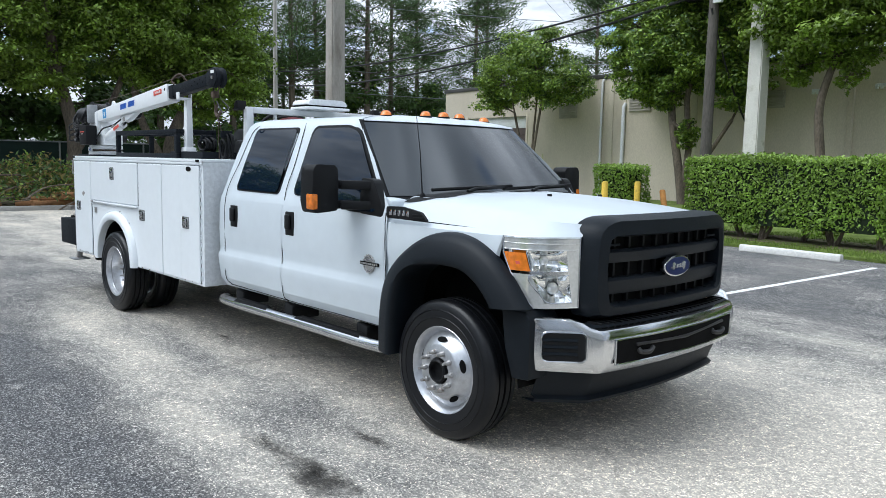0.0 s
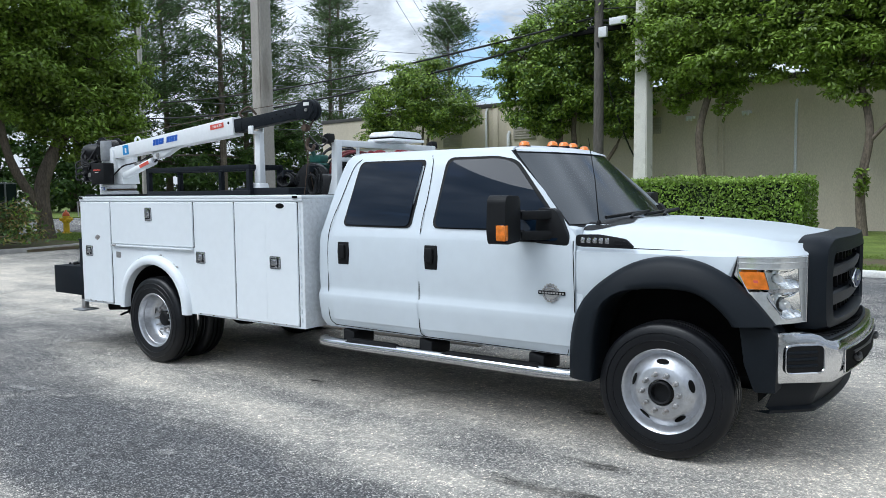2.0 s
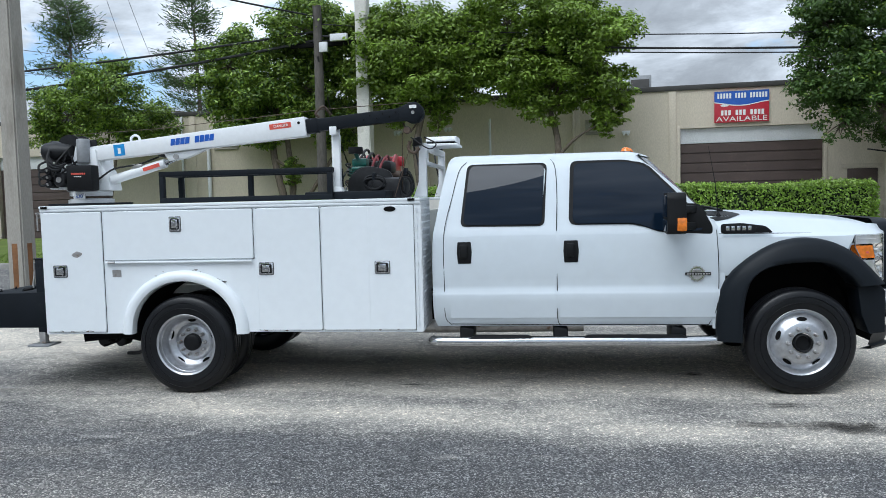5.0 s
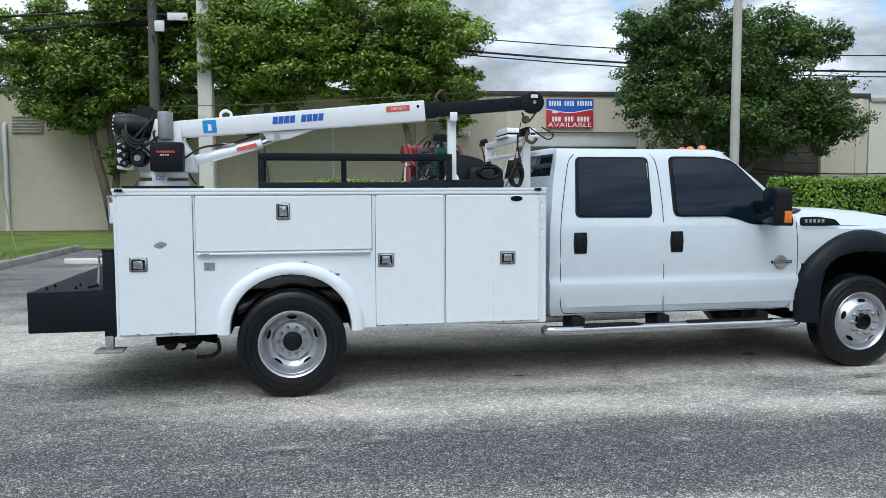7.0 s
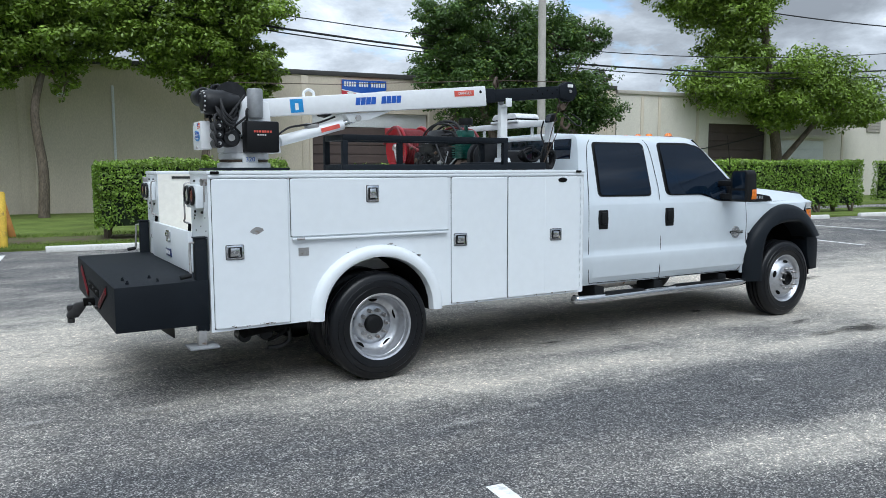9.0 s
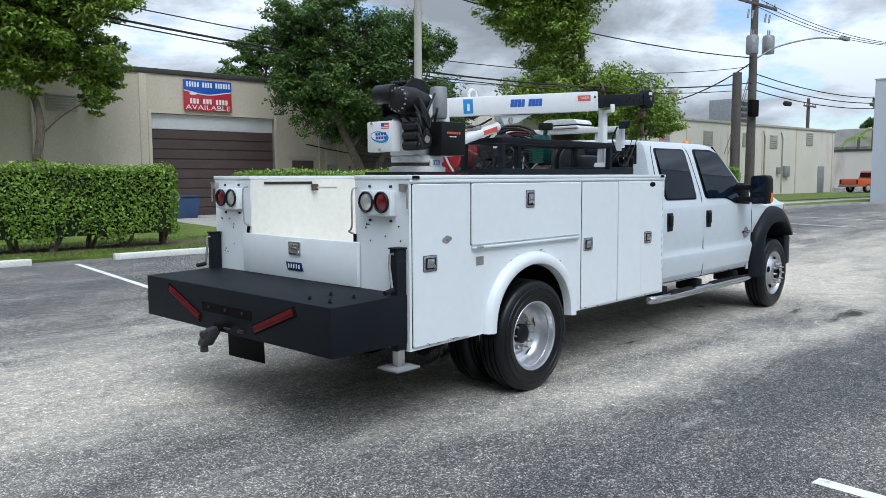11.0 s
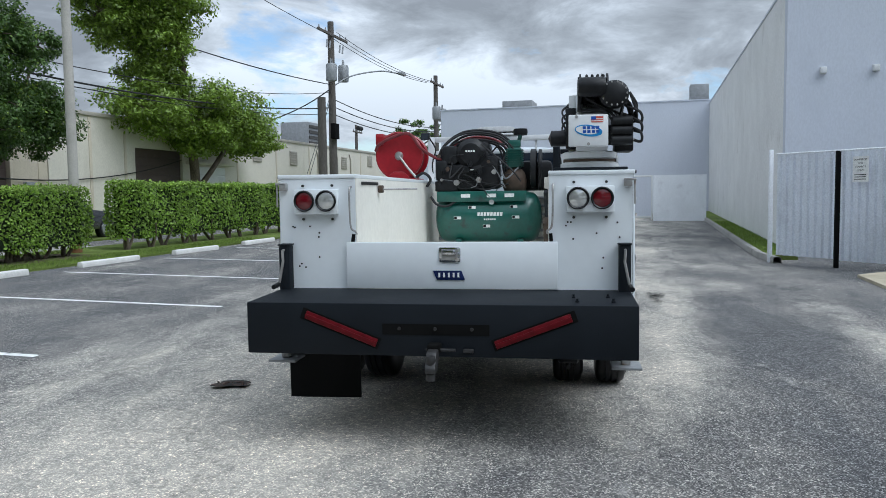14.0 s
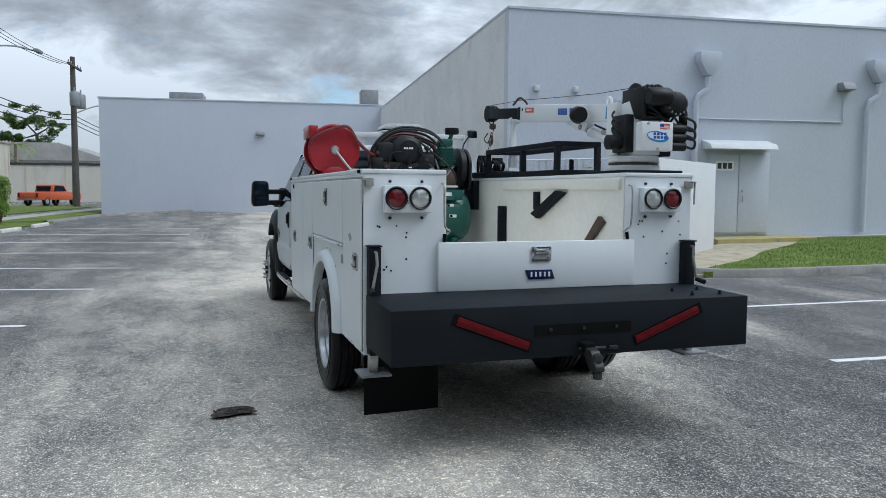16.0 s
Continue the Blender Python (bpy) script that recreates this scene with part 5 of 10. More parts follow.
tree(-7.7, 20.3, [(0.2, [(-0.7, 0, 0), (-0.95, 0, 1.4), (-1.35, 0, 3.4), (-1.2, 0.1, 5.0)]), (0.15, [(-0.75, 0.1, 0.9), (-0.62, 0.1, 2.2), (-0.76, 0.1, 4.1), (0.2, 0, 5.8)]), (0.12, [(-0.7, 0.2, 0.7), (-0.1, 0.2, 1.5), (0.9, 0.3, 3.0)])],
     [(-3.0, 0, 4.8, 1.6, 1.4), (-3.4, 0, 6.6, 1.5, 1.5), (-1.2, 0.2, 5.8, 2.1, 1.8), (0.6, 0, 5.2, 1.8, 1.6), (1.8, 0.2, 6.4, 1.7, 1.6), (0.3, 0, 7.7, 2.1, 1.3), (1.4, 0.3, 4.1, 1.1, 1.1), (-1.6, 0, 3.9, 1.0, 0.7), (-0.6, -0.1, 2.4, 0.45, 0.6)], "dense dark-leaved tree with twisted trunks", 42000, 0.10, 12, light=0.12, wide=0.9, lift=0.2)
tree(-3.15, 19.6, [(0.19, [(0, 0, 0), (0.05, 0, 1.5), (-0.1, 0, 3.2), (0.2, 0.1, 4.6)])],
     [(-1.5, 0, 5.4, 1.8, 1.4), (0.3, -0.2, 5.0, 1.9, 1.4), (1.7, 0, 5.6, 1.9, 1.4), (0.1, 0, 6.9, 2.3, 1.4), (-1.7, 0, 7.2, 1.6, 1.1), (2.0, 0.3, 7.1, 1.6, 1.1), (-1.0, 0, 4.0, 0.7, 0.7), (0.9, 0, 3.6, 0.5, 0.6)], "broad green shade tree behind the hedge", 34000, 0.10, 13, light=0.7, bushy=1.2, wide=0.82, lift=0.5)
tree(1.65, 19.5, [(0.17, [(0, 0, 0), (-0.1, 0, 1.4), (0.1, 0, 3.0), (-0.2, 0.1, 4.4)])],
     [(-1.6, 0, 5.5, 1.8, 1.5), (-3.0, 0, 5.9, 1.5, 1.3), (0.2, 0, 4.9, 1.7, 1.5), (1.7, 0, 5.7, 1.7, 1.7), (0.4, 0, 6.9, 2.2, 1.4), (2.2, 0.2, 4.3, 1.0, 1.2), (-1.9, 0, 7.3, 1.6, 1.2), (1.9, 0, 3.4, 0.5, 0.6), (0.0, -0.3, 1.6, 0.25, 0.5)], "tall shade tree with ivy on its trunk", 34000, 0.10, 14, light=0.5, bushy=1.2, wide=0.84, lift=0.4)
tree(12.9, 19.1, [(0.24, [(0, 0, 0), (-0.2, 0, 1.4), (-0.9, 0, 2.8), (-1.5, 0.1, 4.2)]), (0.18, [(0.1, 0, 0.4), (0.6, 0, 2.0), (1.8, 0, 3.4)])],
     [(-2.5, 0, 5.4, 1.5, 1.4), (-2.0, 0, 4.9, 1.7, 1.5), (-1.0, -0.2, 4.7, 2.1, 1.7), (0.9, 0, 4.8, 2.2, 1.7), (2.6, 0, 4.3, 1.8, 1.4), (0.0, -0.4, 3.8, 1.7, 1.0), (-2.9, 0.2, 6.6, 1.1, 0.8), (-1.4, 0, 7.7, 1.2, 0.8), (3.3, 0, 6.6, 0.9, 0.7), (3.7, 0, 3.9, 1.2, 1.0), (0.2, 0, 6.6, 2.1, 1.2), (-2.4, 0, 6.9, 1.4, 1.0), (1.9, 0.3, 6.4, 1.5, 1.0), (-2.4, 0, 3.6, 0.7, 0.8), (4.1, 0.2, 5.3, 0.8, 0.6)], "wide low dark green tree behind the hedge", 60000, 0.09, 15, light=-0.12, gap=0.05, bushy=1.1, wide=1.02, lift=-0.2)
tree(29.0, 21.6, [(0.32, [(0, 0, 0), (0.1, -0.3, 1.6), (-0.5, -0.6, 3.6), (-1.3, -0.8, 6.6), (-1.6, -0.8, 8.5)]), (0.2, [(0, -0.2, 1.2), (1.0, -0.8, 2.8), (2.6, -1.0, 4.4)])],
     [(-4.0, -0.6, 5.3, 2.0, 1.4), (-1.8, -1.0, 5.6, 2.4, 1.7), (0.6, -1.0, 5.6, 2.4, 1.6), (2.8, -1.2, 4.9, 2.1, 1.5), (4.6, -1.4, 4.5, 1.4, 1.0), (-0.6, -1.2, 4.3, 1.8, 1.0), (-2.6, 0.2, 7.2, 1.8, 1.2),
      (-3.0, 0.2, 9.2, 2.3, 1.8), (-4.4, 0.4, 11.0, 2.8, 1.8), (-2.0, -0.2, 10.6, 2.3, 1.7), (-6.2, 0.6, 12.2, 2.3, 1.5), (-3.4, 0.2, 12.8, 2.8, 1.5), (-5.4, 0.6, 9.6, 1.6, 1.2)], "tall two-tiered bright green street tree", 52000, 0.13, 16, light=0.6, bushy=1.25)
# trees over the brush at the lot's end
shade_tree = tree(-20.5, 2.4, [(0.3, [(0, 0, 0), (0.1, 0.2, 2.2), (0.2, -0.3, 4.5), (0.1, -0.6, 7.0)]), (0.16, [(0.1, 0.1, 1.4), (-0.2, 1.6, 3.6), (-0.3, 2.4, 6.0)])],
     [(0, -2.2, 5.6, 2.0, 1.7), (0, -0.2, 7.0, 2.3, 1.8), (0.3, 1.6, 5.8, 1.9, 1.6), (0.2, 3.0, 7.6, 2.2, 1.8), (0, -2.6, 8.6, 2.4, 1.7), (0.2, 0.8, 9.4, 2.6, 1.6), (0.4, -0.6, 4.4, 1.3, 1.0)], "large yellow-green shade tree over the brush heap", 34000, 0.11, 17, light=1.1, bushy=1.2)
tree(-21.0, 6.2, [(0.32, [(0, 0, 0), (0.2, -0.2, 2.0), (0.3, 0.8, 4.2), (0.2, 1.6, 6.4)]), (0.2, [(0, -0.1, 0.8), (0.2, -1.2, 2.8), (0.3, -1.6, 5.0)])],
     [(0.4, -1.0, 5.4, 2.0, 1.7), (0.3, 1.2, 5.0, 2.1, 1.6), (0.3, 2.1, 6.4, 1.6, 1.6), (0.2, 0.4, 7.6, 2.4, 1.8), (0.2, 2.2, 8.8, 1.6, 1.5), (0.3, 1.0, 9.8, 2.4, 1.4), (0.8, 0.6, 3.6, 1.1, 0.8), (0.6, 2.6, 4.0, 0.9, 0.9)], "large shade tree with forked pale trunk", 36000, 0.11, 18, light=1.0, bushy=1.2)
# the same row of trees goes on past the lot's corner
for u, v, turn in ((-23.0, -9.5, 40), (-27.0, -15.0, 110), (-21.5, -19.0, 200), (-15.0, -24.0, 290), (-8.5, -28.0, 75)):
    copy_thing(shade_tree, Matrix.Translation(P(u, v)) @ Matrix.Rotation(radians(turn), 4, "Z"))
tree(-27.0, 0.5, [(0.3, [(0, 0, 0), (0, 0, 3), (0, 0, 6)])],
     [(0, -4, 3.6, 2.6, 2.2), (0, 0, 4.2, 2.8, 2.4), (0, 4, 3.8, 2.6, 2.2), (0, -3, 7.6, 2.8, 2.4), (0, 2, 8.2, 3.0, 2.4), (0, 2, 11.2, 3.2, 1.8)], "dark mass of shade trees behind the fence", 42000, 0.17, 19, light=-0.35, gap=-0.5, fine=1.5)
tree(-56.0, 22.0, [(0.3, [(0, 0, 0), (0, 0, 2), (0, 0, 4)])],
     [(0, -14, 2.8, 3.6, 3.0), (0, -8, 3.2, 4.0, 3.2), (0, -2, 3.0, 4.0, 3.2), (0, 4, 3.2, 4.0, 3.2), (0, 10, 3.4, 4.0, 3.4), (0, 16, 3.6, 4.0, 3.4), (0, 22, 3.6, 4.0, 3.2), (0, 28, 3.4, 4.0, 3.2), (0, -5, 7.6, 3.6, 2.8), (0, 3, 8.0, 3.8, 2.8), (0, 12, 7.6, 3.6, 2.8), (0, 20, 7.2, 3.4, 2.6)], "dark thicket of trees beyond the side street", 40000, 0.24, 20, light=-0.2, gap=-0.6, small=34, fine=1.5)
tree(112.0, 34.0, [(0.4, [(0, 0, 0), (0, 0, 5), (0, 0, 9)])],
     [(0, 0, 7.0, 3.4, 2.2), (0, 3.5, 8.0, 2.4, 2.0), (0, -2.0, 10.5, 2.4, 2.0), (0, 2.0, 11.5, 2.6, 1.8), (0, 6, 6.0, 2.5, 1.8)], "far sparse street tree beyond the low house", 13000, 0.2, 21, small=20, gap=0.1, light=-0.1, fine=1.5)
tree(26.0, 51.0, [(0.4, [(0, 0, 0), (0.2, 0, 4), (0, 0, 8)])],
     [(-2.6, 0, 8.6, 2.4, 1.8), (0.2, 0, 9.6, 2.8, 2.2), (2.8, 0, 9.0, 2.6, 2.0), (0.4, 0, 12.0, 2.4, 1.6), (-1.8, 0, 11.2, 1.6, 1.2), (3.6, 0, 11.4, 1.4, 1.0), (0, 0, 6.6, 2.4, 1.4)], "dark tree rising behind the warehouse roof", 16000, 0.17, 22, small=34, light=-0.2, fine=1.5)


def pine(u, v, h, seed, label="tall wispy pine seen against the sky"):
    h *= 1.3
    rng, nrg = random.Random(seed), np.random.default_rng(seed)
    t = thing("pine_tree", P(u, v), label, "tree", "far pines")
    base = P(u, v)
    bm = bmesh.new()
    lean = Vector((rng.uniform(-0.6, 0.6), rng.uniform(-0.8, 0.8), 0))
    line = [base + Vector((0, 0, h * k / 10 - 0.3)) + lean * (k / 10) ** 2 for k in range(11)]
    tube(line, [0.32 * (1 - 0.9 * k / 10) + 0.02 for k in range(11)], 8, bm)
    pos, way = [], []
    for k in range(64):
        f = rng.uniform(0.22, 1.0)
        a = rng.uniform(0, 6.283)
        ln = ((1.05 - f) * h * 0.27 + 0.9) * rng.uniform(0.55, 1.25)
        s = base + Vector((0, 0, h * f)) + lean * f ** 2
        e = s + Vector((math.cos(a) * ln, math.sin(a) * ln, ln * rng.uniform(-0.05, 0.55)))
        limb(bm, s, e, 0.05, 0.012, rng, 0.3)
        for j in range(5):
            q = s.lerp(e, 0.3 + 0.17 * j)
            m = 26
            pts = np.array(q) + nrg.normal(size=(m, 3)) * np.array([0.55, 0.55, 0.34])
            pos.append(pts)
            w = nrg.normal(size=(m, 3)) * 0.5 + np.array([math.cos(a), math.sin(a), 0.4])
            way.append(w)
    part("trunk", bm, "bark", t)
    pos, way = np.concatenate(pos), np.concatenate(way)
    n = len(pos)
    way /= np.linalg.norm(way, axis=1, keepdims=True)
    sd = np.cross(way, nrg.normal(size=(n, 3)))
    sd /= np.linalg.norm(sd, axis=1, keepdims=True)
    ln = nrg.uniform(0.22, 0.55, n)[:, None]
    wd = nrg.uniform(0.025, 0.06, n)[:, None]
    quads("needles", np.stack([pos - way * ln, pos - sd * wd, pos + way * ln, pos + sd * wd], axis=1), ["needle"], t)
    return t


for k, (u, v, h) in enumerate(((-55, 22, 19), (-54, 27, 21), (-57, 31, 18), (-53, 34, 22), (-56, 38.5, 20), (-58, 43, 17), (-56, 49, 19), (-60, 54, 21), (-47, 58, 16), (-36, 62, 17.5), (-33.5, 64, 13), (-55, 16, 20))):
    pine(u, v, h, 40 + k)


def palm(u, v, h, seed):
    rng = random.Random(seed)
    t = thing("palm_tree", P(u, v), "far palm with drooping fronds", "palm tree", "far palms")
    b = P(u, v)
    part("trunk", tube([b + Vector((0.1 * math.sin(k), 0, h * k / 6 - 0.2)) for k in range(7)], [0.22 - 0.012 * k for k in range(7)], 10), "bark", t)
    top = b + Vector((0.1 * math.sin(6), 0, h - 0.2))
    bm = bmesh.new()
    for k in range(15):
        a = 2 * math.pi * k / 15 + rng.uniform(-0.15, 0.15)
        up = rng.uniform(0.1, 1.0)
        sd = Vector((-math.sin(a), math.cos(a), 0))
        for j in range(9):
            f = 0.15 + j * 0.095
            c = top + Vector((math.cos(a) * 2.3 * f, math.sin(a) * 2.3 * f, 1.5 * up * f - 2.3 * f * f))
            for s in (-1, 1):
                e = c + sd * s * 0.55 * (1 - 0.5 * f) + Vector((math.cos(a) * 0.35, math.sin(a) * 0.35, -0.25))
                bm.faces.new([bm.verts.new(q) for q in (c, c + Vector((math.cos(a), math.sin(a), 0)) * 0.13, e)])
    part("fronds", bm, "leaf", t)


palm(17.0, 52.0, 9.0, 1)
palm(96.0, 32.0, 7.0, 2)
palm(97.0, 34.0, 6.2, 3)


def hedge(u0, u1, v0, v1, z0, z1, seed, label, stems=6, dens=1050, leaf=0.038):
    nrg, rng = np.random.default_rng(seed), random.Random(seed)
    t = thing("hedge", P((u0 + u1) / 2, (v0 + v1) / 2), label, "hedge", "clipped hedges")
    lu, lv, lz = u1 - u0, v1 - v0, z1 - z0
    # plain near-black block: paints the shade seen between the leaves
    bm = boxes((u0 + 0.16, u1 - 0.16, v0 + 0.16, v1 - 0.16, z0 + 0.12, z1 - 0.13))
    lpart("inside", bm, "hedge_core", t, "near-black block standing in for the shade inside")
    area = (lu * lz * 2, lv * lz * 2, lu * lv, lu * lv * 0.5)
    n = int(sum(area) * dens)
    kind = nrg.choice(4, size=n, p=np.array(area) / sum(area))
    a, b, s = nrg.uniform(size=n), nrg.uniform(size=n), nrg.choice([-1.0, 1.0], size=n)
    dep = np.abs(nrg.normal(size=n)) * 0.075
    pos, nor = np.zeros((n, 3)), np.zeros((n, 3))
    for k in range(4):
        q = kind == k
        if k == 0:
            pos[q] = np.stack([u0 + a[q] * lu, np.where(s[q] < 0, v0 + dep[q], v1 - dep[q]), z0 + b[q] * lz], 1)
            nor[q] = np.stack([0 * a[q], s[q], 0 * a[q] + 0.35], 1)
        elif k == 1:
            pos[q] = np.stack([np.where(s[q] < 0, u0 + dep[q], u1 - dep[q]), v0 + a[q] * lv, z0 + b[q] * lz], 1)
            nor[q] = np.stack([s[q], 0 * a[q], 0 * a[q] + 0.35], 1)
        elif k == 2:
            pos[q] = np.stack([u0 + a[q] * lu, v0 + b[q] * lv, z1 - dep[q] * 0.8 + 0.03 * nrg.normal(size=q.sum())], 1)
            nor[q] = (0, 0, 1)
        else:
            pos[q] = np.stack([u0 + a[q] * lu, v0 + b[q] * lv, z0 + dep[q] * 2], 1)
            nor[q] = (0, 0, -1)
    pos[:, 1] += 0.05 * np.sin(pos[:, 0] * 3.1 + 0.7) + 0.04 * np.sin(pos[:, 2] * 5.0 + pos[:, 0] * 2.0)
    pos[:, 2] += 0.03 * np.sin(pos[:, 0] * 2.2 + 2.0)
    low = (pos[:, 2] - z0) / lz
    ragged = 0.16 + 0.13 * np.sin(pos[:, 0] * 4.1) + 0.08 * np.sin(pos[:, 0] * 9.7)
    keep = low > ragged * nrg.uniform(0.2, 1.3, n)
    rim = np.minimum.reduce([pos[:, 0] - u0, u1 - pos[:, 0]]) < 0.05
    keep &= ~(rim & (low > 0.93))
    pos, nor = pos[keep], nor[keep] + 0.6 * nrg.normal(size=(keep.sum(), 3))
    m3 = np.array(LOT.to_3x3())
    # hedge tops take the lit leaf copy, so light from above is in the colour
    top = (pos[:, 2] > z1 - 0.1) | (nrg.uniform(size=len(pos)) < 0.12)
    qd = leaf_quads(nrg, pos @ m3.T, nor @ m3.T, leaf, leaf * 0.55)
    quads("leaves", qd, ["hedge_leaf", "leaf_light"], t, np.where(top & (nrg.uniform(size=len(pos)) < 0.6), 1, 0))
    for k in range(stems):
        bm = bmesh.new()
        u = u0 + lu * (k + 0.5) / stems + rng.uniform(-0.15, 0.15)
        v = (v0 + v1) / 2 + rng.uniform(-0.2, 0.1)
        for j in range(3):
            limb(bm, P(u, v, -0.05), at_height(u + rng.uniform(-0.35, 0.35), v + rng.uniform(-0.3, 0.3), z0 + 0.45), 0.05, 0.02, rng, 0.3)
        part("stem", bm, "bark", t, "bare hedge stem")
    return t


hedge(-1.8, 2.42, 11.2, 12.35, 0.32, 1.84, 1, "clipped leafy hedge with bare stems at its foot", 6)
hedge(4.12, 9.2, 11.25, 12.3, 0.30, 1.74, 2, "long clipped leafy hedge beside the post", 8)
hedge(10.7, 22.5, 11.5, 12.1, 0.35, 1.9, 3, "long clipped hedge along the far stalls", 14, 700, 0.048)
hedge(24.0, 26.8, 11.5, 12.4, 0.45, 1.95, 4, "short clipped hedge block at the verge's end", 3, 420, 0.045)
hedge(-5.15, -4.0, 12.0, 12.9, 0.25, 1.62, 5, "small clipped square bush behind the bollards", 3)


def grass_blades(name, u0, u1, v0, v1, n, seed, rise=0.05, h=0.055, inside=None):
    nrg = np.random.default_rng(seed)
    us, vs = nrg.uniform(u0, u1, n), nrg.uniform(v0, v1, n)
    if inside:
        keep = np.array([inside(u, v) for u, v in zip(us, vs)])
        us, vs = us[keep], vs[keep]
        n = len(us)
    base = np.array([P(u, v, rise - 0.01) for u, v in zip(us, vs)])
    a = nrg.uniform(0, 6.283, n)
    sd = np.stack([np.cos(a), np.sin(a), 0 * a], 1) * 0.008
    tip = base + np.stack([nrg.normal(size=n) * 0.03, nrg.normal(size=n) * 0.03, h * nrg.uniform(0.5, 1.3, n)], 1)
    ob = quads(name, np.stack([base - sd, base + sd, tip + sd * 0.2, tip - sd * 0.2], 1), ["blade"])
    return tagged(ob, "short mown grass blades on the verge", "grass", kind="stuff")


grass_blades("grass", -5.6, 16.0, 10.2, 11.3, 16000, 3)
grass_blades("grass", -5.6, 10.0, 12.3, 13.4, 6000, 4)
grass_blades("grass", 6.2, 12.9, -18.0, -5.8, 26000, 5, 0.10, 0.04, lambda u, v: v < lawn_edge(u) - 0.03)
grass_blades("grass", 11.4, 26.0, -4.34, -3.74, 5000, 6, 0.1)
grass_blades("grass", -21.3, -7.1, 9.7, 13.3, 12000, 7)
grass_blades("grass", -24.4, -18.6, 6.1, 8.3, 5000, 8, 0.07)


# heap of cut brush under the trees
def brush_heap():
    rng, nrg = random.Random(9), np.random.default_rng(9)
    t = thing("brush_heap", P(-18.0, 0.5), "heap of cut leafy branches with sawn logs in front", "brush heap")
    bm = bmesh.new()
    for k in range(150):
        v = rng.uniform(-9.0, 3.6)
        u = -17.9 + rng.gauss(0, 0.9)
        z = max(0.12, rng.uniform(0.1, 1.25) - 0.25 * abs(u + 18))
        a, b = rng.uniform(-0.7, 0.7), rng.uniform(-0.25, 0.4)
        d = Vector((math.sin(a) * 0.6, math.cos(a), b)) * rng.uniform(0.5, 1.3)
        c = P(u, v, z)
        limb(bm, c - d, c + d, 0.03, 0.012, rng, 0.3)
    part("branches", bm, "bark", t)
    n = 26000
    v, u = nrg.uniform(-10.0, 4.5, n), -17.9 + nrg.normal(size=n) * 0.75
    z = np.abs(nrg.normal(size=n)) * 0.1 + nrg.uniform(0.05, 1.0, n) * (1.25 - 0.55 * np.abs(u + 17.9) + 0.25 * np.sin(v * 1.7))
    ok = (z > 0.15) & (z > 0.55 - 0.3 * (u + 17.9) - 0.5 * nrg.uniform(size=n))
    base = np.array(LOT.to_3x3()) @ np.stack([u, v, z + 0.1])
    pos = base.T[ok]
    qd = leaf_quads(nrg, pos, nrg.normal(size=pos.shape) + np.array([0.5, 0, 0.8]), 0.085, 0.03)
    quads("leaves", qd, ["leaf_dark", "dry_leaf", "leaf"], t, nrg.choice(3, len(pos), p=[0.45, 0.4, 0.15]))
    for k in range(16):
        v = rng.uniform(-5.0, 3.0)
        u = -16.75 + rng.uniform(-0.3, 0.15)
        ln = rng.uniform(0.25, 0.9)
        a = rng.uniform(-0.3, 0.3)
        c = P(u, v, 0.15 + 0.14 * (k % 3))
        d = Vector((math.sin(a) * ln, math.cos(a) * ln, 0))
        part("log", tube([c - d, c + d], rng.uniform(0.06, 0.12), 10), "log", t, "sawn orange-brown log")
    return t


brush_heap()

# screened fence behind the brush
fn = thing("fence", P(-24.0, 2.0), "dark green screened fence behind the brush", "fence")
lpart("screen", boxes((-24.02, -24.0, -22, 6.3, 0.1, 2.05)), "fence_green", fn)
for k in range(10):
    lpart("post", tube([(-23.95, -22 + 3.1 * k, 0.0), (-23.95, -22 + 3.1 * k, 2.1)], 0.035, 8), "grey_metal", fn)
lpart("top_rail", tube([(-23.95, -22, 2.06), (-23.95, 6.3, 2.06)], 0.025, 8), "grey_metal", fn)


def bollard(u, v, h, lean, mat, label):
    t = tagged(part("bollard", tube([P(u, v, -0.05), P(u + lean, v, h - 0.04), P(u + lean * 1.02, v, h)], [0.075, 0.075, 0.05], 14), mat), label, "bollard", "bollards")
    return t


bollard(-3.45, 10.55, 1.15, 0.0, "yellow", "faded yellow pipe bollard")
bollard(-3.70, 12.02, 1.12, 0.0, "yellow", "faded yellow pipe bollard")
bollard(-3.46, 12.95, 0.90, -0.20, "bollard_orange", "leaning rusty orange pipe bollard")


def bin_box():
    t = thing("bin", P(6.3, 20.4), "small dark blue wheeled bin by the roller door", "bin")
    lpart("body", prism([(5.95, 0.22), (6.65, 0.22), (6.78, 0.95), (5.84, 0.95)], 1, 20.2, 20.8, bevel=0.03), "bin_blue", t)
    lpart("lid", boxes((5.8, 6.82, 20.15, 20.85, 0.95, 1.0), bevel=0.015), "bin_blue", t)
    for u in (6.05, 6.55):
        lpart("wheel", disc((u, 20.3, 0.19), 0.08, 1, 0.05), "dark", t)


bin_box()


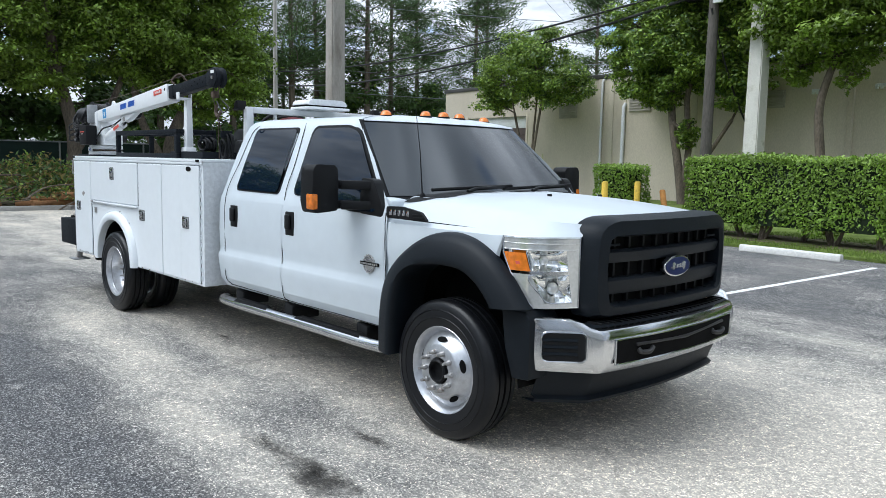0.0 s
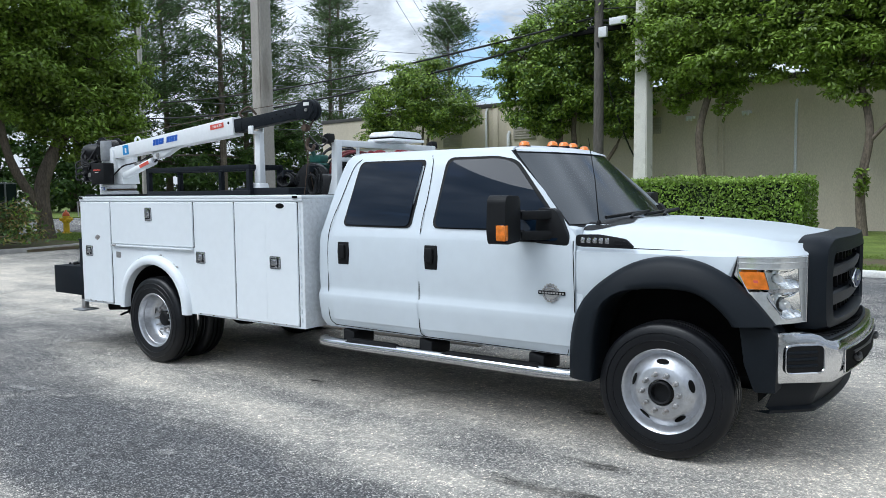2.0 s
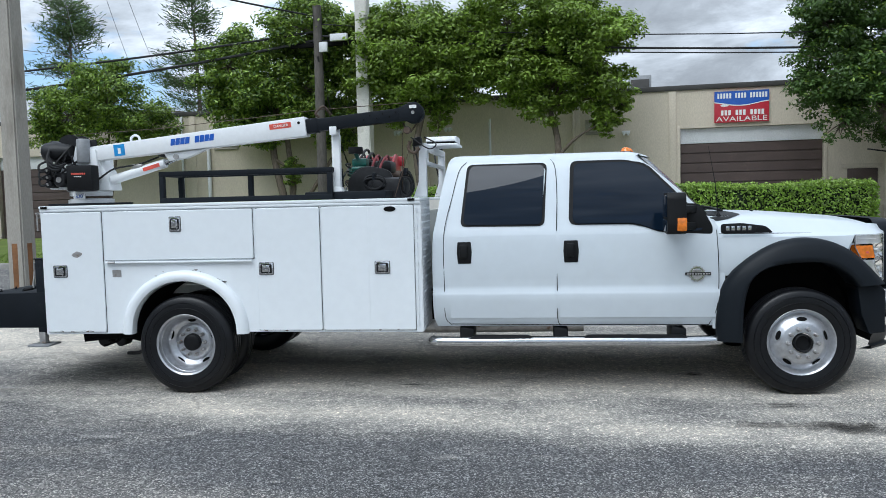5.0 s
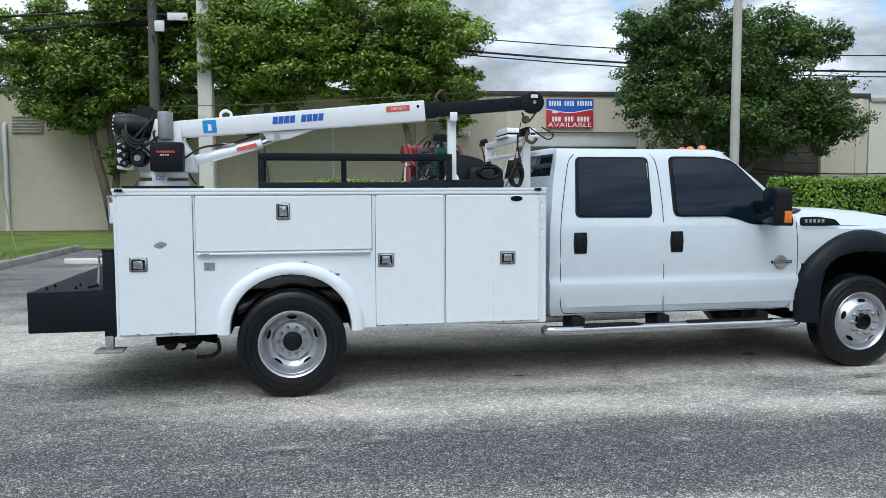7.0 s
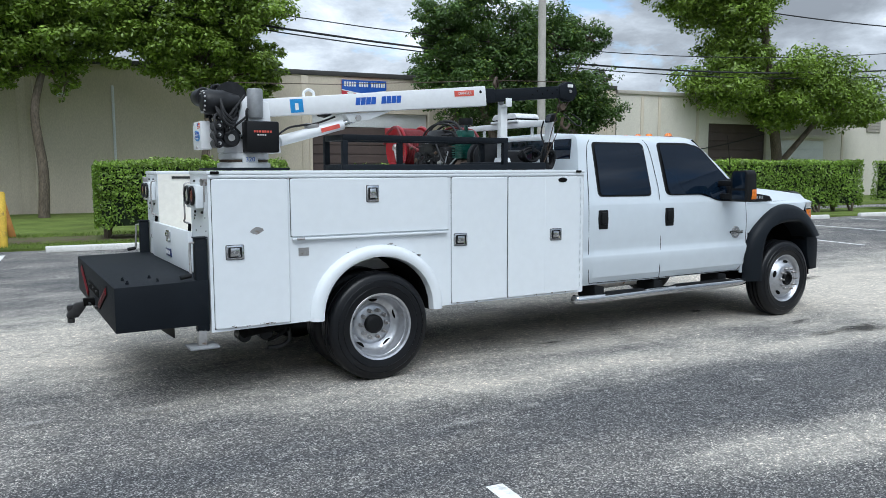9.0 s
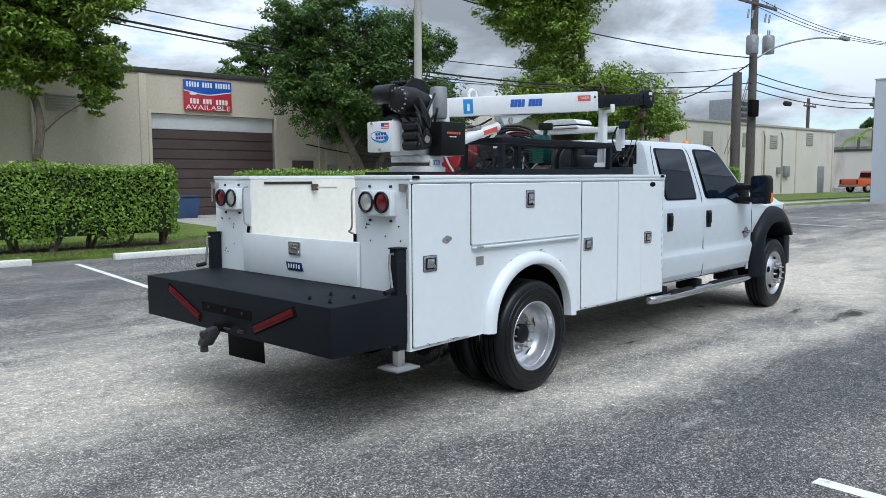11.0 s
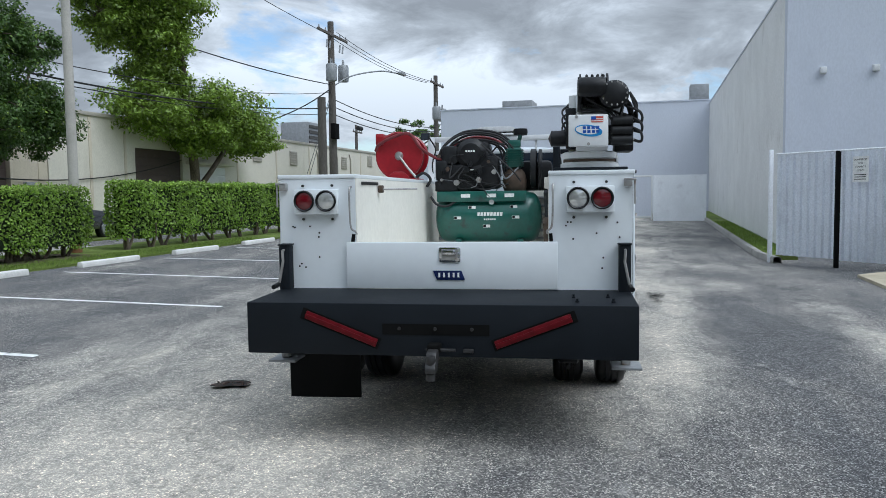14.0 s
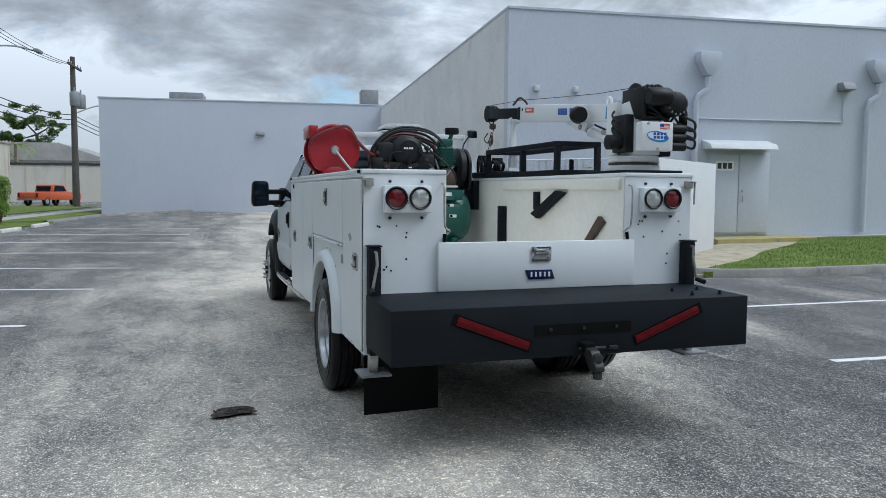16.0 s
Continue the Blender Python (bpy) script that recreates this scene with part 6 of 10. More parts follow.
def yard_sign():
    t = thing("yard_sign", P(-11.85, 14.0), "small white yard sign with purple print on wire legs", "yard sign")
    g = ground_z(-11.85, 14.0)
    pl = lpart("panel", boxes((-12.08, -11.60, 13.99, 14.01, g + 0.62, g + 1.17), bevel=0.003), "white_decal", t)
    for k, (w, z) in enumerate(((0.18, 1.05), (0.21, 0.94), (0.15, 0.83), (0.2, 0.72))):
        lpart("letter_bar", boxes((-11.84 - w, -11.84 + w, 13.985, 13.99, g + z, g + z + 0.06)), "purple", pl)
    for u in (-11.98, -11.70):
        lpart("leg", tube([(u, 14.0, g), (u, 14.0, g + 0.64)], 0.005, 6), "steel", t)


yard_sign()
tagged(part("stake", tube([P(-8.83, 14.0, -0.1), P(-9.15, 14.0, 1.78)], [0.022, 0.014], 8), "stake"), "thin pale leaning stake in the grass", "stake")


def fire_hydrant(u, v):
    t = thing("fire_hydrant", P(u, v), "yellow fire hydrant with an orange bonnet", "fire hydrant")
    b = P(u, v, 0.06)
    body = part("barrel", lathe([(0.0, 0.0), (0.17, 0.0), (0.17, 0.05), (0.115, 0.06), (0.11, 0.42), (0.15, 0.44), (0.15, 0.50), (0.125, 0.52), (0.12, 0.64), (0.155, 0.65), (0.155, 0.69), (0, 0.70)], b, 2, 24), "hydrant_yellow", t, "yellow cast barrel")
    part("bonnet", lathe([(0.14, 0.69), (0.135, 0.75), (0.10, 0.82), (0.045, 0.86), (0.035, 0.92), (0, 0.92)], b, 2, 24), "orange_paint", t, "orange domed bonnet")
    part("nozzle", lathe([(0, -0.25), (0.06, -0.25), (0.07, -0.18), (0.05, -0.17), (0.05, 0.17), (0.07, 0.18), (0.06, 0.25), (0, 0.25)], b + Vector((0, 0, 0.56)), 1, 16), "hydrant_yellow", body, "side hose nozzles")
    part("pumper_nozzle", lathe([(0, 0.0), (0.05, 0.0), (0.06, 0.17), (0.085, 0.18), (0.08, 0.23), (0, 0.24)], b + Vector((0, 0, 0.52)), 0, 16), "hydrant_yellow", body)


fire_hydrant(-23.7, 7.95)
for v in (29.9, 31.0):
    pole("utility_pole", -62.0, v, 12.0, 0.2, 0.15, "pole_wood", "weathered wooden pole across the side street", group="street poles")


# ---- the service lorry ----
truck = thing("service_truck", (0.0, 0.0, 0.0), "white crew-cab service truck with utility body and crane", "truck")
RIGHT, LEFT = -1, 1


def tp(name, bm, mat, parent=None, label="", smooth=40.0):
    return part(name, bm, mat, parent or truck, label, smooth)


# wheels
def tyre_profile(w, r=0.422, rim=0.25):
    h = w / 2
    return [(rim, -h * 0.72), (rim + 0.01, -h * 0.9), (rim + 0.05, -h), (r - 0.075, -h * 1.02), (r - 0.025, -h * 0.93), (r - 0.008, -h * 0.8), (r, -h * 0.6), (r, -h * 0.46), (r - 0.013, -h * 0.44), (r - 0.013, -h * 0.38), (r, -h * 0.36),
            (r, -h * 0.08), (r - 0.013, -h * 0.05), (r - 0.013, h * 0.05), (r, h * 0.08), (r, h * 0.36), (r - 0.013, h * 0.38), (r - 0.013, h * 0.44), (r, h * 0.46), (r, h * 0.6),
            (r - 0.008, h * 0.8), (r - 0.025, h * 0.93), (r - 0.075, h * 1.02), (rim + 0.05, h), (rim + 0.01, h * 0.9), (rim, h * 0.72)]


def wheel(x, y, side, front, inner=False):
    """side: -1 for the right of the lorry. y is the middle of the tyre."""
    c = Vector((x, y, 0.402))
    w = tp("wheel" if not inner else "inner_wheel", lathe(tyre_profile(0.225), c, 1, 56), "rubber", None, "black lorry tyre on a silver ten-stud wheel", 30)
    for k in range(2):
        tp("sidewall_ring", lathe([(0.315 + 0.045 * k, 0.112), (0.318 + 0.045 * k, 0.1175), (0.322 + 0.045 * k, 0.112)], (0, 0, 0), 1, 56), "rubber", w).data.transform(Matrix.Translation(c) @ Matrix.Diagonal((1, side, 1, 1)))
    if front:
        prof = [(0.252, -0.10), (0.236, -0.09), (0.236, 0.05), (0.262, 0.085), (0.268, 0.098), (0.262, 0.105), (0.250, 0.098), (0.238, 0.07), (0.226, 0.055), (0.205, 0.075), (0.165, 0.118), (0.150, 0.126), (0.082, 0.128), (0.078, 0.12)]
        hub = [(0.072, 0.10), (0.072, 0.142), (0.064, 0.150), (0.056, 0.146), (0.052, 0.115), (0, 0.112)]
        stud_r, stud_y, hole_r, hole_y, tilt = 0.115, 0.128, 0.187, 0.096, 0.83
    else:
        prof = [(0.252, -0.10), (0.236, -0.09), (0.236, 0.06), (0.262, 0.085), (0.268, 0.098), (0.262, 0.105), (0.248, 0.098), (0.236, 0.05), (0.226, 0.0), (0.214, -0.03), (0.19, -0.05), (0.165, -0.062), (0.150, -0.052), (0.135, -0.045), (0.075, -0.045)]
        hub = [(0.074, -0.05), (0.074, -0.012), (0.062, 0.0), (0.045, 0.004), (0.0, 0.006)]
        stud_r, stud_y, hole_r, hole_y, tilt = 0.112, -0.04, 0.196, -0.046, -0.35
    m = Matrix.Translation(c) @ Matrix.Diagonal((1, side, 1, 1))
    rim = tp("rim", lathe(prof, (0, 0, 0), 1, 56), "alloy", w, "silver painted steel disc wheel")
    rim.data.transform(m)
    if inner:
        return w
    hb = tp("hub", lathe(hub, (0, 0, 0), 1, 24), "black_plastic", w, "black hub cap")
    hb.data.transform(m)
    for k in range(10):
        a = 2 * math.pi * k / 10
        nut = tp("wheel_nut", lathe([(0.0165, 0.0), (0.0165, 0.02), (0.011, 0.026), (0.009, 0.055), (0, 0.057)], (stud_r * math.cos(a), stud_y, stud_r * math.sin(a)), 1, 8), "steel", w)
        nut.data.transform(m)
    for k in range(5):
        a = 2 * math.pi * (k + 0.25) / 5
        er, et = Vector((math.cos(a), 0, math.sin(a))), Vector((-math.sin(a), 0, math.cos(a)))
        radial = (er + Vector((0, -tilt if front else tilt, 0)) * 1.0).normalized()
        o = er * hole_r + Vector((0, hole_y + 0.006, 0))
        # flat black oval over the disc paints the shade of a hole
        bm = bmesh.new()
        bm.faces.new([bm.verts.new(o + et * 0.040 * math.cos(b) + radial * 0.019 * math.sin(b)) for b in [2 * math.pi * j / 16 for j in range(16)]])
        hl = tp("hand_hole", bm, "dark", w, "flat dark oval standing in for a shaded hand hole")
        hl.data.transform(m)
    return w


for s in (RIGHT, LEFT):
    wheel(5.062, s * 0.99, s, True)
    wheel(0.008, s * 1.072, s, False)
    wheel(0.008, s * 0.745, s, False, inner=True)

# frame and running gear
for s in (RIGHT, LEFT):
    tp("frame_rail", boxes((-1.3, 5.6, s * 0.37, s * 0.47, 0.50, 0.74), bevel=0.01), "dark")
tp("rear_axle", lathe([(0.0, -0.6), (0.07, -0.6), (0.075, -0.25), (0.19, -0.12), (0.21, 0), (0.19, 0.12), (0.075, 0.25), (0.07, 0.6), (0, 0.6)], (0, 0, 0.40), 1, 20), "dark")
tp("front_axle", boxes((5.03, 5.17, -0.82, 0.82, 0.32, 0.46), bevel=0.03), "dark")
tp("drive_shaft", tube([(0.2, 0, 0.42), (2.6, 0, 0.52), (4.2, 0, 0.58)], 0.06), "dark")
tp("gearbox", boxes((3.3, 4.9, -0.3, 0.3, 0.42, 0.9), bevel=0.08), "dark")
tp("fuel_tank", boxes((2.3, 3.6, 0.48, 0.85, 0.42, 0.72), bevel=0.05), "dark")
tp("exhaust", tube(curve_points([(3.4, -0.55, 0.46), (1.6, -0.58, 0.47), (0.9, -0.56, 0.62), (0.0, -0.5, 0.72), (-0.6, -0.62, 0.55), (-0.85, -0.80, 0.42)]), 0.06, 12), "steel", None, "stained exhaust pipe")
tp("spring", boxes((-0.7, 0.7, -0.55, -0.47, 0.45, 0.55), bevel=0.01), "dark")
tp("spring", boxes((-0.7, 0.7, 0.47, 0.55, 0.45, 0.55), bevel=0.01), "dark")
tp("tail_pipe", tube(curve_points([(-0.62, -0.86, 0.46), (-0.80, -0.92, 0.455), (-0.95, -0.97, 0.45), (-1.02, -1.0, 0.445)]), 0.05, 14), "dark", None, "black sooty tail pipe")
tp("pipe_hanger", tube(curve_points([(-0.72, -0.95, 0.52), (-0.70, -0.98, 0.42), (-0.78, -1.0, 0.38), (-0.84, -1.0, 0.36)]), 0.012, 6), "dark")
tp("floor_pan", boxes((2.2, 4.5, -0.9, 0.9, 0.52, 0.60)), "dark")
tp("bay", boxes((4.45, 5.72, -0.62, 0.62, 0.45, 1.15)), "dark")

# cab shell: rows of (rear x, front x, half width, height)
CAB = [(2.165, 4.42, 0.985, 0.525), (2.14, 4.44, 1.028, 0.60), (2.135, 4.45, 1.047, 0.74), (2.135, 4.45, 1.050, 0.79), (2.135, 4.45, 1.047, 0.808), (2.135, 4.45, 1.031, 0.838), (2.135, 4.45, 1.030, 0.87), (2.135, 4.45, 1.039, 1.0), (2.14, 4.45, 1.034, 1.22), (2.145, 4.445, 1.022, 1.30), (2.15, 4.44, 1.006, 1.335),
       (2.17, 4.35, 0.978, 1.43), (2.205, 4.15, 0.905, 1.64), (2.245, 3.95, 0.842, 1.82), (2.265, 3.865, 0.806, 1.895), (2.285, 3.825, 0.760, 1.935), (2.31, 3.80, 0.66, 1.958), (2.335, 3.78, 0.42, 1.974), (2.345, 3.775, 0.0, 1.98)]


def cab_y(z):
    for (a, b) in zip(CAB, CAB[1:]):
        if a[3] <= z <= b[3]:
            f = (z - a[3]) / (b[3] - a[3])
            return a[2] + (b[2] - a[2]) * f
    return CAB[-2][2]


def cab_shell():
    bm = bmesh.new()
    n = 12
    loops = []
    ring = [(r, RIGHT) for r in CAB] + [(r, LEFT) for r in CAB[-2::-1]]
    for (xr, xf, y, z), s in ring:
        loops.append([bm.verts.new((xr + (xf - xr) * k / n, s * y, z)) for k in range(n + 1)])
    for a, b in zip(loops, loops[1:]):
        for k in range(n):
            bm.faces.new((a[k], a[k + 1], b[k + 1], b[k]))
    half = len(CAB)
    m = len(loops)
    for k in range(half - 1):   # back wall
        a, b, c, d = loops[k][0], loops[k + 1][0], loops[m - 2 - k][0], loops[m - 1 - k][0]
        bm.faces.new((a, b, c, d) if b is not c else (a, b, d))
    return bm


cab = tp("cab", cab_shell(), "paint", None, "white four-door cab shell", 32)


def on_side(s, x, z, out=0.004):
    return Vector((x, s * (cab_y(z) + out), z))


def side_panel(s, pts, out=0.004, thick=0.0):
    bm = bmesh.new()
    a = [bm.verts.new(on_side(s, x, z, out)) for x, z in pts]
    bm.faces.new(a)
    if thick:
        b = [bm.verts.new(on_side(s, x, z, out - thick)) for x, z in pts]
        for i in range(len(a)):
            bm.faces.new((a[i], b[i], b[(i + 1) % len(a)], a[(i + 1) % len(a)]))
    return bm


def resample(loop, n):
    pts = [Vector(p) for p in loop]
    d = [0.0]
    for a, b in zip(pts, pts[1:] + pts[:1]):
        d.append(d[-1] + (b - a).length)
    out = []
    for k in range(n):
        t = d[-1] * k / n
        i = max(j for j in range(len(pts)) if d[j] <= t + 1e-9)
        f = (t - d[i]) / max(1e-9, d[i + 1] - d[i])
        q = pts[i].lerp(pts[(i + 1) % len(pts)], f)
        out.append((q.x, q.y))
    return out


def side_glass(s, pts, out=0.013, bulge=0.011):
    """A pane that follows the door and is evenly curved from sill to roof."""
    z0, z1 = min(p[1] for p in pts), max(p[1] for p in pts)
    loop = list(zip(pts, list(pts[1:]) + [pts[0]]))
    rows = []
    levels = sorted({min(0.9995, max(0.0005, f)) for f in [(p[1] - z0) / (z1 - z0) for p in pts] + [k / 24 for k in range(25)]})
    for f in [b for a, b in zip([-1.0] + levels, levels) if b - a > 0.0004]:
        z = z0 + (z1 - z0) * f
        xs = sorted(a[0] + (b[0] - a[0]) * (z - a[1]) / (b[1] - a[1]) for a, b in loop if (a[1] <= z) != (b[1] <= z))
        y = cab_y(z0) + (cab_y(z1) - cab_y(z0)) * f + out + bulge * 4 * f * (1 - f)
        rows.append([Vector((xs[0] + (xs[-1] - xs[0]) * q / 6, s * y, z)) for q in range(7)])
    return skin(rows)


def rounded(pts, r=0.05, n=5):
    out = []
    m = len(pts)
    for i in range(m):
        p, q, w = Vector(pts[i - 1]), Vector(pts[i]), Vector(pts[(i + 1) % m])
        a, b = (p - q).normalized(), (w - q).normalized()
        k = min(r, (p - q).length * 0.45, (w - q).length * 0.45)
        s, e = q + a * k, q + b * k
        for j in range(n + 1):
            t = j / n
            v = (1 - t) ** 2 * s + 2 * t * (1 - t) * q + t * t * e
            out.append((v.x, v.y))
    return out


REAR_WIN = rounded([(2.395, 1.375), (3.045, 1.37), (3.075, 1.865), (2.45, 1.865)], 0.05)
FRONT_WIN = rounded([(3.295, 1.37), (3.80, 1.368), (3.98, 1.30), (4.33, 1.295), (4.31, 1.40), (3.90, 1.83), (3.76, 1.868), (3.32, 1.868)], 0.06)
for s in (RIGHT, LEFT):
    for nm, win, xs in (("rear_door", REAR_WIN, (2.275, 3.165)), ("front_door", FRONT_WIN, (3.175, 4.435))):
        zs = [0.60, 0.67, 0.74, 0.79, 0.808, 0.838, 0.87, 0.93, 1.0, 1.1, 1.22, 1.28]
        d = tp(nm, skin([[on_side(s, xs[0] + 0.008 + (xs[1] - xs[0] - 0.016) * k / 4, z, 0.0025) for k in range(5)] for z in zs]), "paint", cab, "white pressed steel door", 32)
        cx, cz = sum(p[0] for p in win) / len(win), sum(p[1] for p in win) / len(win)
        tp("window_seal", side_panel(s, [(cx + (x - cx) * 1.035 + (0.012 if x > cx else -0.012), cz + (z - cz) * 1.06) for x, z in win], 0.005, 0.01), "black_plastic", d, "black rubber window seal")
        tp("window", side_glass(s, win), "glass", d, "dark tinted side window", 60)
    # shut lines
    seams = [[(2.28, 0.54), (2.235, 0.62), (2.232, 0.9), (2.236, 1.3), (2.30, 1.6), (2.36, 1.83), (2.42, 1.90)],
             [(3.19, 0.53), (3.165, 0.60), (3.165, 0.9), (3.165, 1.33), (3.175, 1.6), (3.165, 1.83), (3.13, 1.91)],
             [(4.375, 0.53), (4.425, 0.66), (4.445, 0.85), (4.44, 1.1), (4.43, 1.30)],
             [(2.28, 0.545), (2.7, 0.54), (3.2, 0.535), (3.8, 0.535), (4.375, 0.53)]]
    for sm in seams:
        pts = curve_points([on_side(s, x, z, 0.0035) for x, z in sm], 5)
        tp("shut_line", tube(pts, 0.0028, 6), "dark", cab)
    # handles
    for hx in (2.405, 3.28):
        h = tp("door_handle", prism([(hx - 0.055, 1.055), (hx + 0.055, 1.055), (hx + 0.062, 1.15), (hx + 0.055, 1.235), (hx - 0.055, 1.235), (hx - 0.062, 1.15)], 1, s * 1.03, s * 1.046, bevel=0.006), "black_plastic", cab, "black door handle recess")
        tp("grip", boxes((hx - 0.038, hx + 0.028, s * 1.045, s * 1.068, 1.10, 1.215), bevel=0.012), "black_plastic", h)
    # round engine badge
    bx = 4.275
    b = tp("badge", prism([(bx + (0.066 if k % 4 < 2 else 0.060) * math.cos(2 * math.pi * k / 64), 0.95 + (0.066 if k % 4 < 2 else 0.060) * math.sin(2 * math.pi * k / 64)) for k in range(64)], 1, 0.0, 0.006), "steel", cab, "round silver and black engine badge")
    b.data.transform(Matrix.Translation((0, s * 1.038, 0)) @ Matrix.Diagonal((1, s, 1, 1)))
    tp("badge_ring", lathe([(0.046, 0), (0.046, 0.009), (0.054, 0.009), (0.054, 0)], (bx, 0, 0.95), 1, 24), "chrome", b).data.transform(Matrix.Translation((0, s * 1.038, 0)) @ Matrix.Diagonal((1, s, 1, 1)))
    tp("badge_bar", boxes((bx - 0.092, bx + 0.108, s * 1.04, s * 1.05, 0.938, 0.962), bevel=0.003), "dark", b)
    for k in range(9):
        tp("letter_bar", boxes((bx - 0.082 + 0.021 * k, bx - 0.067 + 0.021 * k, s * 1.05, s * 1.0515, 0.944, 0.956)), "steel", b)
    tp("badge_bar", boxes((bx - 0.03, bx + 0.03, s * 1.04, s * 1.05, 0.972, 0.985), bevel=0.002), "chrome", b)
    # side vent with model name drawn as bars
    v = tp("fender_vent", prism(rounded([(4.46, 1.345), (4.62, 1.35), (4.80, 1.325), (4.86, 1.27), (4.46, 1.27)], 0.02, 3), 1, s * 1.028, s * 1.048, bevel=0.004), "black_plastic", cab, "black fender vent with silver model letters")
    for k in range(5):
        x = 4.495 + k * 0.042
        tp("letter_bar", boxes((x, x + 0.028, s * 1.047, s * 1.052, 1.292, 1.328), bevel=0.002), "chrome", v)
    for k in range(2):
        tp("fin", boxes((4.72, 4.83 - 0.02 * k, s * 1.047, s * 1.052, 1.285 + 0.018 * k, 1.292 + 0.018 * k)), "black_plastic", v)

# windscreen and its surround
def screen_rows(grow=0.0, out=0.0):
    rows = []
    for f in [k / 8 for k in range(9)]:
        z = 1.405 - grow + (0.50 + 2 * grow) * f
        x = 4.36 - (4.36 - 3.865) * (f * (0.50 + 2 * grow) - grow) / 0.50
        ref = 0.945 - 0.155 * f
        hw = ref + grow
        rows.append([Vector((x + 0.16 * (1 - (hw * k / 10 / ref) ** 2) + out, hw * k / 10, z)) for k in range(-10, 11)])
    return rows


tp("windscreen_surround", skin(screen_rows(0.02, 0.0)), "black_plastic", cab, "black windscreen border", 60)
tp("windscreen", skin(screen_rows(0.0, 0.006)), "screen", cab, "wide sloping windscreen", 60)
def roof_z(y):
    y = abs(y)
    for (w0, z0), (w1, z1) in zip([(0.0, 1.98), (0.42, 1.974), (0.66, 1.958), (0.76, 1.935)], [(0.42, 1.974), (0.66, 1.958), (0.76, 1.935), (0.83, 1.88)]):
        if w0 <= y <= w1:
            return z0 + (z1 - z0) * (y - w0) / (w1 - w0)
    return 1.9


rows = [[], [], [], []]
for k in range(-10, 11):
    y = 0.785 * k / 10
    xs, zr = 3.868 + 0.16 * (1 - (k / 10) ** 2), roof_z(y)
    for row, f, z in zip(rows, (0.0, 0.55, 0.92, 1.02), (zr + 0.002, zr - 0.004 - 0.2 * (zr - 1.92), 1.932, 1.916)):
        row.append(Vector((3.775 + (xs - 3.775) * f, y, z if f else zr + 0.001)))
tp("roof_header", skin(rows), "paint", cab, "white roof edge over the windscreen", 50)
tp("cowl", prism([(4.38, 1.36), (4.66, 1.37), (4.60, 1.405), (4.42, 1.415)], 1, -0.76, 0.76, bevel=0.01), "black_plastic", cab, "black plastic cowl")
for s in (-1, 1):
    tp("cowl_corner", prism([(4.28, 1.32), (4.44, 1.32), (4.43, 1.375), (4.38, 1.395), (4.30, 1.40)], 1, s * 0.84, s * 0.985, bevel=0.012), "paint", cab)
for y0, y1 in ((-0.55, -0.02), (0.12, 0.66)):
    w = tp("wiper", tube([(4.60, y0 + 0.10, 1.435), (4.57, y0 + 0.2, 1.452), (4.54, y1, 1.462)], 0.013, 8), "black_plastic", cab, "black wiper arm")
    tp("blade", tube([(4.545 - 0.10 * max(0.0, abs(y0 - 0.08) - 0.4), y0 - 0.16, 1.447), (4.545, (y0 + y1) / 2, 1.462), (4.535, y1 + 0.08, 1.468)], 0.012, 6), "black_plastic", w)
tp("aerial", tube([(4.50, -0.775, 1.40), (4.47, -0.775, 1.70), (4.42, -0.775, 1.98)], [0.005, 0.003, 0.002], 6), "black_plastic", cab, "thin black aerial")
tp("aerial_base", lathe([(0.02, 0), (0.02, 0.02), (0.008, 0.045)], (4.50, -0.775, 1.385), 2, 10), "black_plastic", cab)
for y in (-0.52, -0.18, 0.0, 0.18, 0.52):
    ml = tp("roof_marker", lathe([(0, 0.042), (0.02, 0.04), (0.036, 0.028), (0.045, 0.0)], (3.85 - 0.25 * y * y, y, roof_z(y) - 0.004), 2, 16), "amber", cab, "amber roof marker light")
    tp("base", lathe([(0.049, -0.03), (0.049, 0.004), (0.042, 0.006)], (3.85 - 0.25 * y * y, y, roof_z(y) - 0.004), 2, 16), "black_plastic", ml)
# back window
tp("rear_window", skin([[Vector((2.145 + 0.185 * (z - 1.30), y, z)) for y in (-0.80 + 0.12 * (z - 1.4), 0.80 - 0.12 * (z - 1.4))] for z in (1.42, 1.91)]), "glass", cab, "dark tinted rear window")

# bonnet and front wings: the nose sits a little to the right of the body's middle line
NOSE_K, NOSE_Y = 0.96, -0.04


def arch_top(x):
    f = (x - 5.06) / 0.60
    return 0.0 if abs(f) >= 1 else 0.42 + 0.70 * (1 - f * f) ** 0.5


